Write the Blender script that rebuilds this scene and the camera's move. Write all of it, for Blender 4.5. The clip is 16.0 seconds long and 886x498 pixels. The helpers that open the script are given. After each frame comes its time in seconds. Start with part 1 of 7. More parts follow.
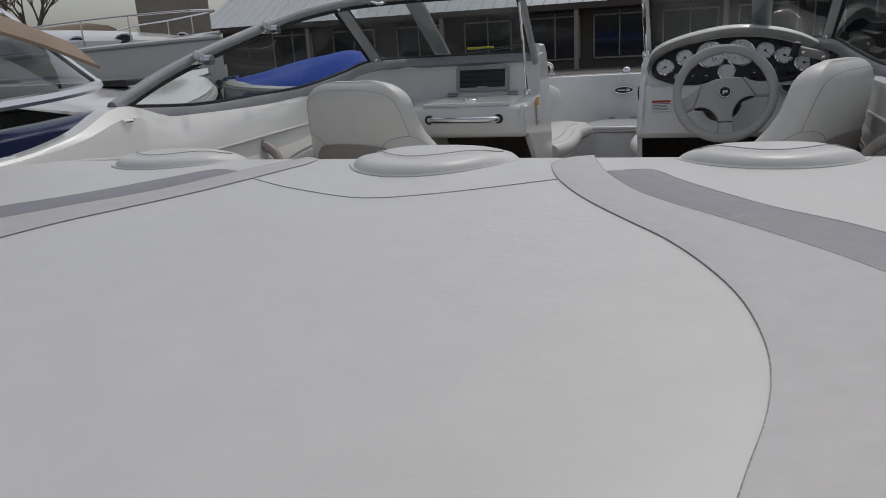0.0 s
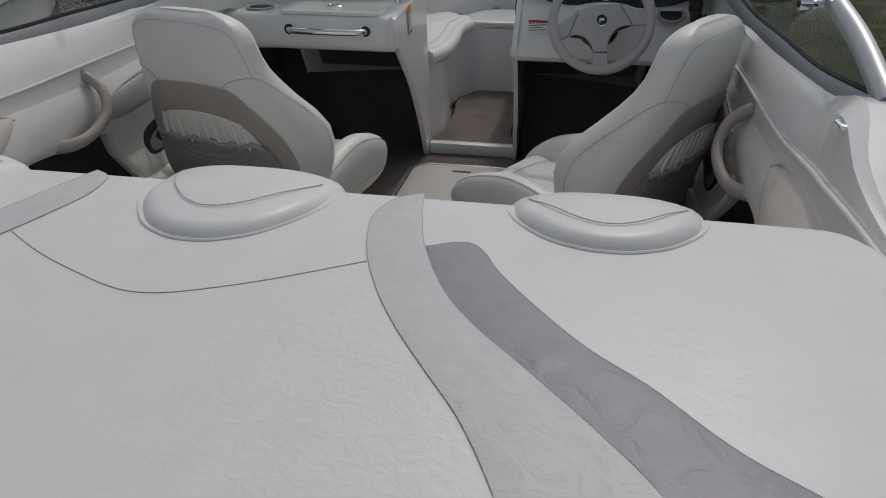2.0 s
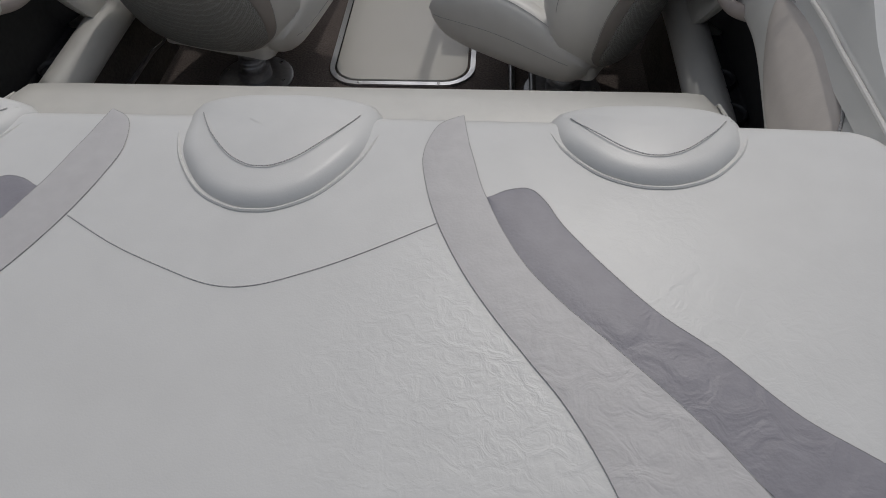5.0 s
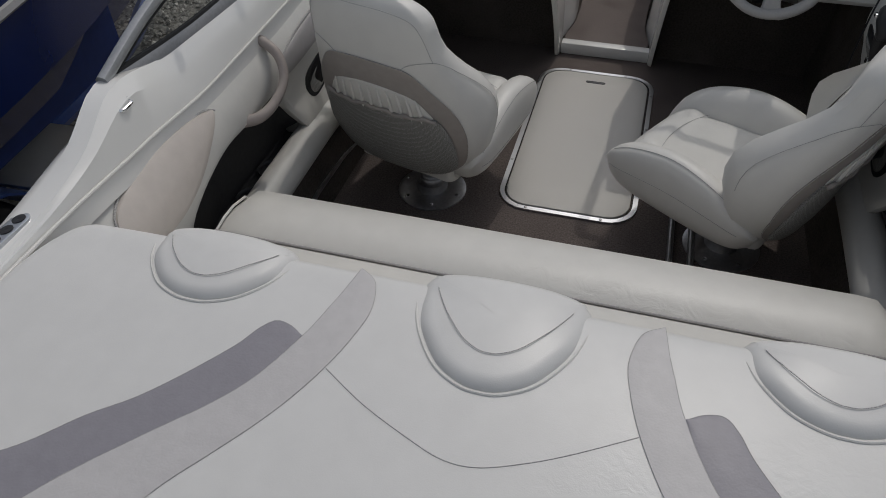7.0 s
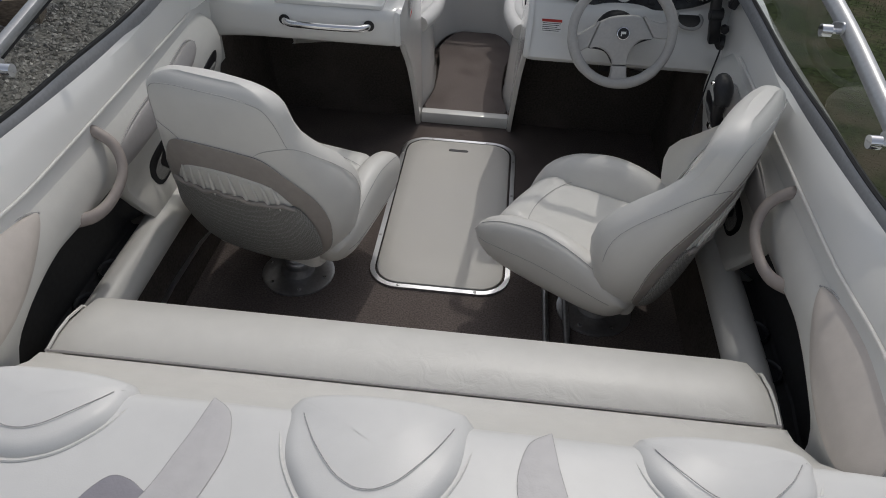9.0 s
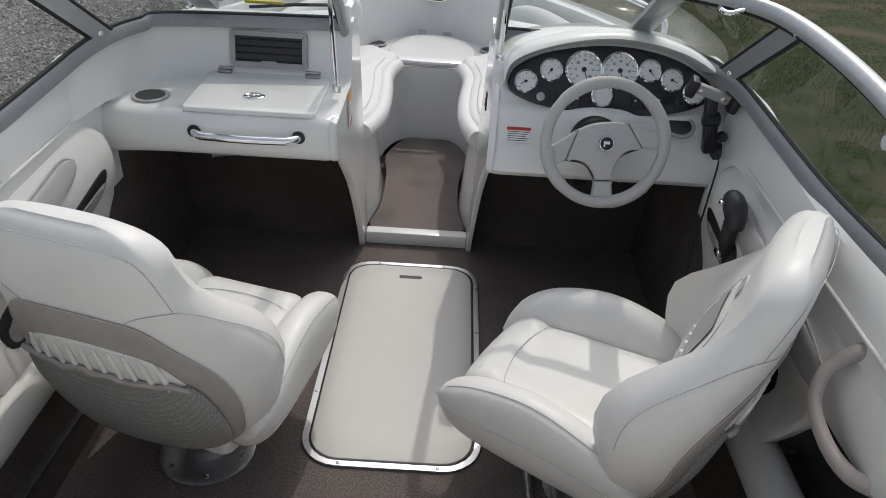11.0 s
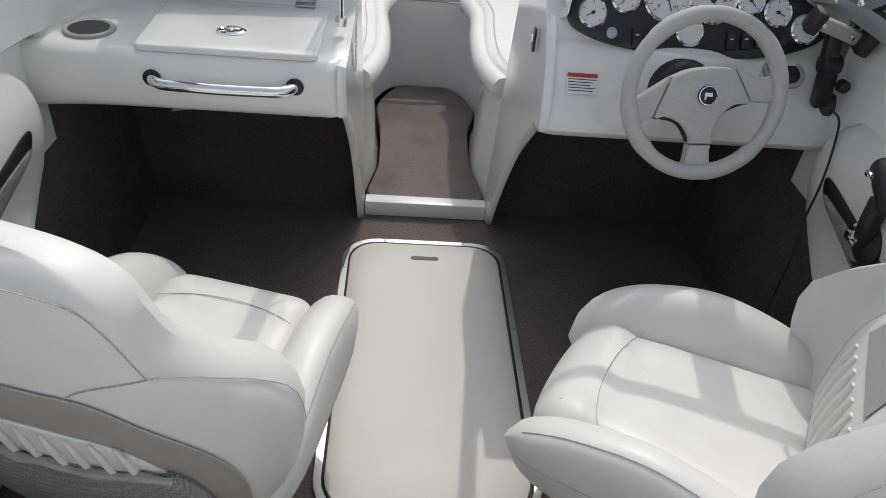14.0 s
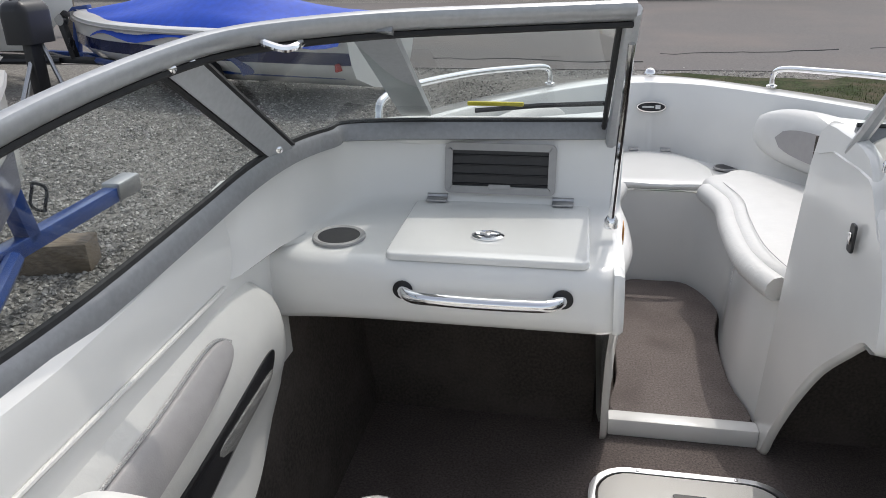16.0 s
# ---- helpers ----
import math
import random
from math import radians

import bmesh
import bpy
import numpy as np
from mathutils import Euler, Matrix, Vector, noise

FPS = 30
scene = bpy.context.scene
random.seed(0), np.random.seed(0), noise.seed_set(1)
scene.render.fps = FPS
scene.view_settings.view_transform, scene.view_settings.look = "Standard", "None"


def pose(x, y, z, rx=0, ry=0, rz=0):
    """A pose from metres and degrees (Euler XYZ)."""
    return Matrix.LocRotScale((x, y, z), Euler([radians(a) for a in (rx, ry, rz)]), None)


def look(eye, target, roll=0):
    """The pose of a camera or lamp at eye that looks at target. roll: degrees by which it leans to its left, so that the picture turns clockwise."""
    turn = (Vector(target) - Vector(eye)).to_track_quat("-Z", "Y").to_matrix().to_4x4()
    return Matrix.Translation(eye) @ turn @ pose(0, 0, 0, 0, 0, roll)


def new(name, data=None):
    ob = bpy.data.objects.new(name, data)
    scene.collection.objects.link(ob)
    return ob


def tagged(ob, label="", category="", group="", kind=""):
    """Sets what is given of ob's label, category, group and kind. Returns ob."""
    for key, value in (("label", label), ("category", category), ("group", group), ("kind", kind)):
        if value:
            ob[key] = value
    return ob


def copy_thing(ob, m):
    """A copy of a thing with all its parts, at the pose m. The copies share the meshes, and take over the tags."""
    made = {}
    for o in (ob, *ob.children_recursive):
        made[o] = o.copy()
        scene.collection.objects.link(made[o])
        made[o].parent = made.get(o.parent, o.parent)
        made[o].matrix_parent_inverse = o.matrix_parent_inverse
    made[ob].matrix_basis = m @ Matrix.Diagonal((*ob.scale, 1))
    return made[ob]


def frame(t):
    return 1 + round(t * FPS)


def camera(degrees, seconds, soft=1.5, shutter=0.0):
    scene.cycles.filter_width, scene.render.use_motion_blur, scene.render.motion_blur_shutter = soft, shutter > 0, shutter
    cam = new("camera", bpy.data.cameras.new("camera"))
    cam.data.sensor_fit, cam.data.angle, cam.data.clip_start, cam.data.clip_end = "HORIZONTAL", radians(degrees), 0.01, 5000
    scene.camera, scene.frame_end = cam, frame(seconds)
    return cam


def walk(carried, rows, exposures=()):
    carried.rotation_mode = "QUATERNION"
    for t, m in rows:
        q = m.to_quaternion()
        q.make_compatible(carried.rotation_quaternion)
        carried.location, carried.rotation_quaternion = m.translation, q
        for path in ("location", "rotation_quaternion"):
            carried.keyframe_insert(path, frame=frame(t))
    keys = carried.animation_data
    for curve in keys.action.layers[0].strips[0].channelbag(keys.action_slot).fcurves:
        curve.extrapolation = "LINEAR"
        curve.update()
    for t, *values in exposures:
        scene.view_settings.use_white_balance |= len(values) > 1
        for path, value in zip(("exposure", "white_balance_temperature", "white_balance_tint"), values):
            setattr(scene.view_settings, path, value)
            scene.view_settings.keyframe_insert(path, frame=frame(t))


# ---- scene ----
cam = camera(62.8, 16.0, soft=0.9)
PATH = [
    (0, (0.427, -3.293, 1.006), (-0.203, -1.477, 0.455), -3.4),
    (0.5, (0.408, -3.208, 1.105), (-0.005, -1.379, 0.408), 2.3),
    (1, (0.444, -3.184, 1.178), (0.27, -1.334, 0.438), 6.5),
    (1.5, (0.43, -3.168, 1.207), (0.208, -1.364, 0.372), 4.2),
    (2, (0.492, -3.042, 1.235), (0.161, -1.303, 0.305), -0.2),
    (2.5, (0.529, -2.855, 1.287), (0.138, -1.168, 0.287), -3.4),
    (3, (0.465, -2.804, 1.298), (0.175, -1.148, 0.215), -3.2),
    (3.5, (0.392, -2.805, 1.348), (0.325, -1.21, 0.144), -2.5),
    (6, (0.207, -2.989, 1.629), (-0.111, -1.807, 0.048), -1.8),
    (6.5, (0.121, -2.972, 1.72), (-0.388, -1.685, 0.277), -2.4),
    (7, (0.155, -2.915, 1.743), (-0.264, -1.539, 0.353), -1.5),
    (7.5, (0.184, -2.892, 1.734), (-0.089, -1.47, 0.354), -0.2),
    (8, (0.212, -2.868, 1.741), (0.048, -1.445, 0.345), 1.0),
    (8.5, (0.248, -2.815, 1.756), (0.124, -1.355, 0.395), 1.0),
    (9, (0.147, -2.777, 1.74), (0.039, -1.24, 0.465), 2.8),
    (9.5, (-0.023, -2.714, 1.686), (-0.163, -1.082, 0.539), 4.9),
    (10, (-0.02, -2.548, 1.579), (-0.172, -0.807, 0.607), 7.0),
    (10.2, (0.038, -2.48, 1.556), (-0.035, -0.739, 0.573), 6.9),
    (12.3, (0.124, -2.03, 1.577), (0.147, -0.406, 0.409), 2.0),
    (12.5, (0.072, -1.99, 1.549), (0.116, -0.38, 0.363), 2.5),
    (13, (-0.09, -1.885, 1.44), (-0.028, -0.318, 0.199), 3.6),
    (13.5, (-0.16, -1.81, 1.338), (-0.076, -0.245, 0.096), 4.8),
    (14, (-0.109, -1.806, 1.358), (0.037, -0.19, 0.189), 5.8),
    (14.5, (-0.141, -1.781, 1.379), (-0.015, -0.035, 0.41), 2.8),
    (15, (-0.309, -1.779, 1.372), (-0.25, 0.02, 0.5), 3.2),
    (15.5, (-0.343, -1.772, 1.327), (-0.461, 0.056, 0.524), 1.6),
    (16, (-0.329, -1.524, 1.292), (-0.674, 0.292, 0.529), -1.1),
]
walk(cam, [(t, look(eye, target, roll)) for t, eye, target, roll in PATH],
     exposures=[(0, -0.63), (1.5, -0.57), (3.7, -0.60), (6, -0.74), (7, -0.65), (8, -0.54), (9, -0.37), (10, 0.14), (12.5, 0.31), (14.5, 0.43), (16, 0.54)])

# ---- light and sky ----
SUN_WAY = Vector((-0.13, -0.55, -0.85)).normalized()
world = bpy.data.worlds.new("sky")
scene.world = world
world.use_nodes = True
wn = world.node_tree.nodes
sky = wn.new("ShaderNodeTexSky")
sky.sky_type, sky.sun_disc = "NISHITA", False
sky.sun_elevation = math.asin(-SUN_WAY.z)
sky.sun_rotation = math.atan2(-SUN_WAY.x, -SUN_WAY.y)
sky.air_density, sky.dust_density, sky.ozone_density = 1.0, 3.0, 1.0
haze = wn.new("ShaderNodeHueSaturation")
haze.inputs["Saturation"].default_value = 0.46
wn["Background"].inputs["Strength"].default_value = 0.15
world.node_tree.links.new(sky.outputs[0], haze.inputs["Color"])
world.node_tree.links.new(haze.outputs[0], wn["Background"].inputs["Color"])
sun = new("sun", bpy.data.lights.new("sun", "SUN"))
sun.data.energy, sun.data.angle, sun.data.color = 0.88, radians(0.6), (1.0, 0.96, 0.9)
sun.matrix_world = look((0, 0, 12), Vector((0, 0, 12)) + SUN_WAY)


# ---- materials ----
def mat(name, col, rough=0.5, metal=0.0, grain=60.0, vary=0.06, bump=0.0, bump_scale=300.0, spec=0.5, coat=0.0, rand=0.0,
        stain=0.0, stain_scale=3.0, stain_col=None, trans=0.0, ior=1.45, space="Object", stretch=None, island=0.0):
    m = bpy.data.materials.new(name)
    m.use_nodes = True
    nt = m.node_tree
    n, lk = nt.nodes, nt.links
    b = n["Principled BSDF"]
    b.inputs["Roughness"].default_value = rough
    b.inputs["Metallic"].default_value = metal
    b.inputs["Specular IOR Level"].default_value = spec
    b.inputs["Coat Weight"].default_value = coat
    b.inputs["Coat Roughness"].default_value = 0.08
    b.inputs["Transmission Weight"].default_value = trans
    b.inputs["IOR"].default_value = ior
    co = n.new("ShaderNodeTexCoord")
    vec = co.outputs[space]
    if stretch:
        mp = n.new("ShaderNodeMapping")
        mp.inputs["Scale"].default_value = stretch
        lk.new(vec, mp.inputs[0])
        vec = mp.outputs[0]
    nz = n.new("ShaderNodeTexNoise")
    nz.inputs["Scale"].default_value, nz.inputs["Detail"].default_value = grain, 5
    lk.new(vec, nz.inputs["Vector"])
    ramp = n.new("ShaderNodeValToRGB")
    lo = [max(0, c * (1 - vary)) for c in col[:3]]
    hi = [min(1, c * (1 + vary)) for c in col[:3]]
    ramp.color_ramp.elements[0].position, ramp.color_ramp.elements[1].position = 0.3, 0.7
    ramp.color_ramp.elements[0].color, ramp.color_ramp.elements[1].color = (*lo, 1), (*hi, 1)
    lk.new(nz.outputs[0], ramp.inputs[0])
    out = ramp.outputs[0]
    if stain > 0:
        nz2 = n.new("ShaderNodeTexNoise")
        nz2.inputs["Scale"].default_value, nz2.inputs["Detail"].default_value = stain_scale, 6
        lk.new(co.outputs[space], nz2.inputs["Vector"])
        r2 = n.new("ShaderNodeValToRGB")
        r2.color_ramp.elements[0].position, r2.color_ramp.elements[1].position = 0.45, 0.72
        r2.color_ramp.elements[0].color, r2.color_ramp.elements[1].color = (0, 0, 0, 1), (stain, stain, stain, 1)
        lk.new(nz2.outputs[0], r2.inputs[0])
        mx = n.new("ShaderNodeMix")
        mx.data_type = "RGBA"
        sc = stain_col or [c * 0.55 for c in col[:3]]
        mx.inputs["B"].default_value = (*sc[:3], 1)
        lk.new(out, mx.inputs["A"])
        lk.new(r2.outputs[0], mx.inputs["Factor"])
        out = mx.outputs["Result"]
    if island > 0:
        ge = n.new("ShaderNodeNewGeometry")
        hs = n.new("ShaderNodeHueSaturation")
        mr = n.new("ShaderNodeMapRange")
        mr.inputs["To Min"].default_value, mr.inputs["To Max"].default_value = 1 - island, 1 + island
        lk.new(ge.outputs["Random Per Island"], mr.inputs["Value"])
        lk.new(mr.outputs[0], hs.inputs["Value"])
        lk.new(out, hs.inputs["Color"])
        out = hs.outputs[0]
    if rand > 0:
        oi = n.new("ShaderNodeObjectInfo")
        hs = n.new("ShaderNodeHueSaturation")
        mr = n.new("ShaderNodeMapRange")
        mr.inputs["To Min"].default_value, mr.inputs["To Max"].default_value = 1 - rand, 1 + rand
        lk.new(oi.outputs["Random"], mr.inputs["Value"])
        lk.new(mr.outputs[0], hs.inputs["Value"])
        lk.new(out, hs.inputs["Color"])
        out = hs.outputs[0]
    lk.new(out, b.inputs["Base Color"])
    if bump > 0:
        nb = n.new("ShaderNodeTexNoise")
        nb.inputs["Scale"].default_value, nb.inputs["Detail"].default_value = bump_scale, 4
        lk.new(vec, nb.inputs["Vector"])
        bp = n.new("ShaderNodeBump")
        bp.inputs["Strength"].default_value, bp.inputs["Distance"].default_value = bump, 0.004
        lk.new(nb.outputs[0], bp.inputs["Height"])
        lk.new(bp.outputs[0], b.inputs["Normal"])
    return m


def wrinkle(m, scale=26.0, dist=0.008, strength=0.36, worn=None):
    """Adds soft creases to a vinyl, in patches; worn names a spot and the radius about which they gather."""
    nt = m.node_tree
    n, lk = nt.nodes, nt.links
    b = n["Principled BSDF"]
    co = n.new("ShaderNodeTexCoord")
    w = n.new("ShaderNodeTexNoise")
    w.inputs["Scale"].default_value, w.inputs["Detail"].default_value, w.inputs["Distortion"].default_value = scale, 3, 1.2
    lk.new(co.outputs["Object"], w.inputs["Vector"])
    p = n.new("ShaderNodeTexNoise")
    p.inputs["Scale"].default_value = 2.2
    lk.new(co.outputs["Object"], p.inputs["Vector"])
    pr = n.new("ShaderNodeValToRGB")
    pr.color_ramp.elements[0].position, pr.color_ramp.elements[1].position = 0.42, 0.68
    lk.new(p.outputs[0], pr.inputs[0])
    mask = pr.outputs[0]
    if worn:
        far = n.new("ShaderNodeVectorMath")
        far.operation = "DISTANCE"
        far.inputs[1].default_value = worn[0]
        lk.new(co.outputs["Object"], far.inputs[0])
        fall = n.new("ShaderNodeMapRange")
        fall.inputs["From Min"].default_value, fall.inputs["From Max"].default_value = 0.3 * worn[1], worn[1]
        fall.inputs["To Min"].default_value, fall.inputs["To Max"].default_value = 1.0, 0.04
        lk.new(far.outputs["Value"], fall.inputs["Value"])
        both = n.new("ShaderNodeMath")
        both.operation = "MULTIPLY"
        lk.new(mask, both.inputs[0])
        lk.new(fall.outputs[0], both.inputs[1])
        mask = both.outputs[0]
        pr.color_ramp.elements[0].position, pr.color_ramp.elements[1].position = 0.25, 0.5
    mu = n.new("ShaderNodeMath")
    mu.operation = "MULTIPLY"
    lk.new(w.outputs[0], mu.inputs[0])
    lk.new(mask, mu.inputs[1])
    bp = n.new("ShaderNodeBump")
    bp.inputs["Strength"].default_value, bp.inputs["Distance"].default_value = strength, dist
    lk.new(mu.outputs[0], bp.inputs["Height"])
    old = b.inputs["Normal"].links
    if old:
        lk.new(old[0].from_socket, bp.inputs["Normal"])
    lk.new(bp.outputs[0], b.inputs["Normal"])
    return m


VINYL = wrinkle(mat("white_vinyl", (0.665, 0.66, 0.64), 0.42, grain=18, vary=0.025, bump=0.05, bump_scale=420, stain=0.12, stain_scale=2.5, stain_col=(0.58, 0.56, 0.52)))
PADVINYL = wrinkle(mat("sun_pad_vinyl", (0.665, 0.66, 0.64), 0.36, grain=18, vary=0.025, bump=0.05, bump_scale=420, stain=0.12, stain_scale=2.5, stain_col=(0.58, 0.56, 0.52)), 48, 0.006, 0.22, ((0.45, -2.52, 0.8), 0.40))
CREAM = wrinkle(mat("cream_vinyl", (0.645, 0.635, 0.60), 0.40, grain=16, vary=0.03, bump=0.05, bump_scale=420, stain=0.15, stain_scale=3, stain_col=(0.58, 0.56, 0.51)), 18)
SEATVINYL = wrinkle(mat("seat_vinyl", (0.69, 0.677, 0.64), 0.40, grain=16, vary=0.025, bump=0.05, bump_scale=420, stain=0.12, stain_scale=4, stain_col=(0.63, 0.61, 0.565)), 30, 0.004, 0.25)
LIGHTGREY = wrinkle(mat("light_grey_vinyl", (0.53, 0.515, 0.51), 0.45, grain=40, vary=0.04, bump=0.10, bump_scale=260))
DARKGREY = wrinkle(mat("mauve_grey_vinyl", (0.27, 0.26, 0.285), 0.42, grain=40, vary=0.05, bump=0.12, bump_scale=240), 22, 0.006, 0.5)
MIDGREY = mat("mid_grey_vinyl", (0.36, 0.345, 0.34), 0.45, grain=40, vary=0.04, bump=0.08, bump_scale=300)
TAUPE = mat("taupe_vinyl", (0.33, 0.30, 0.275), 0.46, grain=40, vary=0.05, bump=0.08, bump_scale=300)
HANDLE = mat("taupe_moulded_plastic", (0.37, 0.325, 0.30), 0.5, grain=60, vary=0.05, bump=0.05)
TAN = mat("tan_vinyl", (0.53, 0.485, 0.445), 0.45, grain=30, vary=0.04, bump=0.08, bump_scale=300)
GEL = mat("white_gelcoat", (0.76, 0.755, 0.73), 0.16, grain=6, vary=0.02, coat=0.4, stain=0.12, stain_scale=4, stain_col=(0.68, 0.67, 0.62))
NONSKID = mat("cream_gelcoat_nonskid", (0.575, 0.56, 0.525), 0.35, grain=500, vary=0.05, bump=0.25, bump_scale=700, stain=0.2, stain_scale=5, stain_col=(0.5, 0.48, 0.43))
CARPET = mat("taupe_carpet", (0.16, 0.135, 0.125), 0.95, grain=160, vary=0.35, bump=0.8, bump_scale=500, spec=0.1, stain=0.35, stain_scale=5, stain_col=(0.08, 0.064, 0.058))
# Lighter base colour than the cockpit carpet, with darker stains.
BOWCARPET = mat("light_bow_carpet", (0.20, 0.172, 0.16), 0.95, grain=170, vary=0.3, bump=0.8, bump_scale=500, spec=0.1, stain=0.5, stain_scale=7, stain_col=(0.12, 0.10, 0.092))
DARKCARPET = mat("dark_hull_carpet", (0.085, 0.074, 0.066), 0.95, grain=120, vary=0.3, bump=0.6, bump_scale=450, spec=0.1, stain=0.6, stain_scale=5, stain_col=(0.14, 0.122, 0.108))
ALU = mat("brushed_aluminium", (0.62, 0.63, 0.65), 0.32, 1.0, grain=200, vary=0.05, bump=0.03, bump_scale=300)
FRAMEGREY = mat("grey_anodised_frame", (0.42, 0.43, 0.44), 0.38, 0.55, grain=100, vary=0.06, stain=0.15, stain_scale=9)
RAILGREY = mat("dull_grey_rail", (0.27, 0.275, 0.285), 0.42, 0.4, grain=100, vary=0.08, stain=0.2, stain_scale=9)
CHROME = mat("chrome", (0.82, 0.82, 0.83), 0.06, 1.0, grain=10, vary=0.01)
STEEL = mat("dull_steel", (0.42, 0.42, 0.43), 0.38, 0.9, grain=80, vary=0.1)
BLACK = mat("black_plastic", (0.018, 0.018, 0.02), 0.38, grain=80, vary=0.2, bump=0.05)
RUBBER = mat("black_rubber_seal", (0.02, 0.02, 0.021), 0.7, grain=60, vary=0.2)
DASH = mat("dark_dash_panel", (0.018, 0.018, 0.02), 0.25, grain=60, vary=0.3)
GREYPLASTIC = mat("grey_plastic", (0.36, 0.355, 0.35), 0.5, grain=60, vary=0.04, bump=0.05)
WHEELGREY = mat("grey_wheel_foam", (0.44, 0.43, 0.415), 0.55, grain=120, vary=0.05, bump=0.12, bump_scale=500)
STITCH = mat("grey_stitching", (0.43, 0.42, 0.41), 0.8, grain=500, vary=0.5)
PIPING = mat("white_piping", (0.66, 0.65, 0.62), 0.45, grain=200, vary=0.05)
MESHNET = mat("grey_pocket_net", (0.33, 0.325, 0.31), 0.8, grain=300, vary=0.2)


def net_cords(m, scale):
    """Diamond cords with dark gaps between them."""
    n, lk = m.node_tree.nodes, m.node_tree.links
    b = n["Principled BSDF"]
    co = n.new("ShaderNodeTexCoord")
    v = n.new("ShaderNodeTexVoronoi")
    v.feature = "DISTANCE_TO_EDGE"
    v.inputs["Scale"].default_value, v.inputs["Randomness"].default_value = scale, 0.35
    lk.new(co.outputs["Object"], v.inputs["Vector"])
    r = n.new("ShaderNodeValToRGB")
    r.color_ramp.elements[0].position, r.color_ramp.elements[1].position = 0.06, 0.20
    r.color_ramp.elements[0].color, r.color_ramp.elements[1].color = (0, 0, 0, 1), (1, 1, 1, 1)
    lk.new(v.outputs["Distance"], r.inputs[0])
    mx = n.new("ShaderNodeMix")
    mx.data_type = "RGBA"
    mx.inputs["B"].default_value = (0.20, 0.195, 0.18, 1)
    lk.new(b.inputs["Base Color"].links[0].from_socket, mx.inputs["A"])
    lk.new(r.outputs[0], mx.inputs["Factor"])
    lk.new(mx.outputs["Result"], b.inputs["Base Color"])
    bp = n.new("ShaderNodeBump")
    bp.inputs["Strength"].default_value, bp.inputs["Distance"].default_value, bp.invert = 0.6, 0.003, True
    lk.new(r.outputs[0], bp.inputs["Height"])
    lk.new(bp.outputs[0], b.inputs["Normal"])


net_cords(MESHNET, 210.0)
WHITEDIAL = mat("white_dial", (0.75, 0.75, 0.73), 0.4, grain=20, vary=0.02)
PRINT = mat("black_print", (0.03, 0.03, 0.03), 0.6, grain=90, vary=0.2)
REDPRINT = mat("red_print", (0.45, 0.04, 0.03), 0.6, grain=90, vary=0.2)
ORANGE = mat("orange_sticker", (0.75, 0.33, 0.04), 0.5, grain=90, vary=0.1)
YELLOW = mat("yellow_tag", (0.70, 0.58, 0.05), 0.5, grain=90, vary=0.1)
WHITEPAPER = mat("white_sticker", (0.74, 0.74, 0.72), 0.5, grain=90, vary=0.03)


def glass_material(name, tint, rough=0.0):
    m = bpy.data.materials.new(name)
    m.use_nodes = True
    nt = m.node_tree
    n, lk = nt.nodes, nt.links
    n.remove(n["Principled BSDF"])
    tr = n.new("ShaderNodeBsdfTransparent")
    tr.inputs[0].default_value = (*tint, 1)
    gl = n.new("ShaderNodeBsdfGlossy")
    gl.inputs["Roughness"].default_value = rough
    fr = n.new("ShaderNodeLayerWeight")
    fr.inputs["Blend"].default_value = 0.5
    pw = n.new("ShaderNodeMath")
    pw.operation = "POWER"
    pw.inputs[1].default_value = 4.0
    lk.new(fr.outputs["Facing"], pw.inputs[0])
    ma = n.new("ShaderNodeMath")
    ma.operation = "MULTIPLY_ADD"
    ma.inputs[1].default_value, ma.inputs[2].default_value = 0.8, 0.05
    lk.new(pw.outputs[0], ma.inputs[0])
    mx = n.new("ShaderNodeMixShader")
    lk.new(ma.outputs[0], mx.inputs[0])
    lk.new(tr.outputs[0], mx.inputs[1])
    lk.new(gl.outputs[0], mx.inputs[2])
    lk.new(mx.outputs[0], n["Material Output"].inputs["Surface"])
    return m


GLASS = glass_material("tinted_windshield_glass", (0.80, 0.84, 0.82))


# ---- mesh tools ----
def thing(name, label, category, group="", kind="", at=None):
    ob = new(name)
    ob.empty_display_size = 0.1
    if at is not None:
        ob.matrix_world = at if isinstance(at, Matrix) else Matrix.Translation(at)
    return tagged(ob, label, category, group, kind)


def finish(bm, m, name, sharp=40):
    bmesh.ops.recalc_face_normals(bm, faces=bm.faces[:])
    lim = radians(sharp)
    for f in bm.faces:
        f.smooth = True
    for e in bm.edges:
        if len(e.link_faces) == 2 and e.calc_face_angle(0) > lim:
            e.smooth = False
    me = bpy.data.meshes.new(name)
    bm.to_mesh(me)
    bm.free()
    for q in (m if isinstance(m, (list, tuple)) else [m]):
        me.materials.append(q)
    return me


def part(name, bm, m, parent=None, label="", sharp=40):
    """One mesh under a thing; its points are in the parent's own space."""
    ob = new(name, finish(bm, m, name, sharp))
    if parent is not None:
        ob.parent = parent
    if label:
        ob["label"] = label
    return ob


def solo(name, bm, m, label, category, kind="", group="", sharp=40, at=None):
    ob = part(name, bm, m, None, "", sharp)
    if at is not None:
        ob.matrix_world = at
    return tagged(ob, label, category, group, kind)


def lerp(x, tab):
    if x <= tab[0][0]:
        return tab[0][1]
    for (a, p), (b, q) in zip(tab, tab[1:]):
        if x <= b:
            u = (x - a) / (b - a)
            return p + (q - p) * u
    return tab[-1][1]


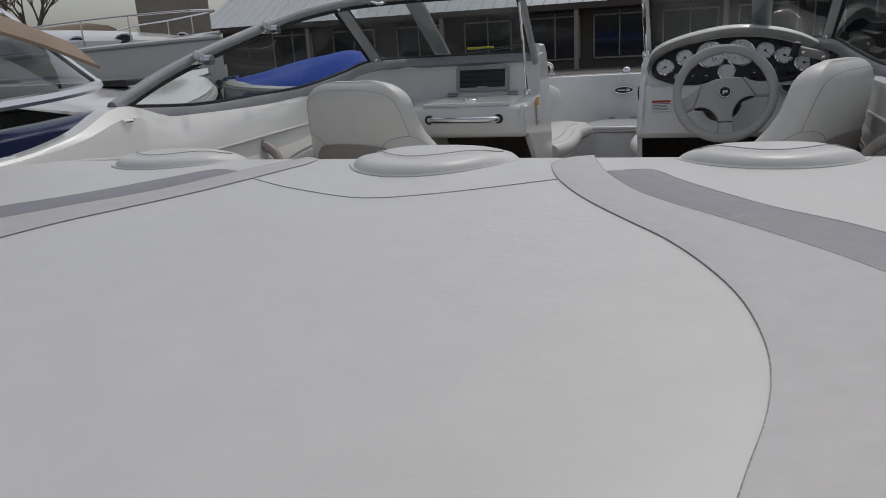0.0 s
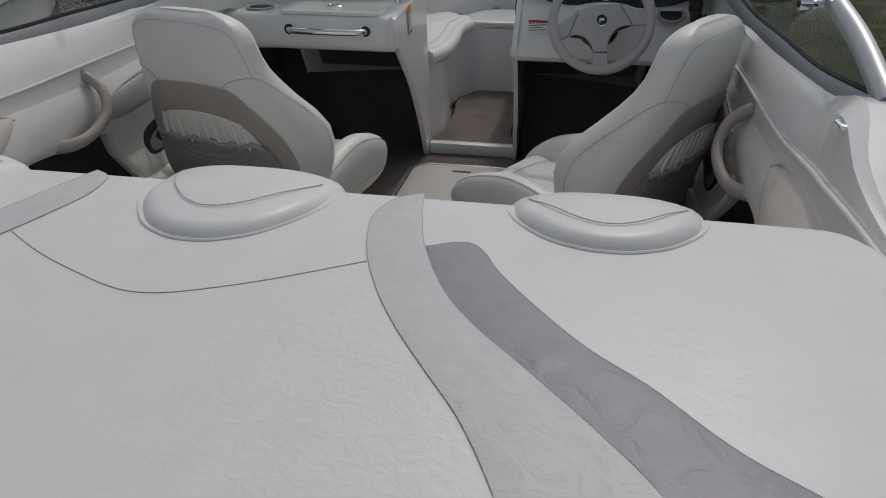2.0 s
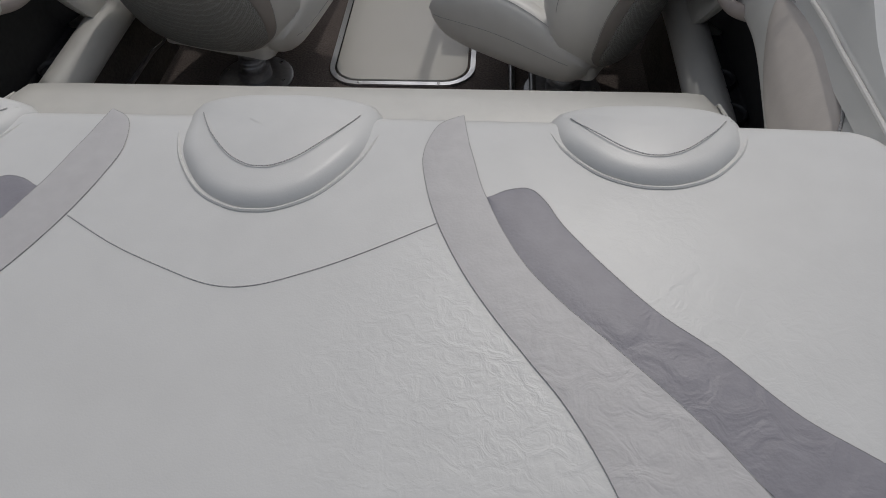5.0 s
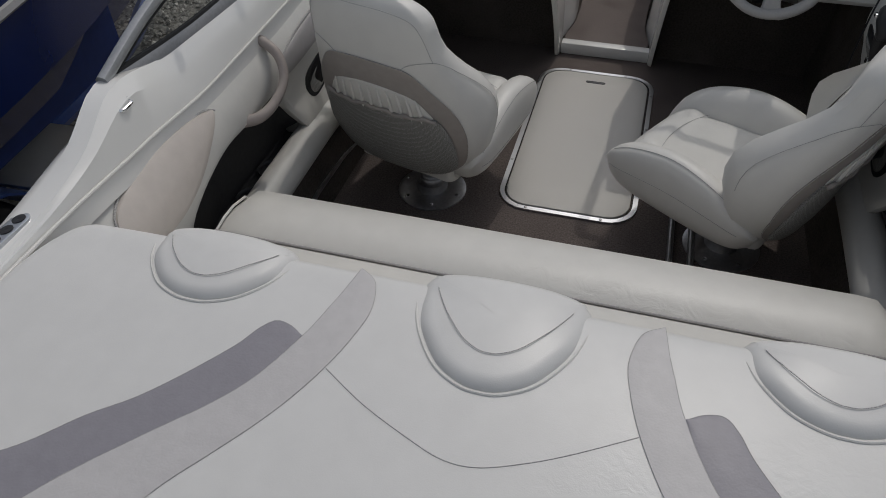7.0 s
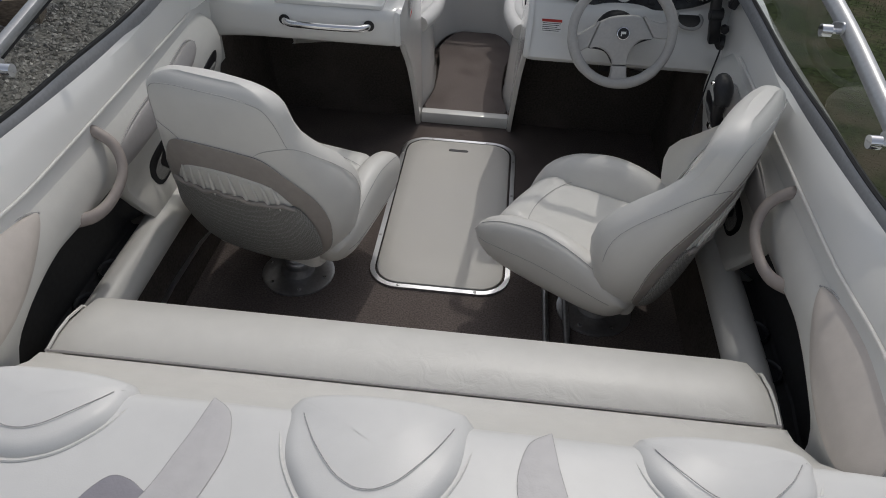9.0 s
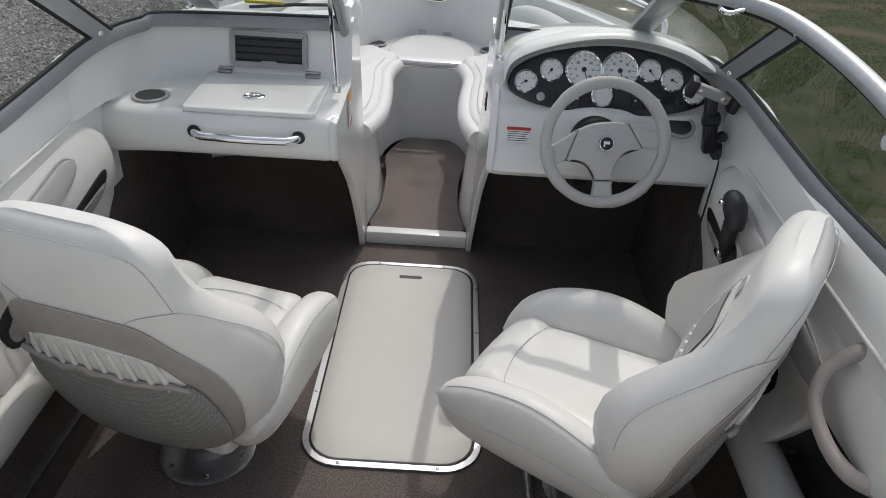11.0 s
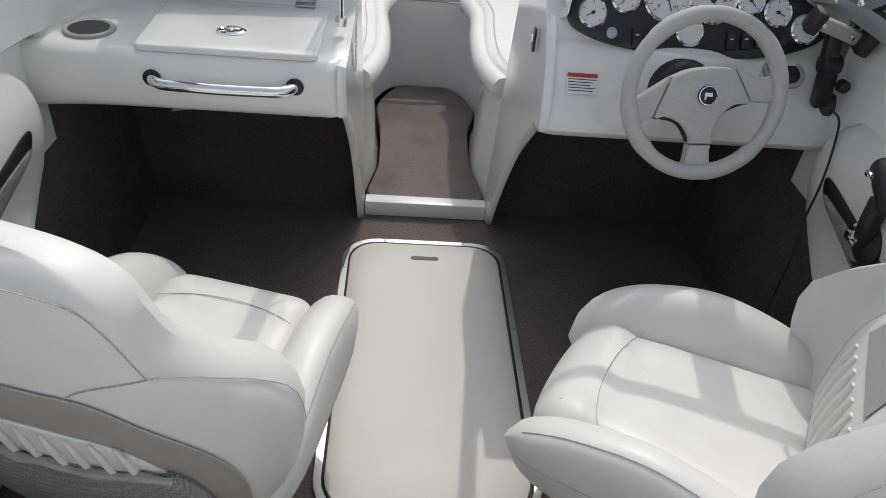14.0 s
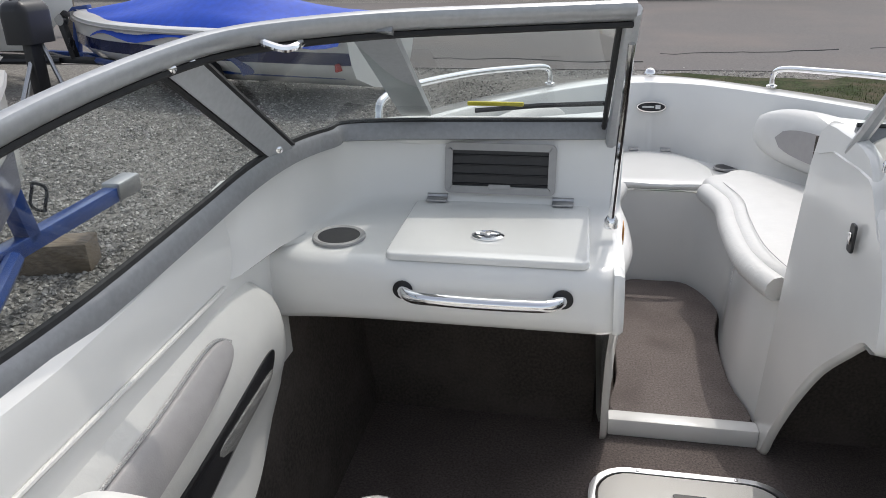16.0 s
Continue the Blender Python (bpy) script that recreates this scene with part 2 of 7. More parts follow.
def soft(x, tab):
    """Smooth curve through a table of (x, value)."""
    if x <= tab[0][0]:
        return tab[0][1]
    if x >= tab[-1][0]:
        return tab[-1][1]
    for i in range(len(tab) - 1):
        if x <= tab[i + 1][0]:
            break
    def slope(k):
        if k in (0, len(tab) - 1):
            j = min(max(k, 1), len(tab) - 1)
            return (tab[j][1] - tab[j - 1][1]) / (tab[j][0] - tab[j - 1][0])
        return (tab[k + 1][1] - tab[k - 1][1]) / (tab[k + 1][0] - tab[k - 1][0])
    h = tab[i + 1][0] - tab[i][0]
    u = (x - tab[i][0]) / h
    return ((2 * u ** 3 - 3 * u ** 2 + 1) * tab[i][1] + (u ** 3 - 2 * u ** 2 + u) * h * slope(i)
            + (-2 * u ** 3 + 3 * u ** 2) * tab[i + 1][1] + (u ** 3 - u ** 2) * h * slope(i + 1))


def spline(pts, n=8, closed=False):
    """Catmull-Rom through points, n steps a stretch."""
    P = [Vector(p) for p in pts]
    k = len(P)
    out = []
    for i in range(k if closed else k - 1):
        if closed:
            a, b, c, d = P[i - 1], P[i], P[(i + 1) % k], P[(i + 2) % k]
        else:
            a, b, c, d = P[max(i - 1, 0)], P[i], P[i + 1], P[min(i + 2, k - 1)]
        for s in range(n):
            u = s / n
            out.append(0.5 * ((2 * b) + (c - a) * u + (2 * a - 5 * b + 4 * c - d) * u * u + (3 * b - a - 3 * c + d) * u ** 3))
    if not closed:
        out.append(P[-1])
    return out


def grid(rows, close_u=False, close_v=False, cap=False):
    """A surface through rows of points."""
    bm = bmesh.new()
    V = [[bm.verts.new(p) for p in r] for r in rows]
    nr, nc = len(V), len(V[0])
    for i in range(nr if close_u else nr - 1):
        for j in range(nc if close_v else nc - 1):
            q = [V[i][j], V[(i + 1) % nr][j], V[(i + 1) % nr][(j + 1) % nc], V[i][(j + 1) % nc]]
            try:
                bm.faces.new(q)
            except ValueError:
                pass
    if cap:
        bm.faces.new(V[0])
        bm.faces.new(V[-1])
    return bm


def slab(rows, normal_shift):
    """A closed sheet: rows of points and the same rows moved by a vector or by a function of the point."""
    f = normal_shift if callable(normal_shift) else (lambda p: Vector(p) + Vector(normal_shift))
    ring = [[*map(Vector, r), *[f(Vector(p)) for p in reversed(r)]] for r in rows]
    return grid(ring, close_v=True, cap=True)


def tube(pts, r, n=8, closed=False, flat=1.0):
    P = [Vector(p) for p in pts]
    k = len(P)
    rows, side = [], None
    for i in range(k):
        a = P[i - 1] if (i or closed) else P[i]
        b = P[(i + 1) % k] if (i < k - 1 or closed) else P[i]
        d = (b - a).normalized()
        if side is None:
            side = d.orthogonal().normalized()
        side = (side - d * side.dot(d)).normalized()
        up = d.cross(side)
        rr = r[i] if isinstance(r, (list, tuple)) else r
        rows.append([P[i] + rr * (math.cos(2 * math.pi * j / n) * side + flat * math.sin(2 * math.pi * j / n) * up) for j in range(n)])
    return grid(rows, close_u=closed, close_v=True, cap=not closed)


def join(*bms):
    out = bmesh.new()
    for b in bms:
        me = bpy.data.meshes.new("tmp")
        b.to_mesh(me)
        b.free()
        out.from_mesh(me)
        bpy.data.meshes.remove(me)
    return out


def moved(bm, m):
    bm.transform(m)
    return bm


def box(x0, x1, y0, y1, z0, z1, bevel=0.0, seg=2):
    bm = bmesh.new()
    bmesh.ops.create_cube(bm, size=1.0)
    bm.transform(Matrix.Translation(((x0 + x1) / 2, (y0 + y1) / 2, (z0 + z1) / 2)) @ Matrix.Diagonal((x1 - x0, y1 - y0, z1 - z0, 1)))
    if bevel:
        bmesh.ops.bevel(bm, geom=bm.edges[:], offset=bevel, segments=seg, profile=0.5, affect="EDGES")
    return bm


def lathe(profile, n=24):
    """Turned about z: profile of (radius, z)."""
    rows = [[(r * math.cos(2 * math.pi * j / n), r * math.sin(2 * math.pi * j / n), z) for j in range(n)] for r, z in profile]
    return grid(rows, close_v=True, cap=True)


def inset(pts, d):
    """Moves a closed outline (x, y) inwards by d."""
    k = len(pts)
    area = sum(pts[i - 1][0] * pts[i][1] - pts[i][0] * pts[i - 1][1] for i in range(k))
    s = 1 if area > 0 else -1
    out = []
    for i in range(k):
        a, b = Vector(pts[i - 1][:2]), Vector(pts[(i + 1) % k][:2])
        t = (b - a).normalized()
        out.append((pts[i][0] - s * t.y * d, pts[i][1] + s * t.x * d))
    return out


def pad(outline, z0, z1, r=0.02, steps=4, crown=0.0, lift=None, under=0.0):
    """A cushion or panel: an outline in x and y, rounded over by r at its upper edge. lift(x, y) adds to the height."""
    up = lift or (lambda x, y: 0.0)
    rings = []
    if under:
        rings.append([(x, y, z0) for x, y in inset(outline, under)])
    rings.append([(x, y, z0 + under + up(x, y) * 0) for x, y in [p[:2] for p in outline]])
    for i in range(steps + 1):
        a = math.pi / 2 * i / steps
        ring = inset(outline, r * (1 - math.cos(a)))
        rings.append([(x, y, z1 - r + r * math.sin(a) + up(x, y)) for x, y in ring])
    last = inset(outline, r)
    cx, cy = sum(p[0] for p in last) / len(last), sum(p[1] for p in last) / len(last)
    for s in (0.8, 0.55, 0.3):
        c = crown * (1 - s * s)
        rings.append([(cx + (x - cx) * s, cy + (y - cy) * s, z1 + c + up(cx + (x - cx) * s, cy + (y - cy) * s)) for x, y in last])
    bm = grid(rings, close_v=True)
    bm.verts.ensure_lookup_table()
    k = len(outline)
    nv = len(bm.verts)
    mid = bm.verts.new((cx, cy, z1 + crown + up(cx, cy)))
    bm.verts.ensure_lookup_table()
    for i in range(k):
        bm.faces.new((bm.verts[nv - k + i], bm.verts[nv - k + (i + 1) % k], mid))
    bm.faces.new([bm.verts[i] for i in range(k)])
    return bm


def rounded_rect(x0, x1, y0, y1, r, n=6):
    out = []
    for cx, cy, a0 in ((x1 - r, y1 - r, 0), (x0 + r, y1 - r, 90), (x0 + r, y0 + r, 180), (x1 - r, y0 + r, 270)):
        for i in range(n + 1):
            a = radians(a0 + 90 * i / n)
            out.append((cx + r * math.cos(a), cy + r * math.sin(a)))
    return out


def oval(cx, cy, rx, ry, n=28):
    return [(cx + rx * math.cos(2 * math.pi * i / n), cy + ry * math.sin(2 * math.pi * i / n)) for i in range(n)]


def frame_ring(outer, width, z0, z1):
    """A flat frame: an outline with its inside cut out."""
    inner = inset(outer, width)
    rows = [[(x, y, z0) for x, y in outer], [(x, y, z1) for x, y in outer], [(x, y, z1) for x, y in inner], [(x, y, z0) for x, y in inner]]
    return grid(rows, close_u=True, close_v=True)


def text_mesh(name, body, size, m, parent, at, depth=0.0006):
    cu = bpy.data.curves.new(name, "FONT")
    cu.body, cu.size, cu.extrude, cu.align_x, cu.align_y = body, size, depth, "CENTER", "CENTER"
    tmp = bpy.data.objects.new(name, cu)
    scene.collection.objects.link(tmp)
    me = bpy.data.meshes.new_from_object(tmp.evaluated_get(bpy.context.evaluated_depsgraph_get()))
    bpy.data.objects.remove(tmp)
    me.materials.clear()
    me.materials.append(m)
    ob = new(name, me)
    ob.parent = parent
    ob.matrix_local = at
    return ob


# ---- boat: measures ----
OUT = [(-3.3, 1.0), (-2.3, 1.035), (-1.62, 1.09), (-1.0, 1.11), (-0.33, 1.11), (0.3, 1.09), (0.9, 0.96), (1.4, 0.76), (1.8, 0.52), (2.1, 0.27), (2.3, 0.0)]
SHEER = [(-3.3, 0.765), (-2.2, 0.78), (-1.9, 0.80), (-1.64, 0.81), (-1.35, 0.76), (-0.33, 0.755), (0.3, 0.775), (1.0, 0.76), (1.6, 0.735), (2.3, 0.715)]
WBX = [(-1.66, 1.0), (-1.2, 0.981), (-0.9, 0.968), (-0.6, 0.95), (-0.33, 0.912)]
WBZ = [(-1.66, 0.855), (-1.2, 0.838), (-0.9, 0.84), (-0.6, 0.86), (-0.33, 0.897)]
SIDE = [(0.0, 0.80), (0.12, 0.815), (0.25, 0.835), (0.34, 0.86), (0.42, 0.90), (0.48, 0.905), (0.56, 0.885), (0.64, 0.89), (0.70, 0.925), (0.735, 0.96)]


def side_x(y, z):
    taper = soft(y, [(-2.1, 0.965), (-1.6, 1.0), (-1.0, 1.01), (-0.3, 0.985)])
    return soft(z, SIDE) * taper


def ease(t):
    t = min(1, max(0, t))
    return t * t * (3 - 2 * t)


def aft(y):
    """0 in the cockpit, 1 along the sun pad, where the mouldings sit higher."""
    return ease((-1.45 - y) / 0.35)


def tail(y):
    return ease((-1.2 - y) / 0.45)


def out_x(y, sd):
    return soft(y, OUT) - 0.05 * tail(y)


def side_s(sd, y, z):
    return side_x(y, z) - 0.015 * aft(y)


def pipe_x(y, sd):
    return soft(y, [(-3.1, 0.885), (-2.1, 0.885), (-1.85, 0.90), (-1.7, 0.912), (-1.0, 0.922), (-0.3, 0.93)])


def pipe_z(y, sd):
    return soft(y, [(-3.1, 0.775), (-2.1, 0.775), (-1.7, 0.735), (-1.0, 0.735), (-0.3, 0.745)]) + 0.0215 * aft(y)


def gunwale_z(y, sd):
    """The crisp inner edge of the after gunwale."""
    return soft(y, [(-3.2, 0.80), (-2.3, 0.812), (-2.1, 0.82), (-1.95, 0.843), (-1.8, 0.884), (-1.72, 0.888)])


# ---- boat: hull and deck ----
boat = thing("boat_hull", "white fibreglass open-bow runabout hull with a broad side deck", "boat", kind="structure")

for sd in (-1, 1):
    # side deck: from the coaming piping up to the windshield foot, over the gunwale and down to the rub rail
    rows = []
    for i in range(75):
        y = -3.25 + i * (3.06 / 74)
        px, pz, xo, zo = pipe_x(y, sd), pipe_z(y, sd), out_x(y, sd), soft(y, SHEER) + 0.025 * tail(y)
        k = min(1, max(0, (y + 1.75) / 0.22))
        k = k * k * (3 - 2 * k)
        ix = soft(y, [(-3.2, 0.90), (-2.3, 0.902), (-1.95, 0.915), (-1.77, 0.955), (-1.6, 0.962)]) * (1 - k) + (soft(y, WBX) - 0.028) * k
        iz = gunwale_z(y, sd) * (1 - k) + (soft(y, WBZ) - 0.012) * k
        ix = max(ix, px + 0.014)
        ex = max(xo - 0.02, ix + 0.05)
        rows.append([(sd * px, y, pz - 0.06 - 0.22 * min(1, max(0, (y + 0.55) / 0.2))), (sd * (px + 0.005), y, pz), (sd * (px + (ix - px) * 0.5), y, pz + (iz - pz) * (0.55 + 0.25 * (1 - k))),
                     (sd * (ix - 0.001 * (1 - k)), y, iz - 0.006 + 0.002 * (1 - k)), (sd * (ix + 0.005 + 0.007 * k), y, iz + 0.002 + 0.004 * k), (sd * (ix + 0.05), y, iz + 0.003 - 0.007 * k), (sd * ex, y, zo + 0.006),
                     (sd * (ex + 0.018), y, zo - 0.012), (sd * (ex + 0.022), y, zo - 0.06)])
    part("side_deck", grid(rows), GEL, boat, sharp=28)
    # rub rail
    part("rub_rail", tube([(sd * (out_x(y, sd) + 0.012), y, soft(y, SHEER) - 0.075) for y in [-3.3 + 0.1 * i for i in range(54)]] + [(0, 2.312, 0.655)], 0.02, 8), GREYPLASTIC, boat, "grey rubber rub rail")
    # hull side down to the keel
    rows = []
    for i in range(57):
        y = -3.3 + 0.1 * i
        xo, zo = out_x(y, sd), soft(y, SHEER) + 0.025 * tail(y)
        f = min(1, max(0.0, xo / 1.0))
        rows.append([(sd * (xo + 0.004), y, zo - 0.055), (sd * xo * 0.99, y, zo - 0.25), (sd * xo * 0.93, y, zo - 0.55), (sd * xo * (0.80 + 0.05 * f), y, 0.02 - 0.06 * f), (sd * xo * 0.45, y, -0.20 * f - 0.02), (0, y, -0.36 * f - 0.02)])
    part("hull_side", grid(rows), GEL, boat)
for sd in (-1, 1):
    rows = []
    for i in range(15):
        y = -0.34 + 0.05 * i
        xi = lerp(y, [(-0.34, 0.915), (-0.18, 0.895), (-0.06, 0.86), (0.04, 0.79), (0.36, 0.66)]) if y < 0.1 else 0.24
        xo, zo = soft(y, OUT), soft(y, SHEER)
        zi = 0.905
        rows.append([(sd * (xi + (xo - 0.02 - xi) * t), y, zi + (zo + 0.006 - zi) * t + 0.015 * math.sin(math.pi * t)) for t in (0, 0.25, 0.5, 0.75, 1)] + [(sd * (xo + 0.002), y, zo - 0.06)])
    part("foredeck", grid(rows), GEL, boat)
# stern
part("transom", slab([[(-1.03, -3.3, 0.0 + 0.74 * t), (1.03, -3.3, 0.74 * t)] for t in (0, 0.5, 1)], (0, -0.03, 0)), GEL, boat)
part("stern_deck", box(-1.0, 1.0, -3.3, -3.06, 0.60, 0.66, 0.01), GEL, boat)

# bow: deck ring, liner, seats


def bow_ring(off, z, n=40):
    """The bow's inner outline at height z, from the starboard side round to port."""
    side = spline([(0.84 + off, 0.12, 0), (0.82 + off, 0.45, 0), (0.77 + off, 0.85, 0), (0.64 + off, 1.25, 0), (0.44 + off * 0.9, 1.6, 0), (0.22 + off * 0.6, 1.88 + off * 0.55, 0), (0, 1.965 + off * 0.8, 0)], 6)
    full = side + [Vector((-p.x, p.y, 0)) for p in reversed(side[:-1])]
    return [Vector((p.x, p.y, z(p) if callable(z) else z)) for p in full]


def bow_deck_z(p):
    return soft(p.y, [(0.1, 0.885), (0.5, 0.83), (1.0, 0.775), (1.6, 0.735), (2.1, 0.71)])


rows = [bow_ring(-0.10, 0.40), bow_ring(-0.085, 0.46), bow_ring(-0.055, 0.58), bow_ring(-0.03, lambda p: bow_deck_z(p) - 0.025), bow_ring(-0.02, lambda p: bow_deck_z(p) - 0.004), bow_ring(0.0, bow_deck_z)]
part("bow_liner", grid(rows), GEL, boat)
inner = bow_ring(0.0, bow_deck_z)
outer = []
for p in inner:
    d = Vector((p.x, (p.y - 0.3) * 0.75 if p.y > 0.3 else 0.0, 0))
    y = min(2.3, p.y + max(0, p.y - 0.3) * 0.21)
    x = soft(y, OUT) * (1 if p.x > 0 else -1) if abs(p.x) > 1e-6 else 0
    outer.append(Vector((x, y, soft(y, SHEER) - 0.02)))
mid = [a.lerp(b, 0.5) + Vector((0, 0, 0.012)) for a, b in zip(inner, outer)]
part("bow_deck", grid([inner, mid, outer, [p - Vector((0, 0, 0.04)) for p in outer]]), GEL, boat)

# ---- floors ----
floor = solo("floor", slab([[(-0.95, y, 0.0), (0.95, y, 0.0)] for y in (-2.0, -0.9, 0.25, 1.1)], (0, 0, -0.03)), CARPET, "taupe cut-pile marine carpet over the cockpit floor", "carpet", "structure")
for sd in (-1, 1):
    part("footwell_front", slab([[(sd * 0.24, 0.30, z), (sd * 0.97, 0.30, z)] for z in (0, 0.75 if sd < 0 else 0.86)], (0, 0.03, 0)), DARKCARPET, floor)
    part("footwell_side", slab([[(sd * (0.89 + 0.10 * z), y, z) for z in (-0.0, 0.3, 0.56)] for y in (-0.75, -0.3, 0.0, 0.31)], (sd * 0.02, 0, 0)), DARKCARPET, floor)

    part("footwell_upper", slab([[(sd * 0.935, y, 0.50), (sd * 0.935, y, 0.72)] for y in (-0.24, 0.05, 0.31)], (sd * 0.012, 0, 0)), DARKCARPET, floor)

# hatch in the floor
hatch = thing("floor_hatch", "cream nonskid fibreglass ski-locker hatch with a bright aluminium rim", "hatch", at=Matrix.Diagonal((1.03, 1.03, 1, 1)))
part("lid", pad(rounded_rect(-0.222, 0.222, -0.87, 0.072, 0.085), 0.0, 0.012, 0.004, 2), NONSKID, hatch)
rim = rounded_rect(-0.245, 0.247, -0.893, 0.096, 0.105)
part("rim", join(frame_ring(rim, 0.017, 0.0, 0.009)), ALU, hatch, "bright aluminium rim")
part("gasket", frame_ring(inset(rim, 0.017), 0.003, 0.0, 0.006), RUBBER, hatch, "black rubber gasket")
part("finger_slot", pad([(x, y) for x, y in rounded_rect(-0.0425, 0.0425, -0.009, 0.009, 0.009)], 0.011, 0.0132, 0.0008, 1), BLACK, hatch, "dark finger slot")
for x, y in [(-0.133, -0.884), (0.13, -0.884), (0.239, -0.62), (0.239, -0.3), (0.239, -0.05), (-0.237, -0.62), (-0.237, -0.3), (-0.237, -0.05), (-0.12, 0.087), (0.12, 0.087)]:
    part("screw", moved(lathe([(0.0055, 0.008), (0.0055, 0.0105), (0.003, 0.0118)], 10), Matrix.Translation((x, y, 0))), STEEL, hatch)

# passage to the bow
bow_floor = solo("bow_floor", pad([(p.x, p.y) for p in spline([(-0.185, 0.292, 0), (-0.165, 0.5, 0), (-0.17, 0.8, 0), (-0.19, 1.0, 0), (-0.11, 1.2, 0), (0, 1.22, 0), (0.13, 1.2, 0), (0.21, 1.0, 0), (0.175, 0.8, 0), (0.17, 0.5, 0), (0.19, 0.292, 0), (0, 0.292, 0)], 5, True)], 0.0, 0.053, 0.003, 1), BOWCARPET, "light taupe carpet with darker stains on the bow floor", "carpet", "structure")
sill = solo("door_sill", box(-0.199, 0.208, 0.244, 0.294, 0.0, 0.056, 0.007), GEL, "white moulded fibreglass sill of the walk-through", "sill", "structure")

# ---- bow seats ----
bow_base = thing("bow_seat_base", "white moulded fibreglass bow seat base with a curved front", "seat base", kind="structure")
INNER = [(0.24, 0.26), (0.205, 0.42), (0.185, 0.56), (0.20, 0.78), (0.235, 1.0), (0.20, 1.17), (0.13, 1.27), (0.0, 1.285)]
in_side = spline([(x, y, 0) for x, y in INNER], 6)
in_full = in_side + [Vector((-p.x, p.y, 0)) for p in reversed(in_side[:-1])]
part("front", grid([[Vector((p.x * 0.93, p.y - 0.02 * (p.y > 1), 0.03)) for p in in_full], [Vector((p.x * 0.97, p.y - 0.01, 0.07)) for p in in_full], [Vector((p.x * 1.05, p.y + 0.012, 0.36)) for p in in_full], [Vector((p.x * 1.05, p.y + 0.02, 0.40)) for p in in_full]]), GEL, bow_base)


def resample(pts, n):
    return [pts[min(len(pts) - 2, int(i * (len(pts) - 1) / n))].lerp(pts[min(len(pts) - 2, int(i * (len(pts) - 1) / n)) + 1], (i * (len(pts) - 1) / n) - min(len(pts) - 2, int(i * (len(pts) - 1) / n))) for i in range(n + 1)]


ra = [Vector((p.x * 1.05, p.y + 0.02, 0.403)) for p in resample(in_full, 60)]
rb = [Vector((p.x, p.y, 0.403)) for p in resample(bow_ring(-0.09, 0), 60)]
part("top", grid([ra, [p.lerp(q, 0.5) for p, q in zip(ra, rb)], rb]), GEL, bow_base)
front_lid = thing("bow_locker_lid", "round white fibreglass locker lid between the bow seats", "hatch lid")
LID = [(-0.20, 1.33), (0.20, 1.33), (0.225, 1.45), (0.21, 1.60), (0.12, 1.76), (0, 1.80), (-0.12, 1.76), (-0.21, 1.60), (-0.225, 1.45)]
part("lid", pad([(p.x, p.y) for p in spline([(*q, 0) for q in LID], 5, True)], 0.405, 0.432, 0.008, 3), GEL, front_lid)
part("front_lip", tube(spline([(-0.2, 1.31, 0.425), (-0.1, 1.285, 0.43), (0, 1.278, 0.43), (0.1, 1.285, 0.43), (0.2, 1.31, 0.425)], 5), 0.013, 8), GEL, front_lid)
for x in (-0.07, 0.07):
    part("hinge", box(x - 0.022, x + 0.022, 1.79, 1.83, 0.43, 0.442, 0.003), STEEL, front_lid, "steel butt hinge")
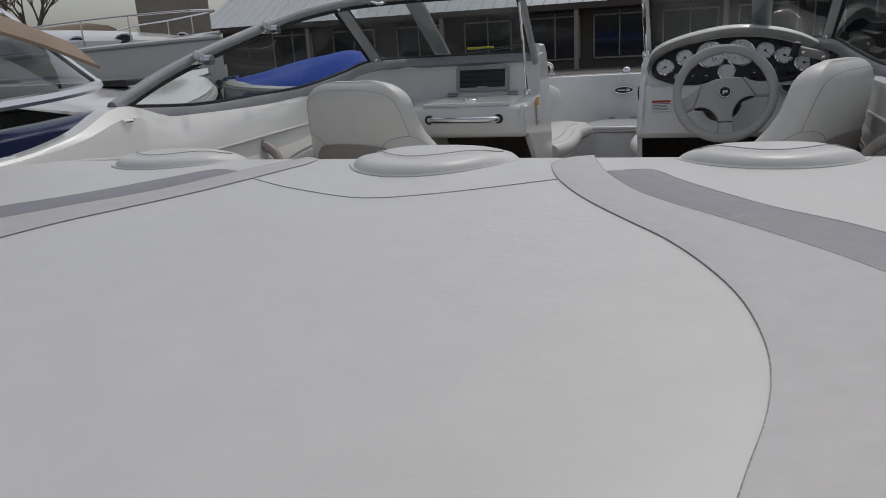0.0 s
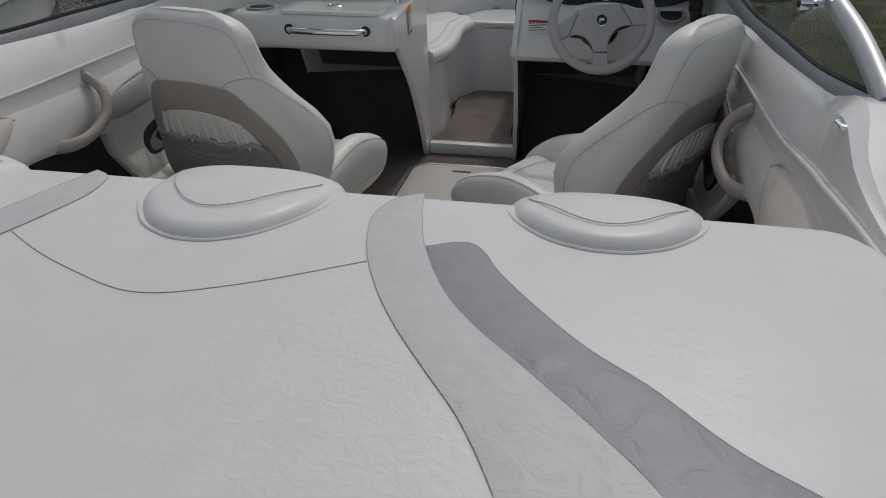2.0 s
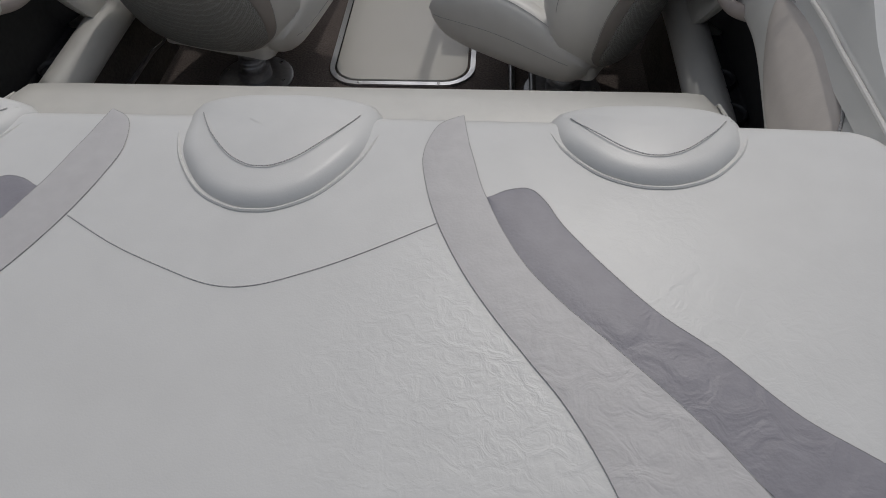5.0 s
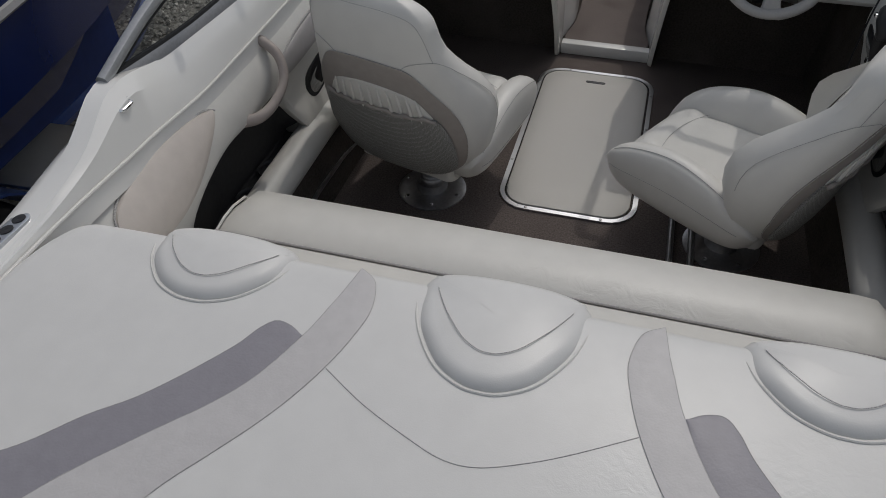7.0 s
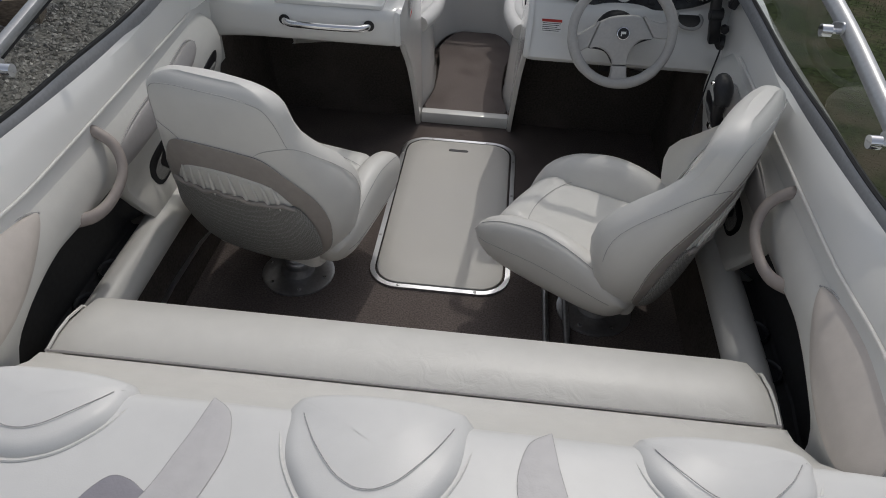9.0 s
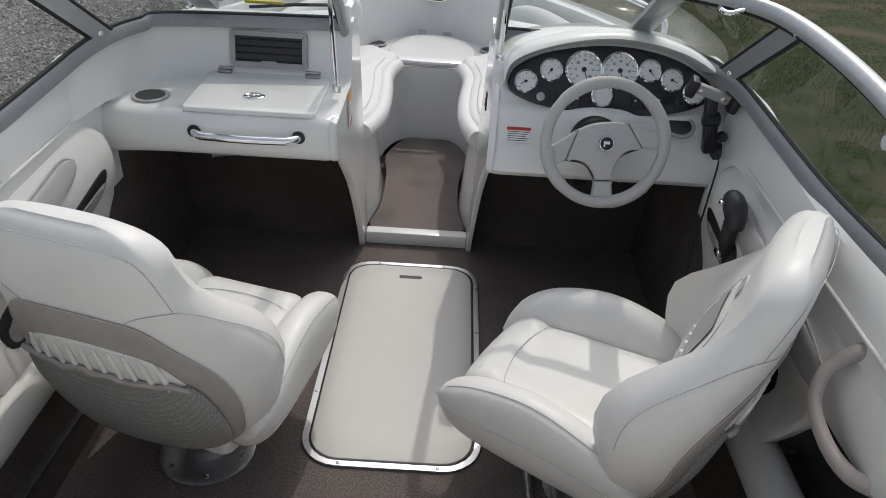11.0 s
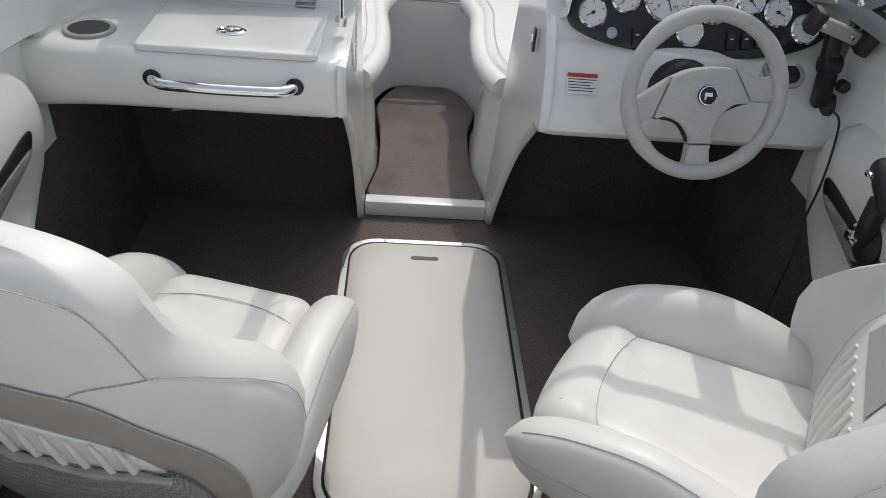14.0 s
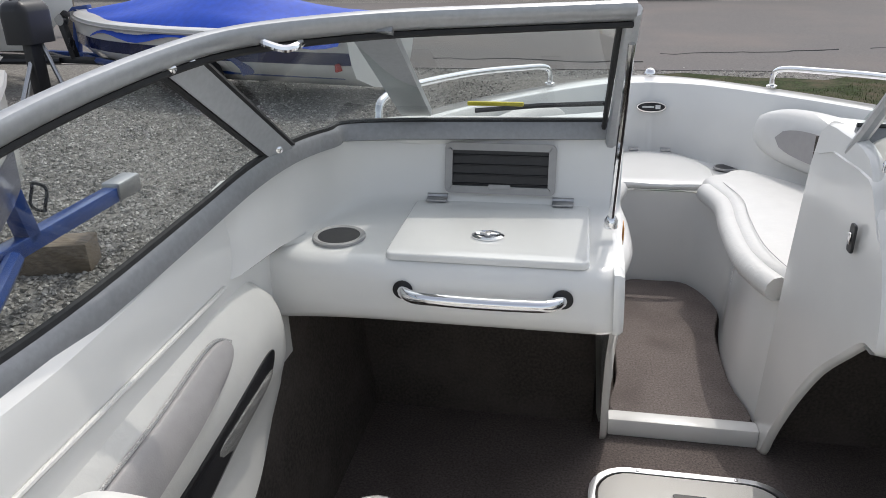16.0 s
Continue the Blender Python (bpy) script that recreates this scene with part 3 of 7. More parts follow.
for sd in (-1, 1):
    cus = thing("bow_cushion", "white vinyl bow seat cushion, curved along the walk-through", "cushion", "bow seat cushions")
    ol = [(sd * x, y) for x, y in [(0.29, 0.35), (0.22, 0.43), (0.18, 0.56), (0.185, 0.80), (0.20, 1.05), (0.155, 1.24), (0.17, 1.31), (0.225, 1.345), (0.27, 1.40), (0.34, 1.41), (0.45, 1.30), (0.57, 1.12), (0.66, 0.75), (0.69, 0.39), (0.5, 0.345)]]
    pts = [(p.x, p.y) for p in spline([(*q, 0) for q in ol], 5, True)]
    part("seat_pad", pad(pts, 0.405, 0.472, 0.035, 4, 0.010), VINYL, cus)
    part("front_roll", tube(spline([(sd * 0.225, 0.37, 0.43), (sd * 0.2, 0.45, 0.43), (sd * 0.178, 0.58, 0.43), (sd * 0.18, 0.80, 0.43), (sd * 0.195, 1.03, 0.43), (sd * 0.16, 1.21, 0.43)], 6), 0.036, 10), VINYL, cus)
    part("seam", tube(spline([(sd * 0.265, 0.38, 0.477), (sd * 0.245, 0.45, 0.479), (sd * 0.225, 0.58, 0.481), (sd * 0.23, 0.80, 0.481), (sd * 0.245, 1.0, 0.479), (sd * 0.215, 1.2, 0.475)], 6), 0.0013, 5), STITCH, cus)
    cup = thing("bow_cup_holder", "dark cup holder let into the bow ledge", "cup holder", "cup holders")
    part("rim", moved(lathe([(0.036, 0.0), (0.05, 0.0), (0.05, 0.006), (0.042, 0.008), (0.036, 0.0)], 20), Matrix.Translation((sd * 0.302, 1.63, 0.408))), GREYPLASTIC, cup)
    # Flat black disc carries the shade of a sunk cup.
    part("well", moved(lathe([(0.041, 0.006), (0.041, 0.003)], 20), Matrix.Translation((sd * 0.302, 1.63, 0.408))), BLACK, cup)
    # backrest on the bow's side
    br = thing("bow_side_cushion", "white vinyl bow backrest with an oval grey inset", "backrest", "bow backrests")
    def wall(u, w, sd=sd, off=0.0):
        y = 0.80 + u * 0.76
        x = soft(y, [(0.45, 0.80), (0.85, 0.75), (1.25, 0.62), (1.6, 0.42)]) - 0.045 - (0.6 - 0.48 - w * 0.2) * 0.12
        return Vector((sd * (x - off), y - off * 0.35, 0.50 + w * 0.22))
    rows = []
    for i in range(25):
        u = i / 24
        e = (1 - abs(2 * u - 1) ** 3.5) ** 0.5
        rows.append([wall(u, 0.5 + 0.5 * e * math.sin(a), off=0.015 + 0.065 * e * max(0, math.cos(a)) ** 0.6) for a in [math.pi * (-0.5 + j / 10) for j in range(11)]])
    part("cushion", grid(rows), VINYL, br)
    rows = []
    for i in range(17):
        u = 0.22 + 0.56 * i / 16
        e = (1 - abs((u - 0.5) / 0.28) ** 3) ** 0.5 if abs(u - 0.5) < 0.2799 else 0
        rows.append([wall(u, 0.5 + 0.24 * e * t, off=0.082) for t in (-1, -0.5, 0, 0.5, 1)])
    part("inset_panel", slab(rows, lambda p, sd=sd: p + Vector((-sd * 0.004, 0, 0))), MIDGREY, br, "grey vinyl inset")
emblem = thing("bow_emblem", "small oval black-and-silver emblem plate on the bow liner", "emblem")
em = pose(0.0, 1.892, 0.612, 83, 0, 0)
part("plate", moved(pad(oval(0, 0, 0.062, 0.022), 0, 0.004, 0.002, 2), em), BLACK, emblem)
part("border", moved(frame_ring(oval(0, 0, 0.064, 0.024), 0.004, 0, 0.005), em), CHROME, emblem)
part("mark", moved(join(box(-0.04, 0.012, -0.004, 0.004, 0.004, 0.005), box(0.018, 0.04, -0.009, 0.009, 0.004, 0.005)), em), ALU, emblem)

# ---- consoles ----
PROF = [(-0.16, 0.590), (-0.24, 0.592), (-0.262, 0.600), (-0.272, 0.615), (-0.274, 0.635), (-0.270, 0.688), (-0.264, 0.711), (-0.250, 0.724), (-0.228, 0.729), (-0.10, 0.732), (0.02, 0.737), (0.055, 0.744), (0.075, 0.767), (0.092, 0.86), (0.105, 0.905), (0.118, 0.922), (0.16, 0.928)]
port_console = thing("port_console", "white fibreglass passenger console with glovebox, speaker slot and grab bar", "console")
FOOT = [(0.22, 0.11), (0.62, 0.11), (0.75, 0.085), (0.83, 0.03), (0.88, -0.07), (0.905, -0.20), (0.92, -0.33), (0.97, -0.42)]
rows = []
for i in range(41):
    x = -0.225 - 0.735 * i / 40
    edge = max(0, (0.03 - (-0.225 - x)) / 0.03)
    outw = max(0, (-0.70 - x) / 0.22)
    w = soft(-x, FOOT) - 0.11
    q = max(0.015, 0.283 + w) / 0.283
    r = []
    for k, (y, z) in enumerate(PROF):
        yy = y + w if k >= 11 else -0.228 + (y + 0.228) * q if k > 8 else y
        if k <= 8:
            yy += 0.02 * outw ** 2
        r.append((x, yy + 0.015 * edge * (k < 9), z - 0.012 * edge * (8 > k > 5) - (0.02 * outw ** 2 if z < 0.63 else 0) - (0.02 * max(0, outw - 0.3) if k > 13 else 0)))
    rows.append(r)
part("body", grid(rows), GEL, port_console)
WALL = [(-0.268, 0.718), (-0.274, 0.635), (-0.262, 0.600), (-0.235, 0.60), (-0.20, 0.585), (-0.13, 0.52), (-0.01, 0.40), (0.095, 0.25), (0.178, 0.10), (0.222, 0.0), (0.29, 0.0), (0.33, 0.06), (0.33, 0.40), (0.33, 0.6), (0.30, 0.93), (0.16, 0.965), (0.118, 0.955), (0.085, 0.81), (0.07, 0.755), (0.03, 0.738), (-0.22, 0.728)]


def wall_panel(sd, prof, xin, lean, thick):
    """A console's inner wall: it leans in towards its foot."""
    P = [(p.x, p.y) for p in spline([(*q, 0) for q in prof], 3, True)]
    rings = []
    for off, ins in ((0, 0.008), (0.006, 0.002), (0.012, 0), (thick, 0)):
        rings.append([(sd * (xin + off - lean * (0.62 - z)), y, z) for y, z in inset(P, ins)])
    return grid(rings, close_v=True, cap=True)


part("inner_wall", wall_panel(-1, WALL, 0.222, 0.035, 0.02), GEL, port_console)
lid = part("glovebox_lid", moved(pad(rounded_rect(-0.20, 0.20, -0.165, 0.165, 0.018), 0, 0.014, 0.006, 3), pose(-0.491, -0.083, 0.7315, 1.5, 0, 0)), GEL, port_console, "white glovebox lid")
for x in (-0.641, -0.351):
    part("hinge", join(moved(box(-0.024, 0.024, -0.016, 0.016, 0, 0.006, 0.002), pose(x, 0.058, 0.752, 5)), moved(tube([(-0.024, 0, 0), (0.024, 0, 0)], 0.006), pose(x, 0.068, 0.759))), STEEL, port_console, "stainless hinge")
lt = pose(-0.497, -0.142, 0.7445, 1.5)
part("latch", moved(lathe([(0.034, 0), (0.034, 0.003), (0.028, 0.006), (0.024, 0.003), (0.0, 0.002)], 24), lt @ Matrix.Diagonal((1, 0.72, 1, 1))), CHROME, port_console, "chrome turn latch")
part("latch_knob", moved(join(box(-0.018, 0.018, -0.004, 0.004, 0.003, 0.009, 0.003), box(-0.006, 0.006, -0.012, 0.010, 0.003, 0.010, 0.003)), lt), STEEL, port_console)
bar = [(-0.649, -0.255, 0.676), (-0.645, -0.282, 0.676), (-0.622, -0.304, 0.676), (-0.577, -0.309, 0.676), (-0.494, -0.311, 0.675), (-0.412, -0.309, 0.675), (-0.367, -0.304, 0.675), (-0.342, -0.282, 0.675), (-0.338, -0.255, 0.675)]
part("grab_bar", tube(spline(bar, 4), 0.0125, 12), CHROME, port_console, "chrome grab bar")
for x in (-0.649, -0.338):
    part("escutcheon", moved(lathe([(0.020, 0), (0.020, 0.003), (0.013, 0.004)], 20), pose(x, -0.2715, 0.675, 92)), BLACK, port_console, "black escutcheon")
vm = pose(-0.497, 0.083, 0.824, 79)
part("vent_frame", moved(frame_ring(rounded_rect(-0.127, 0.127, -0.058, 0.058, 0.014), 0.017, 0, 0.010), vm), GREYPLASTIC, port_console, "grey bezel")
part("vent_well", moved(box(-0.115, 0.115, -0.046, 0.046, 0.0, 0.003), vm), BLACK, port_console, "black speaker slot")
for k in range(4):
    part("slat", moved(box(-0.11, 0.11, -0.002, 0.002, 0.002, 0.007, 0.001), vm @ pose(0, -0.034 + 0.022 * k, 0, 25)), BLACK, port_console)
part("vent_tab", moved(box(-0.025, 0.025, -0.048, -0.036, 0.004, 0.011, 0.002), vm), GREYPLASTIC, port_console)


def cup_holder(x, y, z, r, m, owner):
    cup = thing("cup_holder", owner, "cup holder", "cup holders")
    M = Matrix.Translation((x, y, z)) @ m
    part("rim", moved(lathe([(r - 0.011, -0.002), (r, -0.002), (r, 0.004), (r - 0.004, 0.006), (r - 0.011, 0.004), (r - 0.011, -0.002)], 28), M), GREYPLASTIC, cup)
    # Shallow black disc: the shade of a deep well is put into its colour.
    part("well", moved(lathe([(r - 0.011, 0.003), (r - 0.03, 0.0005), (0.0, 0.0005)], 28), M), BLACK, cup, "black disc painted as the well's shade")
    return cup


cup_holder(-0.812, -0.158, 0.7335, 0.056, pose(0, 0, 0, 1), "grey-rimmed cup holder in the white passenger console")
warn = thing("warning_sticker", "orange and white warning sticker on the console's inner wall", "sticker")
wm = pose(-0.2195, -0.02, 0.68, 90, 0, 90)
part("orange_band", moved(box(-0.025, 0.025, 0.022, 0.06, 0.0, 0.001), wm), ORANGE, warn)
part("white_field", moved(box(-0.025, 0.025, -0.06, 0.02, 0.0, 0.001), wm), WHITEPAPER, warn)
for k in range(4):
    part("text_bar", moved(box(-0.02, 0.012 + 0.003 * (k % 2), 0.008 - 0.012 * k, 0.011 - 0.012 * k, 0.001, 0.0015), wm), PRINT, warn)
part("red_bar", moved(box(-0.022, 0.022, -0.058, -0.046, 0.001, 0.0016), wm @ pose(0, 0, 0, 0, 0, 12)), REDPRINT, warn)

# helm console
helm = thing("helm_console", "white fibreglass helm console with an oval black instrument panel", "console")
HP = [(-0.16, 0.575), (-0.235, 0.578), (-0.252, 0.586), (-0.262, 0.602), (-0.258, 0.62), (-0.213, 0.70), (-0.19, 0.755), (-0.172, 0.775), (-0.155, 0.785), (-0.148, 0.80), (-0.10, 0.90), (-0.085, 0.945), (-0.06, 0.962), (0.0, 0.965), (0.10, 0.958), (0.16, 0.955), (0.24, 0.91), (0.325, 0.86)]
rows = []
for i in range(41):
    x = 0.232 + 0.755 * i / 40
    edge = max(0, (0.03 - (x - 0.232)) / 0.03)
    hump = max(0, 1 - ((x - 0.59) / 0.33) ** 2) ** 0.5 if abs(x - 0.59) < 0.33 else 0
    post = math.exp(-((x - 0.565) / 0.10) ** 2)
    r = []
    for y, z in HP:
        zz, yy = z, y + 0.012 * edge
        if z > 0.78:
            zz = 0.775 + (z - 0.775) * (0.55 + 0.45 * hump)
        if 0.65 < z < 0.79:
            yy -= 0.05 * post
        r.append((x, yy, zz - 0.012 * edge * (z > 0.9)))
    rows.append(r)
part("body", grid(rows), GEL, helm)
WALL_S = [(-0.226, 0.70), (-0.258, 0.62), (-0.25, 0.59), (-0.225, 0.585), (-0.19, 0.575), (-0.12, 0.51), (-0.01, 0.40), (0.095, 0.25), (0.178, 0.10), (0.222, 0.0), (0.29, 0.0), (0.33, 0.06), (0.33, 0.40), (0.33, 0.6), (0.30, 0.88), (0.14, 0.918), (-0.02, 0.905), (-0.09, 0.84), (-0.165, 0.785)]
part("inner_wall", wall_panel(1, WALL_S, 0.228, 0.035, 0.02), GEL, helm)
# instrument panel: an oval leaning back
PM = pose(0.592, -0.135, 0.845, 62, 0, 0)
panel_out = [(p.x, p.y) for p in spline([(-0.315, -0.005, 0), (-0.29, 0.045, 0), (-0.2, 0.09, 0), (-0.05, 0.118, 0), (0.08, 0.115, 0), (0.2, 0.085, 0), (0.29, 0.03, 0), (0.30, -0.02, 0), (0.22, -0.062, 0), (0.08, -0.085, 0), (-0.06, -0.088, 0), (-0.2, -0.07, 0), (-0.29, -0.04, 0)], 5, True)]
part("instrument_panel", moved(pad(panel_out, -0.03, 0.012, 0.006, 2), PM), DASH, helm, "black oval instrument panel")
brow = [PM @ Vector((p.x, p.y, 0.02)) for p in spline([(-0.33, -0.01, 0), (-0.305, 0.055, 0), (-0.2, 0.104, 0), (-0.05, 0.135, 0), (0.08, 0.132, 0), (0.21, 0.1, 0), (0.31, 0.04, 0), (0.325, -0.01, 0)], 6)]
rows = []
for p in brow:
    rows.append([p + Vector((0, 0.05, -0.03)), p + Vector((0, -0.03, 0.004)), p + Vector((0, -0.042, 0.012)), p + Vector((0, -0.03, 0.022)), p + Vector((0, 0.03, 0.026)), p + Vector((0, 0.10, 0.0))])
part("cowl", grid(rows), GEL, helm, "white hood over the instruments")
GAUGES = [(-0.262, -0.002, 0.031), (-0.188, 0.036, 0.031), (-0.09, 0.043, 0.053), (0.018, 0.046, 0.053), (0.108, 0.051, 0.031), (0.176, 0.028, 0.031), (0.245, -0.006, 0.031), (-0.03, -0.03, 0.030)]
for gi, (gx, gy, gr) in enumerate(GAUGES):
    G = PM @ pose(gx, gy, 0.0122)
    dial = part("gauge", moved(lathe([(gr, 0), (gr, 0.007), (gr * 0.93, 0.008), (gr * 0.9, 0.004), (0, 0.004)], 28), G), WHITEDIAL, helm, "white-faced gauge")
    part("bezel", moved(lathe([(gr + 0.004, 0), (gr + 0.004, 0.006), (gr, 0.0095), (gr * 0.94, 0.0075), (gr * 0.94, 0)], 28), G), CHROME, dial)
    if gi < 7:
        ticks = []
        k = 13 if gr > 0.04 else 5
        for j in range(k):
            a = radians(225 - 270 * j / (k - 1))
            ticks.append(moved(box(-0.0008, 0.0008, gr * 0.70, gr * 0.86, 0.0042, 0.0046), G @ pose(0, 0, 0, 0, 0, math.degrees(a) - 90)))
        tagged(part("scale", join(*ticks), PRINT, dial), kind="stuff")
        na = 200 if gr > 0.04 else 120 + 25 * gi
        part("needle", join(moved(box(-0.001, 0.001, -0.006, gr * 0.6, 0.0048, 0.0056), G @ pose(0, 0, 0, 0, 0, na)), moved(lathe([(gr * 0.14, 0.0045), (gr * 0.14, 0.007), (0.001, 0.0075)], 12), G)), PRINT, dial)
        if gr > 0.04:
            for j in range(7):
                a = radians(225 - 270 * j / 6)
                text_mesh("numeral", str(10 * j), gr * 0.2, PRINT, dial, G @ pose(gr * 0.52 * math.cos(a), gr * 0.52 * math.sin(a), 0.0046), 0.0003)
for k, (bx, by) in enumerate([(-0.215, -0.045), (-0.155, -0.05), (-0.105, -0.05), (0.07, -0.045), (0.105, -0.042), (0.14, -0.038), (0.2, -0.035)]):
    if k in (0, 6):
        part("ignition" if k == 0 else "button", moved(lathe([(0.013, 0.012), (0.013, 0.02), (0.009, 0.022), (0.0, 0.022)], 16), PM @ pose(bx, by, 0)), STEEL if k == 0 else BLACK, helm)
    else:
        part("switch", moved(box(bx - 0.011, bx + 0.011, by - 0.019, by + 0.019, 0.012, 0.02, 0.003), PM), BLACK, helm, "black rocker switch")
        part("switch_mark", moved(box(bx - 0.004, bx + 0.004, by + 0.003, by + 0.006, 0.02, 0.0206), PM), WHITEPAPER, helm)
# steering column and wheel
wheel = thing("steering_wheel", "grey three-spoke steering wheel with a round black badge", "steering wheel")
HUB = Vector((0.549, -0.356, 0.755))
WM = Matrix.Translation(HUB) @ pose(0, 0, 0, 70, 0, 2)
part("column", moved(lathe([(0.075, -0.20), (0.072, -0.10), (0.06, -0.085), (0.045, -0.08), (0.043, -0.03)], 24), WM), BLACK, wheel, "black steering column boot")
R = 0.168
rim_pts = []
for i in range(64):
    a = 2 * math.pi * i / 64
    rim_pts.append(WM @ Vector((R * math.cos(a), R * math.sin(a), 0.012)))
radii = [0.0165 + 0.002 * (abs(math.sin(2 * math.pi * i / 64 * 2 + 0.6)) > 0.75) for i in range(64)]
part("rim", tube(rim_pts, radii, 12, True), WHEELGREY, wheel)


# hub and spokes: corners in units of 0.71 mm, joined by dark grooves
def wheel_pad(*runs, top=0.013, low=-0.012):
    pts = []
    for run in runs:
        pts += [(p.x * 0.00071, p.y * 0.00071) for p in spline([(*q, 0) for q in run], 5)]
    swell = lambda x, y: 0.012 * math.exp(-(x * x + y * y) / 0.0064)
    return moved(pad(pts, low, top, 0.006, 3, 0.0, swell), WM)


part("hub_pad", wheel_pad([(-109, 47), (-60, 70), (-10, 81), (45, 85), (84, 81)], [(149, -14), (100, -25), (62, -55), (43, -100), (42, -147)], [(-28, -149), (-40, -120), (-70, -87), (-110, -72), (-149, -74)]), WHEELGREY, wheel, "soft grey hub pad")
part("spoke", wheel_pad([(87, 80), (170, 58), (232, 70)], [(234, -12), (195, -16), (152, -14)], top=0.012), WHEELGREY, wheel)
part("spoke", wheel_pad([(-152, -76), (-176, -88), (-206, -114)], [(-234, -28), (-200, -14), (-170, 6), (-112, 46)], top=0.012), WHEELGREY, wheel)
part("spoke", wheel_pad([(42, -150), (48, -195), (62, -230)], [(-42, -233), (-31, -200), (-28, -152)], top=0.012), WHEELGREY, wheel)
part("joint_groove", wheel_pad([(-109, 44), (0, 76), (84, 76)], [(146, -18), (60, -60), (38, -150)], [(-26, -151), (-70, -92), (-148, -78)], top=0.008), BLACK, wheel, "dark groove between hub and spokes")
part("badge", moved(lathe([(0.021, 0.02), (0.021, 0.029), (0.018, 0.031), (0, 0.031)], 24), WM), BLACK, wheel, "round black badge")
part("badge_ring", moved(lathe([(0.0205, 0.029), (0.0205, 0.0318), (0.0185, 0.0322), (0.0185, 0.029)], 24), WM), CHROME, wheel)
part("badge_mark", moved(join(box(-0.008, 0.009, -0.002, 0.006, 0.031, 0.0318), box(-0.008, -0.004, -0.009, -0.002, 0.031, 0.0318)), WM), WHITEPAPER, wheel)

warn2 = thing("helm_warning_label", "white warning label with a red header on the helm", "sticker")
LM = pose(0.32, -0.2155, 0.704, 62, 0, 0)
part("card", moved(box(-0.037, 0.037, -0.024, 0.024, 0.0, 0.0012), LM), WHITEPAPER, warn2)
part("header", moved(box(-0.036, 0.036, 0.014, 0.0235, 0.0012, 0.0018), LM), REDPRINT, warn2, "red header bar")
for k in range(5):
    part("text_bar", moved(box(-0.033, 0.033 - 0.006 * (k % 3), 0.0085 - 0.0065 * k, 0.0105 - 0.0065 * k, 0.0012, 0.0016), LM), PRINT, warn2)
cup_holder(0.80, -0.195, 0.757, 0.05, pose(0, 0, 0, 25), "grey-rimmed cup holder beside the steering wheel")


# ---- cockpit sides ----
def zb(y):
    return soft(y, [(-2.1, 0.34), (-1.2, 0.335), (-0.9, 0.335), (-0.8, 0.33)])


def zt(y):
    """The lower edge of the padded side: over the pocket, then down to the lip."""
    return soft(y, [(-2.1, 0.335), (-1.86, 0.34), (-1.80, 0.36), (-1.765, 0.42), (-1.72, 0.475), (-1.65, 0.525), (-1.51, 0.55), (-1.37, 0.54), (-1.25, 0.53), (-1.16, 0.525), (-1.125, 0.50), (-1.095, 0.41), (-1.06, 0.335), (-0.9, 0.33), (-0.8, 0.335)])


def low(y):
    """The lower edge of the side panel: it sweeps up towards its front end."""
    return soft(y, [(-0.9, 0.36), (-0.8, 0.355), (-0.7, 0.345), (-0.6, 0.35), (-0.45, 0.395), (-0.34, 0.465), (-0.285, 0.57)])


def top(y, sd):
    return pipe_z(y, sd) - 0.008 - 0.10 * max(0, (y + 0.42) / 0.135) ** 2


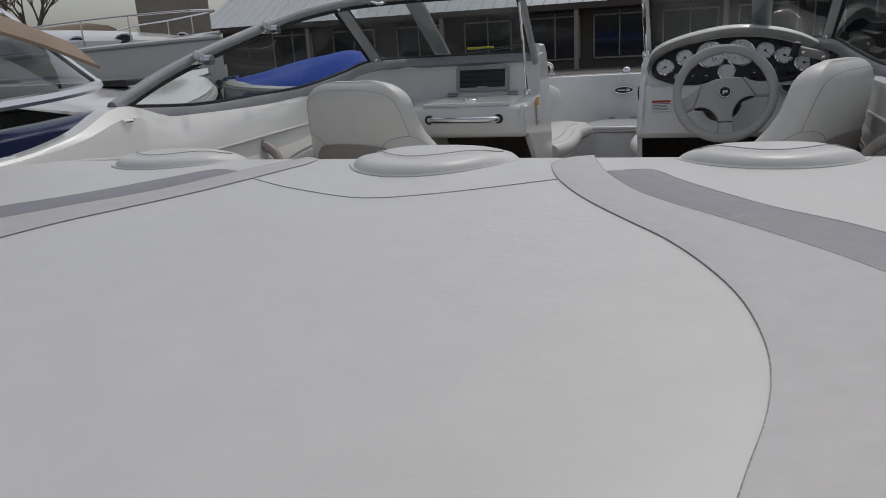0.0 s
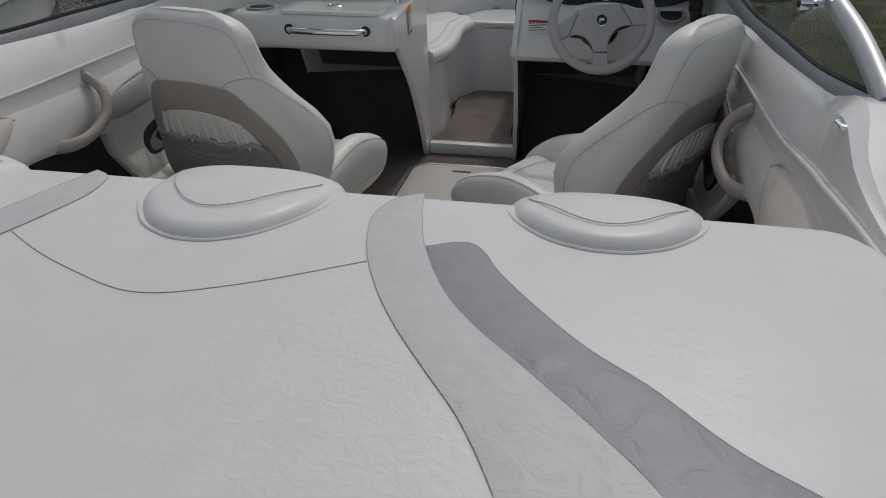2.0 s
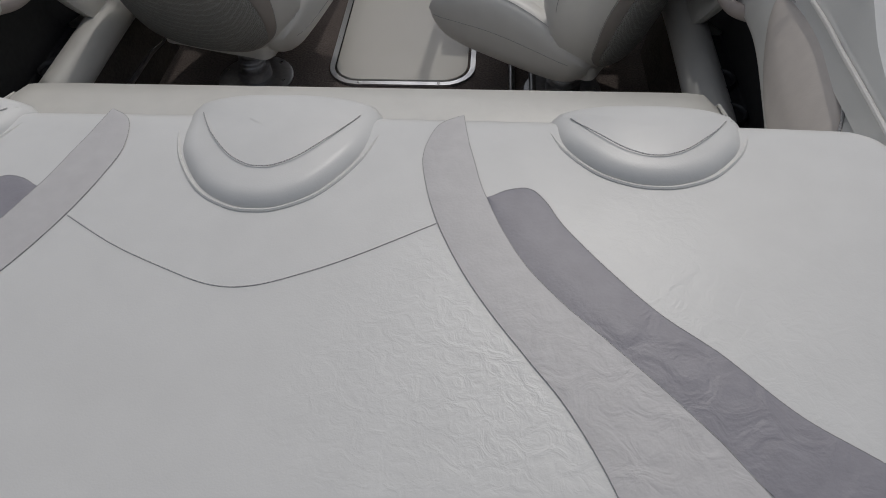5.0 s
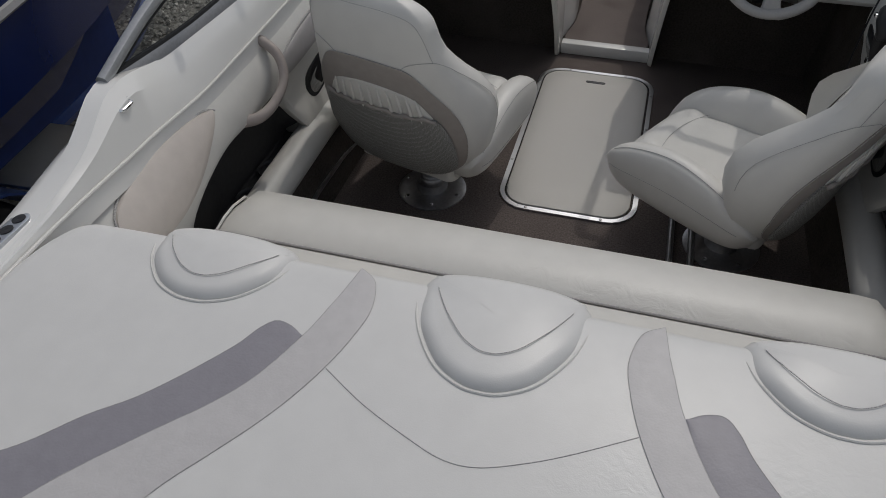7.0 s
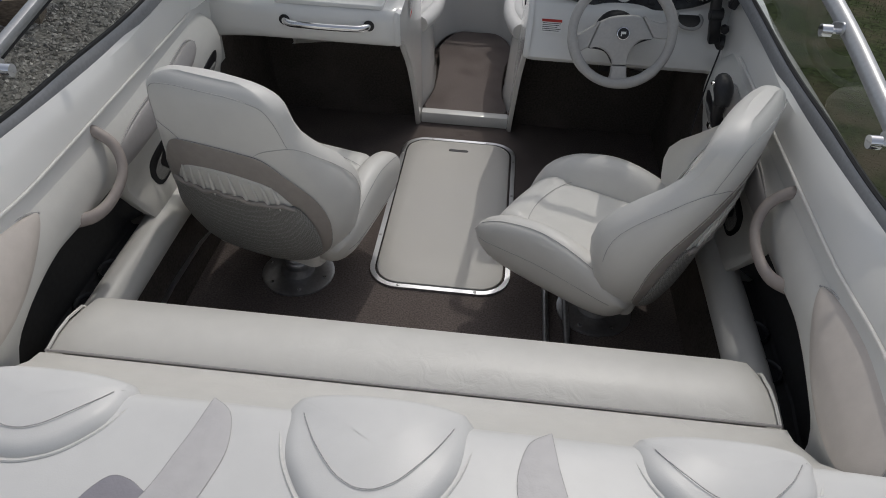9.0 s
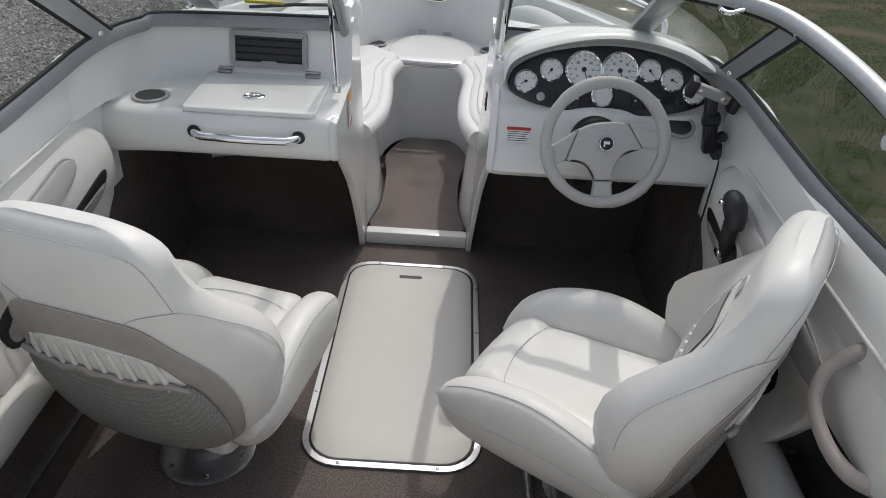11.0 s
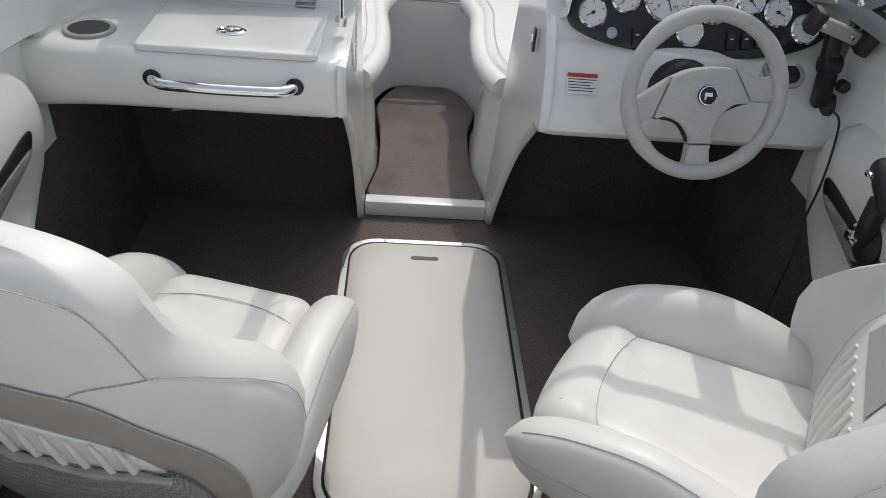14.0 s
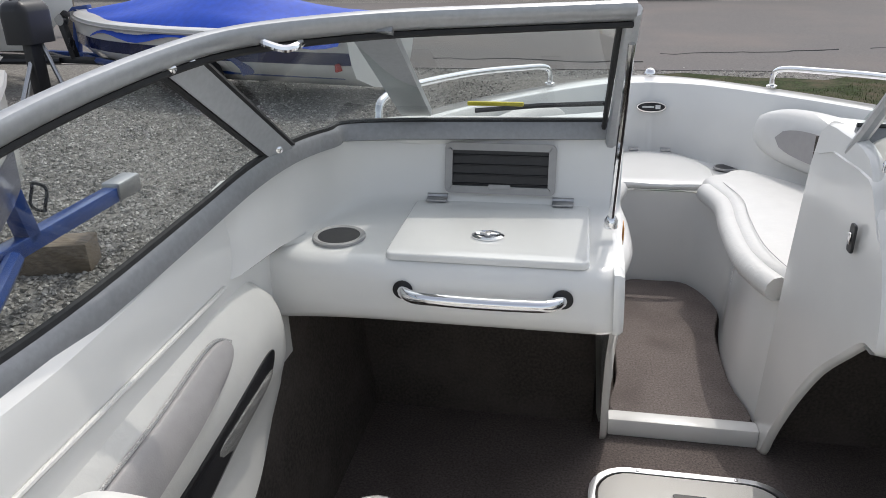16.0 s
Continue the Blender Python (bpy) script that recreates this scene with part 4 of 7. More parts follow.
for sd in (-1, 1):
    side = thing("side_panel", "cream padded vinyl side panel with a storage pocket and grab handle", "side panel", "cockpit side panels")
    ys = [-2.08 + i * 0.02 for i in range(64)] + [-0.8]
    rows = []
    for y in ys:
        b = zb(y)
        c = Vector((sd * (side_s(sd, y, b) + 0.018), y, b - 0.058))
        rows.append([c + Vector((-sd * 0.056 * math.cos(t), 0, 0.060 * math.sin(t))) for t in [radians(-95 + 24 * k) for k in range(11)]])
    part("lower_lip", grid(rows), CREAM, side)
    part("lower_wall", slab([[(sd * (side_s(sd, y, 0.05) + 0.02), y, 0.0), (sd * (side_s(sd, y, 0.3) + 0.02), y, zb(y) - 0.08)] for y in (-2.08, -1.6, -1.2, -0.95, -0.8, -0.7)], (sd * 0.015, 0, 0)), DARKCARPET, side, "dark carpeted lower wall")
    part("lip_piping", tube([(sd * (side_s(sd, y, zb(y)) + 0.034), y, zb(y) - 0.007) for y in ys[12:50]], 0.0035, 6), MIDGREY, side)
    rows = []
    for i in range(91):
        y = -2.08 + i * (1.795 / 90)
        t0 = zt(y) if y < -0.8 else low(y)
        t1 = top(y, sd)
        end = max(0, (y + 0.36) / 0.075) ** 2 * 0.05
        r = [(sd * (side_s(sd, y, t0) + 0.07), y, t0 + 0.03), (sd * (side_s(sd, y, t0) + 0.035), y, t0 + 0.004), (sd * (side_s(sd, y, t0) + 0.010 + end), y, t0)]
        for k in range(1, 13):
            z = t0 + (t1 - t0) * k / 12
            r.append((sd * (side_s(sd, y, z) + end + 0.012 * max(0, k - 11)), y, z))
        r.append((sd * (side_s(sd, y, t1) + 0.04), y, t1 - 0.004))
        rows.append(r)
    part("upper_cushion", grid(rows), CREAM, side)
    part("piping", tube([(sd * pipe_x(y, sd), y, pipe_z(y, sd)) for y in [-3.05 + 0.05 * i for i in range(53)]], 0.0045, 8), PIPING, side, "white piping")
    # pocket behind the lip
    rows = []
    for i in range(41):
        y = -1.86 + 0.02 * i
        bx = min(out_x(y, sd) * 0.93 - 0.015, 0.965)
        rows.append([(sd * (side_s(sd, y, 0.3) + 0.03), y, zb(y) - 0.02), (sd * (side_s(sd, y, 0.3) + 0.04), y, 0.302), (sd * (bx - 0.006), y, 0.30), (sd * bx, y, 0.306),
                     (sd * max(bx, side_s(sd, y, zt(y)) + 0.04), y, max(0.32, zt(y) - 0.06)), (sd * (side_s(sd, y, zt(y)) + 0.045), y, zt(y) + 0.012)])
    part("pocket", grid(rows), RUBBER, side, "black moulded storage pocket")
    for y in (-1.43, -1.285):
        part("pocket_cup_holder", moved(lathe([(0.045, -0.004), (0.044, 0.012), (0.0415, 0.0145), (0.0385, 0.012), (0.036, 0.003), (0.0, 0.002)], 24), Matrix.Translation((sd * 0.915, y, 0.303))), BLACK, side, "black cup holder ring")

    def patch(ol, off, n=10, sd=sd):
        """A raised panel on the cushion: an outline in (y, z), filled in rings."""
        P = spline([(*q, 0) for q in ol], 6, True)
        c = sum(P, Vector()) / len(P)
        rings = []
        for s, o in ((1.0, -0.002), (1.0, off * 0.6), (0.95, off), (0.7, off * 1.2), (0.4, off * 1.3), (0.1, off * 1.3)):
            rings.append([(sd * (side_s(sd, c.x + (p.x - c.x) * s, c.y + (p.y - c.y) * s) - o), c.x + (p.x - c.x) * s, c.y + (p.y - c.y) * s) for p in P])
        return grid(rings, close_v=True, cap=True)

    for nm, top_edge in (("rear_seam", [(-2.0, 0.66), (-1.96, 0.705), (-1.82, 0.725), (-1.66, 0.715), (-1.54, 0.692), (-1.495, 0.672)]), ("front_seam", [(-1.12, 0.625), (-1.0, 0.65), (-0.75, 0.67), (-0.56, 0.69), (-0.51, 0.672)])):
        part(nm, tube([(sd * (side_s(sd, p.x, p.y) - 0.002), p.x, p.y) for p in spline([(*q, 0) for q in top_edge], 6)], 0.003, 5), STITCH, side)
    part("rear_inset", patch([(-2.0, 0.64), (-1.93, 0.585), (-1.82, 0.562), (-1.70, 0.58), (-1.58, 0.63), (-1.505, 0.672), (-1.54, 0.688), (-1.66, 0.71), (-1.82, 0.72), (-1.96, 0.70)], 0.009), TAN, side, "tan vinyl inset")
    part("front_inset", patch([(-1.12, 0.56), (-0.9, 0.565), (-0.7, 0.60), (-0.56, 0.64), (-0.515, 0.67), (-0.56, 0.685), (-0.75, 0.665), (-1.0, 0.645), (-1.12, 0.62)], 0.007), MIDGREY, side, "grey vinyl inset")
    part("net_pocket", patch([(-0.95, 0.385), (-0.75, 0.412), (-0.58, 0.462), (-0.45, 0.525), (-0.405, 0.58), (-0.43, 0.60), (-0.6, 0.56), (-0.8, 0.505), (-0.95, 0.465)], 0.004), BLACK, side, "dark slot pocket")
    part("net", patch([(-0.93, 0.392), (-0.75, 0.419), (-0.58, 0.469), (-0.45, 0.532), (-0.43, 0.565), (-0.6, 0.535), (-0.8, 0.482), (-0.93, 0.44)], 0.008), MESHNET, side, "grey pocket net")
    hx = lambda y, z, o: (sd * (side_s(sd, y, z) - o), y, z)
    hp = spline([hx(-1.165, 0.715, -0.03), hx(-1.17, 0.70, 0.018), hx(-1.18, 0.665, 0.042), hx(-1.215, 0.61, 0.048), hx(-1.285, 0.572, 0.042), hx(-1.35, 0.558, 0.02), hx(-1.385, 0.558, -0.03)], 5)
    part("grab_handle", tube(hp, [0.018 - 0.004 * math.sin(math.pi * i / (len(hp) - 1)) for i in range(len(hp))], 12, flat=1.25), HANDLE, side, "taupe moulded grab handle")

# ---- rear bench ----
bench = thing("rear_bench", "cream vinyl rear bench with a long rolled front edge", "bench")
BP = [(-1.54, 0.03), (-1.525, 0.30), (-1.512, 0.38), (-1.517, 0.425), (-1.545, 0.459), (-1.605, 0.476), (-1.655, 0.479), (-1.70, 0.472), (-1.728, 0.458)]
rows = []
for i in range(41):
    x = -0.84 + 1.68 * i / 40
    e = max(0, (abs(x) - 0.78) / 0.06) ** 2
    rows.append([(x, y - 0.03 * e, z - 0.03 * e * (z > 0.1)) for y, z in BP])
part("front_roll", grid(rows, cap=False), CREAM, bench)
# Grey tube paints the shaded gap between roll and backrest.
part("roll_gap_line", tube([(-0.83 + 1.66 * i / 20, -1.734, 0.464) for i in range(21)], 0.0035, 6), MIDGREY, bench, "grey line painting the dark gap")
for x in (-0.845, 0.845):
    part("end_piping", tube([(x * 0.985, y - 0.022, z - 0.016) for y, z in BP[3:]], 0.004, 6), PIPING, bench)
rows = []
for i in range(21):
    x = -0.84 + 1.68 * i / 20
    rows.append([(x, -1.730, 0.42), (x, -1.740, 0.462), (x, -1.78, 0.476), (x, -1.88, 0.545), (x, -1.97, 0.64), (x, -2.02, 0.712), (x, -2.055, 0.737)])
part("backrest", grid(rows), CREAM, bench)
part("base", box(-0.82, 0.82, -2.06, -1.62, 0.0, 0.42), GEL, bench)

# ---- sun pad ----
sunpad = thing("sun_pad", "white vinyl sun pad with grey curved stripes and three headrests", "sun pad")
XC = 0.013


def pad_z(x, y):
    return soft(y, [(-3.1, 0.745), (-2.9, 0.765), (-2.6, 0.792), (-2.4, 0.806), (-2.25, 0.8125), (-2.1, 0.809), (-2.03, 0.80)])


def on_boat(u, v):
    """From the pad's own axis to the boat's floor plan."""
    return (XC + u, v)


PH = [(0, -2.06), (0.4, -2.062), (0.75, -2.068), (0.84, -2.08), (0.88, -2.13), (0.905, -2.23), (0.915, -2.43), (0.912, -2.7), (0.90, -2.88), (0.865, -2.99), (0.79, -3.055), (0.65, -3.08), (0.4, -3.085), (0, -3.085)]
ol = spline([(*on_boat(u, v), 0) for u, v in PH] + [(*on_boat(-u, v), 0) for u, v in PH[-2:0:-1]], 6, True)
rings = []
P0 = [(p.x, p.y) for p in ol]
P0 = P0[::-1]
rings.append([(x, y, 0.60) for x, y in P0])
for i in range(6):
    a = math.pi / 2 * i / 5
    rings.append([(x, y, pad_z(x, y) - 0.04 + 0.04 * math.sin(a)) for x, y in inset(P0, 0.04 * (1 - math.cos(a)))])
last = inset(P0, 0.04)
for s in [1 - k / 24 for k in range(1, 24)] + [0.012, 0.0004]:
    rings.append([(XC + (x - XC) * s, -2.57 + (y + 2.57) * s, pad_z(XC + (x - XC) * s, -2.57 + (y + 2.57) * s)) for x, y in last])
part("cushion", grid(rings, close_v=True), PADVINYL, sunpad)


def strip(a, b, lift, n=5):
    """A sewn-in panel between two curves, lying on the pad."""
    A, B = spline([(*q, 0) for q in a], 6), spline([(*q, 0) for q in b], 6)
    rows = []
    for p, q in zip(A, B):
        r = []
        for j in range(n + 1):
            v = p.lerp(q, j / n)
            e = 0.0 if j in (0, n) else 1.0
            r.append((v.x, v.y, pad_z(v.x, v.y) + 0.0012 + lift * e))
        rows.append(r)
    return grid(rows)


def on_pad(pts, lift=0.001):
    return [(p[0], p[1], pad_z(p[0], p[1]) + lift) for p in spline([(*q[:2], 0) for q in pts], 8)]


L_IN = [(0.266, -2.076), (0.232, -2.103), (0.216, -2.165), (0.223, -2.223), (0.242, -2.29), (0.273, -2.36), (0.311, -2.424), (0.357, -2.488), (0.396, -2.541), (0.431, -2.604), (0.456, -2.665), (0.469, -2.72), (0.474, -2.78), (0.467, -2.845), (0.448, -2.92), (0.42, -3.04)]
L_OUT = [(0.268, -2.076), (0.273, -2.11), (0.279, -2.145), (0.287, -2.18), (0.296, -2.22), (0.306, -2.252), (0.328, -2.308), (0.357, -2.362), (0.398, -2.413), (0.438, -2.453), (0.477, -2.493), (0.52, -2.538), (0.57, -2.597), (0.62, -2.68), (0.64, -2.82), (0.62, -3.04)]
D_IN = [(0.306, -2.252), (0.316, -2.28), (0.328, -2.308), (0.341, -2.335), (0.357, -2.362), (0.398, -2.413), (0.438, -2.453), (0.477, -2.493), (0.52, -2.538), (0.57, -2.597), (0.64, -2.725), (0.62, -3.04)]
D_OUT = [(0.310, -2.25), (0.334, -2.236), (0.362, -2.233), (0.383, -2.256), (0.405, -2.298), (0.455, -2.364), (0.51, -2.425), (0.57, -2.474), (0.64, -2.543), (0.745, -2.618), (0.82, -2.74), (0.85, -3.04)]
for sd in (-1, 1):
    f = lambda c: [on_boat(sd * x, y) for x, y in c]
    part("light_stripe", strip(f(L_IN), f(L_OUT), 0.0012), LIGHTGREY, sunpad, "light grey stripe")
    part("dark_stripe", strip(f(D_IN), f(D_OUT), 0.0015), DARKGREY, sunpad, "mauve grey stripe")
    for c in (L_IN, L_OUT, D_OUT):
        part("seam", tube(on_pad(f(c), 0.0012), 0.0005, 5), STITCH, sunpad)
part("seam", tube(on_pad([on_boat(u, v) for u, v in [(-0.243, -2.302), (-0.165, -2.348), (-0.083, -2.384), (-0.025, -2.404), (0.025, -2.404), (0.083, -2.384), (0.15, -2.352), (0.243, -2.298)]], 0.0004), 0.0008, 5), STITCH, sunpad)
for cx, y0, hw, ln in ((XC - 0.531, -2.076, 0.137, 0.150), (XC, -2.074, 0.147, 0.208), (XC + 0.531, -2.076, 0.137, 0.146)):
    shape = [(-1.04, -0.04), (-0.98, -0.25), (-0.84, -0.54), (-0.56, -0.83), (-0.25, -0.97), (0, -1.0), (0.25, -0.97), (0.56, -0.83), (0.84, -0.54), (0.98, -0.25), (1.04, -0.04), (0.96, 0.08), (0.8, 0.13), (0, 0.15), (-0.8, 0.13), (-0.96, 0.08)]
    hz = 0.828
    slope = lambda x, y, cx=cx, hw=hw, ln=ln, y0=y0: -0.022 * min(1, abs(x - cx) / hw) ** 3 * ease(1 - (y0 - y) / (ln * 0.6))
    ho = [(cx + hw * p.x, y0 + ln * p.y) for p in spline([(*q, 0) for q in shape], 5, True)]
    rest = part("headrest", pad(ho, 0.7525, hz, 0.026, 6, 0.006, slope), PADVINYL, sunpad, "raised white headrest")
    line_ = spline([(*q, 0) for q in shape[:11]], 5)
    brim = lambda y: 0.04 * (1 - max(0.0, 1 - (max(0.0, 0.04 - max(0.0, -2.064 - y)) / 0.04) ** 2) ** 0.5)
    part("headrest_piping", tube([(cx + (hw + 0.003) * p.x, y0 + (ln + 0.003) * p.y, pad_z(0, y0 + ln * p.y) + 0.0005 - brim(y0 + ln * p.y) - 0.006 * abs(2 * k / (len(line_) - 5) - 1) ** 5) for k, p in enumerate(line_[2:-2])], 0.0028, 6), PIPING, rest)
    seam = []
    for p in line_[2:-2]:
        x, y = cx + hw * (0.80 + 0.22 * p.y) * p.x, y0 - 0.006 + ln * 0.68 * p.y
        far = ((x - cx) / (hw - 0.026)) ** 2 + ((y - y0 + 0.43 * ln) / (0.57 * ln - 0.026)) ** 2
        seam.append((x, y, hz + 0.0016 + 0.006 * max(0, 1 - far) + slope(x, y)))
    part("headrest_seam", tube(seam, 0.0009, 5), STITCH, rest)

# ---- bucket seats ----
BW = [(0.25, 0.18), (0.28, 0.22), (0.33, 0.27), (0.40, 0.298), (0.48, 0.308), (0.56, 0.298), (0.63, 0.268), (0.70, 0.235), (0.76, 0.214), (0.84, 0.200), (0.88, 0.192), (0.905, 0.179), (0.925, 0.161), (0.94, 0.139), (0.95, 0.113), (0.957, 0.075)]
BD = [(0.25, 0.03), (0.28, 0.06), (0.33, 0.11), (0.40, 0.125), (0.48, 0.155), (0.56, 0.16), (0.62, 0.13), (0.70, 0.07), (0.80, 0.03), (0.957, 0.0)]
BY = [(0.25, -0.205), (0.34, -0.235), (0.5, -0.275), (0.7, -0.325), (0.957, -0.345)]


def back_pt(s, z, off=0.0):
    """A point on the outside of a seat's back: s runs -1 to 1 across, z up."""
    w, d, yc = soft(z, BW), soft(z, BD), soft(z, BY)
    x = w * math.sin(s * math.pi / 2 * 0.98)
    y = yc + d * abs(s) ** 2.8 + 0.022 * (s * s)
    n = Vector((math.sin(s * 1.25), -math.cos(s * 1.25), 0.12))
    return Vector((x, y, min(z, 0.70) + 0.78 * max(0, z - 0.70))) + n * off


def build_seat():
    seat = thing("bucket_chair", "white vinyl bucket seat, taupe back panel, steel pedestal", "seat", "bucket seats")
    part("base_plate", lathe([(0.128, 0.0), (0.128, 0.006), (0.12, 0.01), (0.06, 0.016)], 32), STEEL, seat, "round steel floor plate")
    for k in range(6):
        a = 2 * math.pi * k / 6
        part("bolt", moved(lathe([(0.007, 0.009), (0.007, 0.014), (0.003, 0.016)], 8), Matrix.Translation((0.105 * math.cos(a), 0.105 * math.sin(a), 0))), CHROME, seat)
    part("post", lathe([(0.058, 0.012), (0.056, 0.05), (0.044, 0.055), (0.046, 0.065), (0.042, 0.07), (0.044, 0.08), (0.040, 0.085), (0.042, 0.096), (0.036, 0.10), (0.036, 0.205)], 24), STEEL, seat)
    part("swivel_plate", box(-0.12, 0.12, -0.14, 0.13, 0.19, 0.21, 0.006), STEEL, seat)
    co = [(p.x, p.y) for p in spline([(-0.20, -0.20, 0), (-0.22, 0.0, 0), (-0.22, 0.16, 0), (-0.19, 0.24, 0), (0, 0.27, 0), (0.19, 0.24, 0), (0.22, 0.16, 0), (0.22, 0.0, 0), (0.20, -0.20, 0), (0, -0.22, 0)], 5, True)]
    part("seat_base", pad([(x * 0.92, max(y, -0.15)) for x, y in co], 0.205, 0.29, 0.03, 3, under=0.03), SEATVINYL, seat)
    mo = [(p.x, p.y) for p in spline([(-0.185, -0.15, 0), (-0.182, 0.0, 0), (-0.165, 0.20, 0), (-0.155, 0.315, 0), (-0.11, 0.352, 0), (0, 0.362, 0), (0.11, 0.352, 0), (0.155, 0.315, 0), (0.165, 0.20, 0), (0.182, 0.0, 0), (0.185, -0.15, 0), (0.1, -0.165, 0), (-0.1, -0.165, 0)], 5, True)]

    def crest(x, y):
        return 0.012 * math.exp(-((y - 0.27) / 0.07) ** 2) - 0.012 * math.exp(-((y - 0.225) / 0.03) ** 2) - 0.03 * max(0, (y - 0.27) / 0.1) + 0.02 * abs(x / 0.18) ** 3
    part("seat_pad", pad(mo, 0.215, 0.352, 0.05, 6, 0.0, crest), SEATVINYL, seat)
    part("pad_seam", tube(spline([(x, y, 0.3535 + crest(x, y)) for x, y in [(-0.146, 0.222), (-0.12, 0.236), (-0.06, 0.25), (0, 0.254), (0.06, 0.25), (0.12, 0.236), (0.146, 0.222)]], 5), 0.0009, 5), STITCH, seat)
    for sd in (-1, 1):
        rows = []
        for i in range(29):
            t = i / 28
            y = -0.17 + 0.545 * t
            e = max(0.04, 1 - abs(2 * t - 1) ** 6) ** 0.5
            cx = sd * soft(t, [(0, 0.232), (0.5, 0.215), (0.85, 0.198), (1, 0.182)])
            zc = soft(t, [(0, 0.30), (0.5, 0.292), (0.85, 0.285), (1, 0.285)])
            up, dn = soft(t, [(0, 0.06), (0.2, 0.115), (0.5, 0.155), (0.75, 0.135), (1, 0.085)]), soft(t, [(0, 0.09), (0.5, 0.085), (0.8, 0.075), (1, 0.06)])
            rows.append([(cx + 0.064 * e * math.copysign(abs(math.cos(a)) ** 0.8, math.cos(a)) + sd * 0.026 * math.sin(a), y, zc + (up if math.sin(a) > 0 else dn) * e * math.copysign(abs(math.sin(a)) ** 0.85, math.sin(a))) for a in [2 * math.pi * k / 24 for k in range(24)]])
        wing = part("seat_wing", grid(rows, close_v=True, cap=True), SEATVINYL, seat)
        for a_ in (radians(12), radians(62)):
            line = []
            for r_ in rows[2:-2]:
                k_ = a_ / (2 * math.pi) * 24
                c_ = Vector(r_[int(k_) if sd > 0 else 12 - int(k_) - (k_ > int(k_))])
                m_ = sum((Vector(q) for q in r_), Vector()) / 24
                line.append(c_ + (c_ - m_).normalized() * 0.0006)
            part("wing_seam", tube(line, 0.0009, 5), STITCH, wing)
    def back_thick(s, z):
        return soft(z, [(0.25, 0.10), (0.40, 0.13), (0.55, 0.15), (0.68, 0.135), (0.80, 0.12), (0.95, 0.11)]) * (1 - 0.55 * s * s)

    def inner_pt(s, z):
        """The sitter's side of the back."""
        p = back_pt(s, z)
        return Vector((p.x - math.copysign(0.05 * s * s * min(1, soft(z, BD) / 0.12), s), p.y + back_thick(s, z), p.z))
    zs = [0.25, 0.262, 0.28, 0.31, 0.35, 0.40, 0.45, 0.50, 0.55, 0.60, 0.65, 0.70, 0.75, 0.80, 0.85, 0.88, 0.90, 0.915, 0.928, 0.938, 0.946, 0.952, 0.956]
    rows = []
    for z in zs:
        ss = [-1 + k / 12 for k in range(25)]
        e = max(0.1, 1 - (max(0, z - 0.875) / 0.082) ** 2) ** 0.5 * min(1, max(0.3, (z - 0.24) / 0.05)) ** 0.5
        outr, innr = [], []
        for s in ss:
            p, q = back_pt(s, z), inner_pt(s, z)
            outr.append(p.lerp(q, 0.5 - 0.5 * e))
            innr.append(p.lerp(q, 0.5 + 0.5 * e))
        tr = outr[-1].lerp(innr[-1], 0.5) + Vector((0.010 * e, 0.006 * e, 0))
        tl = outr[0].lerp(innr[0], 0.5) + Vector((-0.010 * e, 0.006 * e, 0))
        rows.append(outr + [tr] + innr[::-1] + [tl])
    part("backrest", grid(rows, close_v=True, cap=True), SEATVINYL, seat)

    def back_patch(ol, off):
        P = spline([(*q, 0) for q in ol], 6, True)
        c = sum(P, Vector()) / len(P)
        rings = []
        for k, o in ((1, -0.004), (1, off * 0.7), (0.95, off), (0.8, off), (0.6, off * 1.1), (0.4, off * 1.1), (0.2, off * 1.1), (0.02, off * 1.1)):
            rings.append([back_pt(c.x + (p.x - c.x) * k, c.y + (p.y - c.y) * k, o) for p in P])
        return grid(rings, close_v=True, cap=True)

    half = [(0.0, 0.254), (0.33, 0.256), (0.58, 0.264), (0.70, 0.30), (0.685, 0.42), (0.61, 0.54), (0.51, 0.635), (0.40, 0.69), (0.2, 0.705), (0, 0.708)]
    band = half + [(-s, z) for s, z in half[-2:0:-1]]
    bp = part("back_panel", back_patch(band, 0.004), TAUPE, seat, "taupe vinyl back panel")
    arch = half[2:] + [(-s, z) for s, z in half[-2:1:-1]]
    part("back_panel_seam", tube([back_pt(p.x, p.y, 0.004) for p in spline([(*q, 0) for q in arch], 6)], 0.0009, 5), STITCH, bp)
    part("pleated_panel", back_patch([(-0.41, 0.51), (-0.39, 0.555), (-0.31, 0.598), (-0.15, 0.616), (0, 0.62), (0.15, 0.616), (0.31, 0.598), (0.39, 0.555), (0.41, 0.51), (0.2, 0.49), (0, 0.487), (-0.2, 0.49)], 0.009), SEATVINYL, seat, "pleated cream panel")
    for k in range(10):
        s = -0.33 + 0.073 * k
        part("pleat", tube([back_pt(s + 0.012 * t, 0.50 + 0.11 * t * (1 - 0.9 * s * s), 0.0115) for t in (0, 0.25, 0.5, 0.75, 1)], [0.003, 0.006, 0.007, 0.006, 0.002], 6), SEATVINYL, seat)
    part("net_pocket", back_patch([(-0.44, 0.525), (-0.3, 0.53), (-0.1, 0.52), (0.1, 0.528), (0.3, 0.52), (0.44, 0.525), (0.53, 0.45), (0.60, 0.36), (0.62, 0.29), (0.3, 0.262), (0, 0.259), (-0.3, 0.262), (-0.62, 0.29), (-0.60, 0.36), (-0.53, 0.45)], 0.016), MESHNET, seat, "grey elastic net pocket")
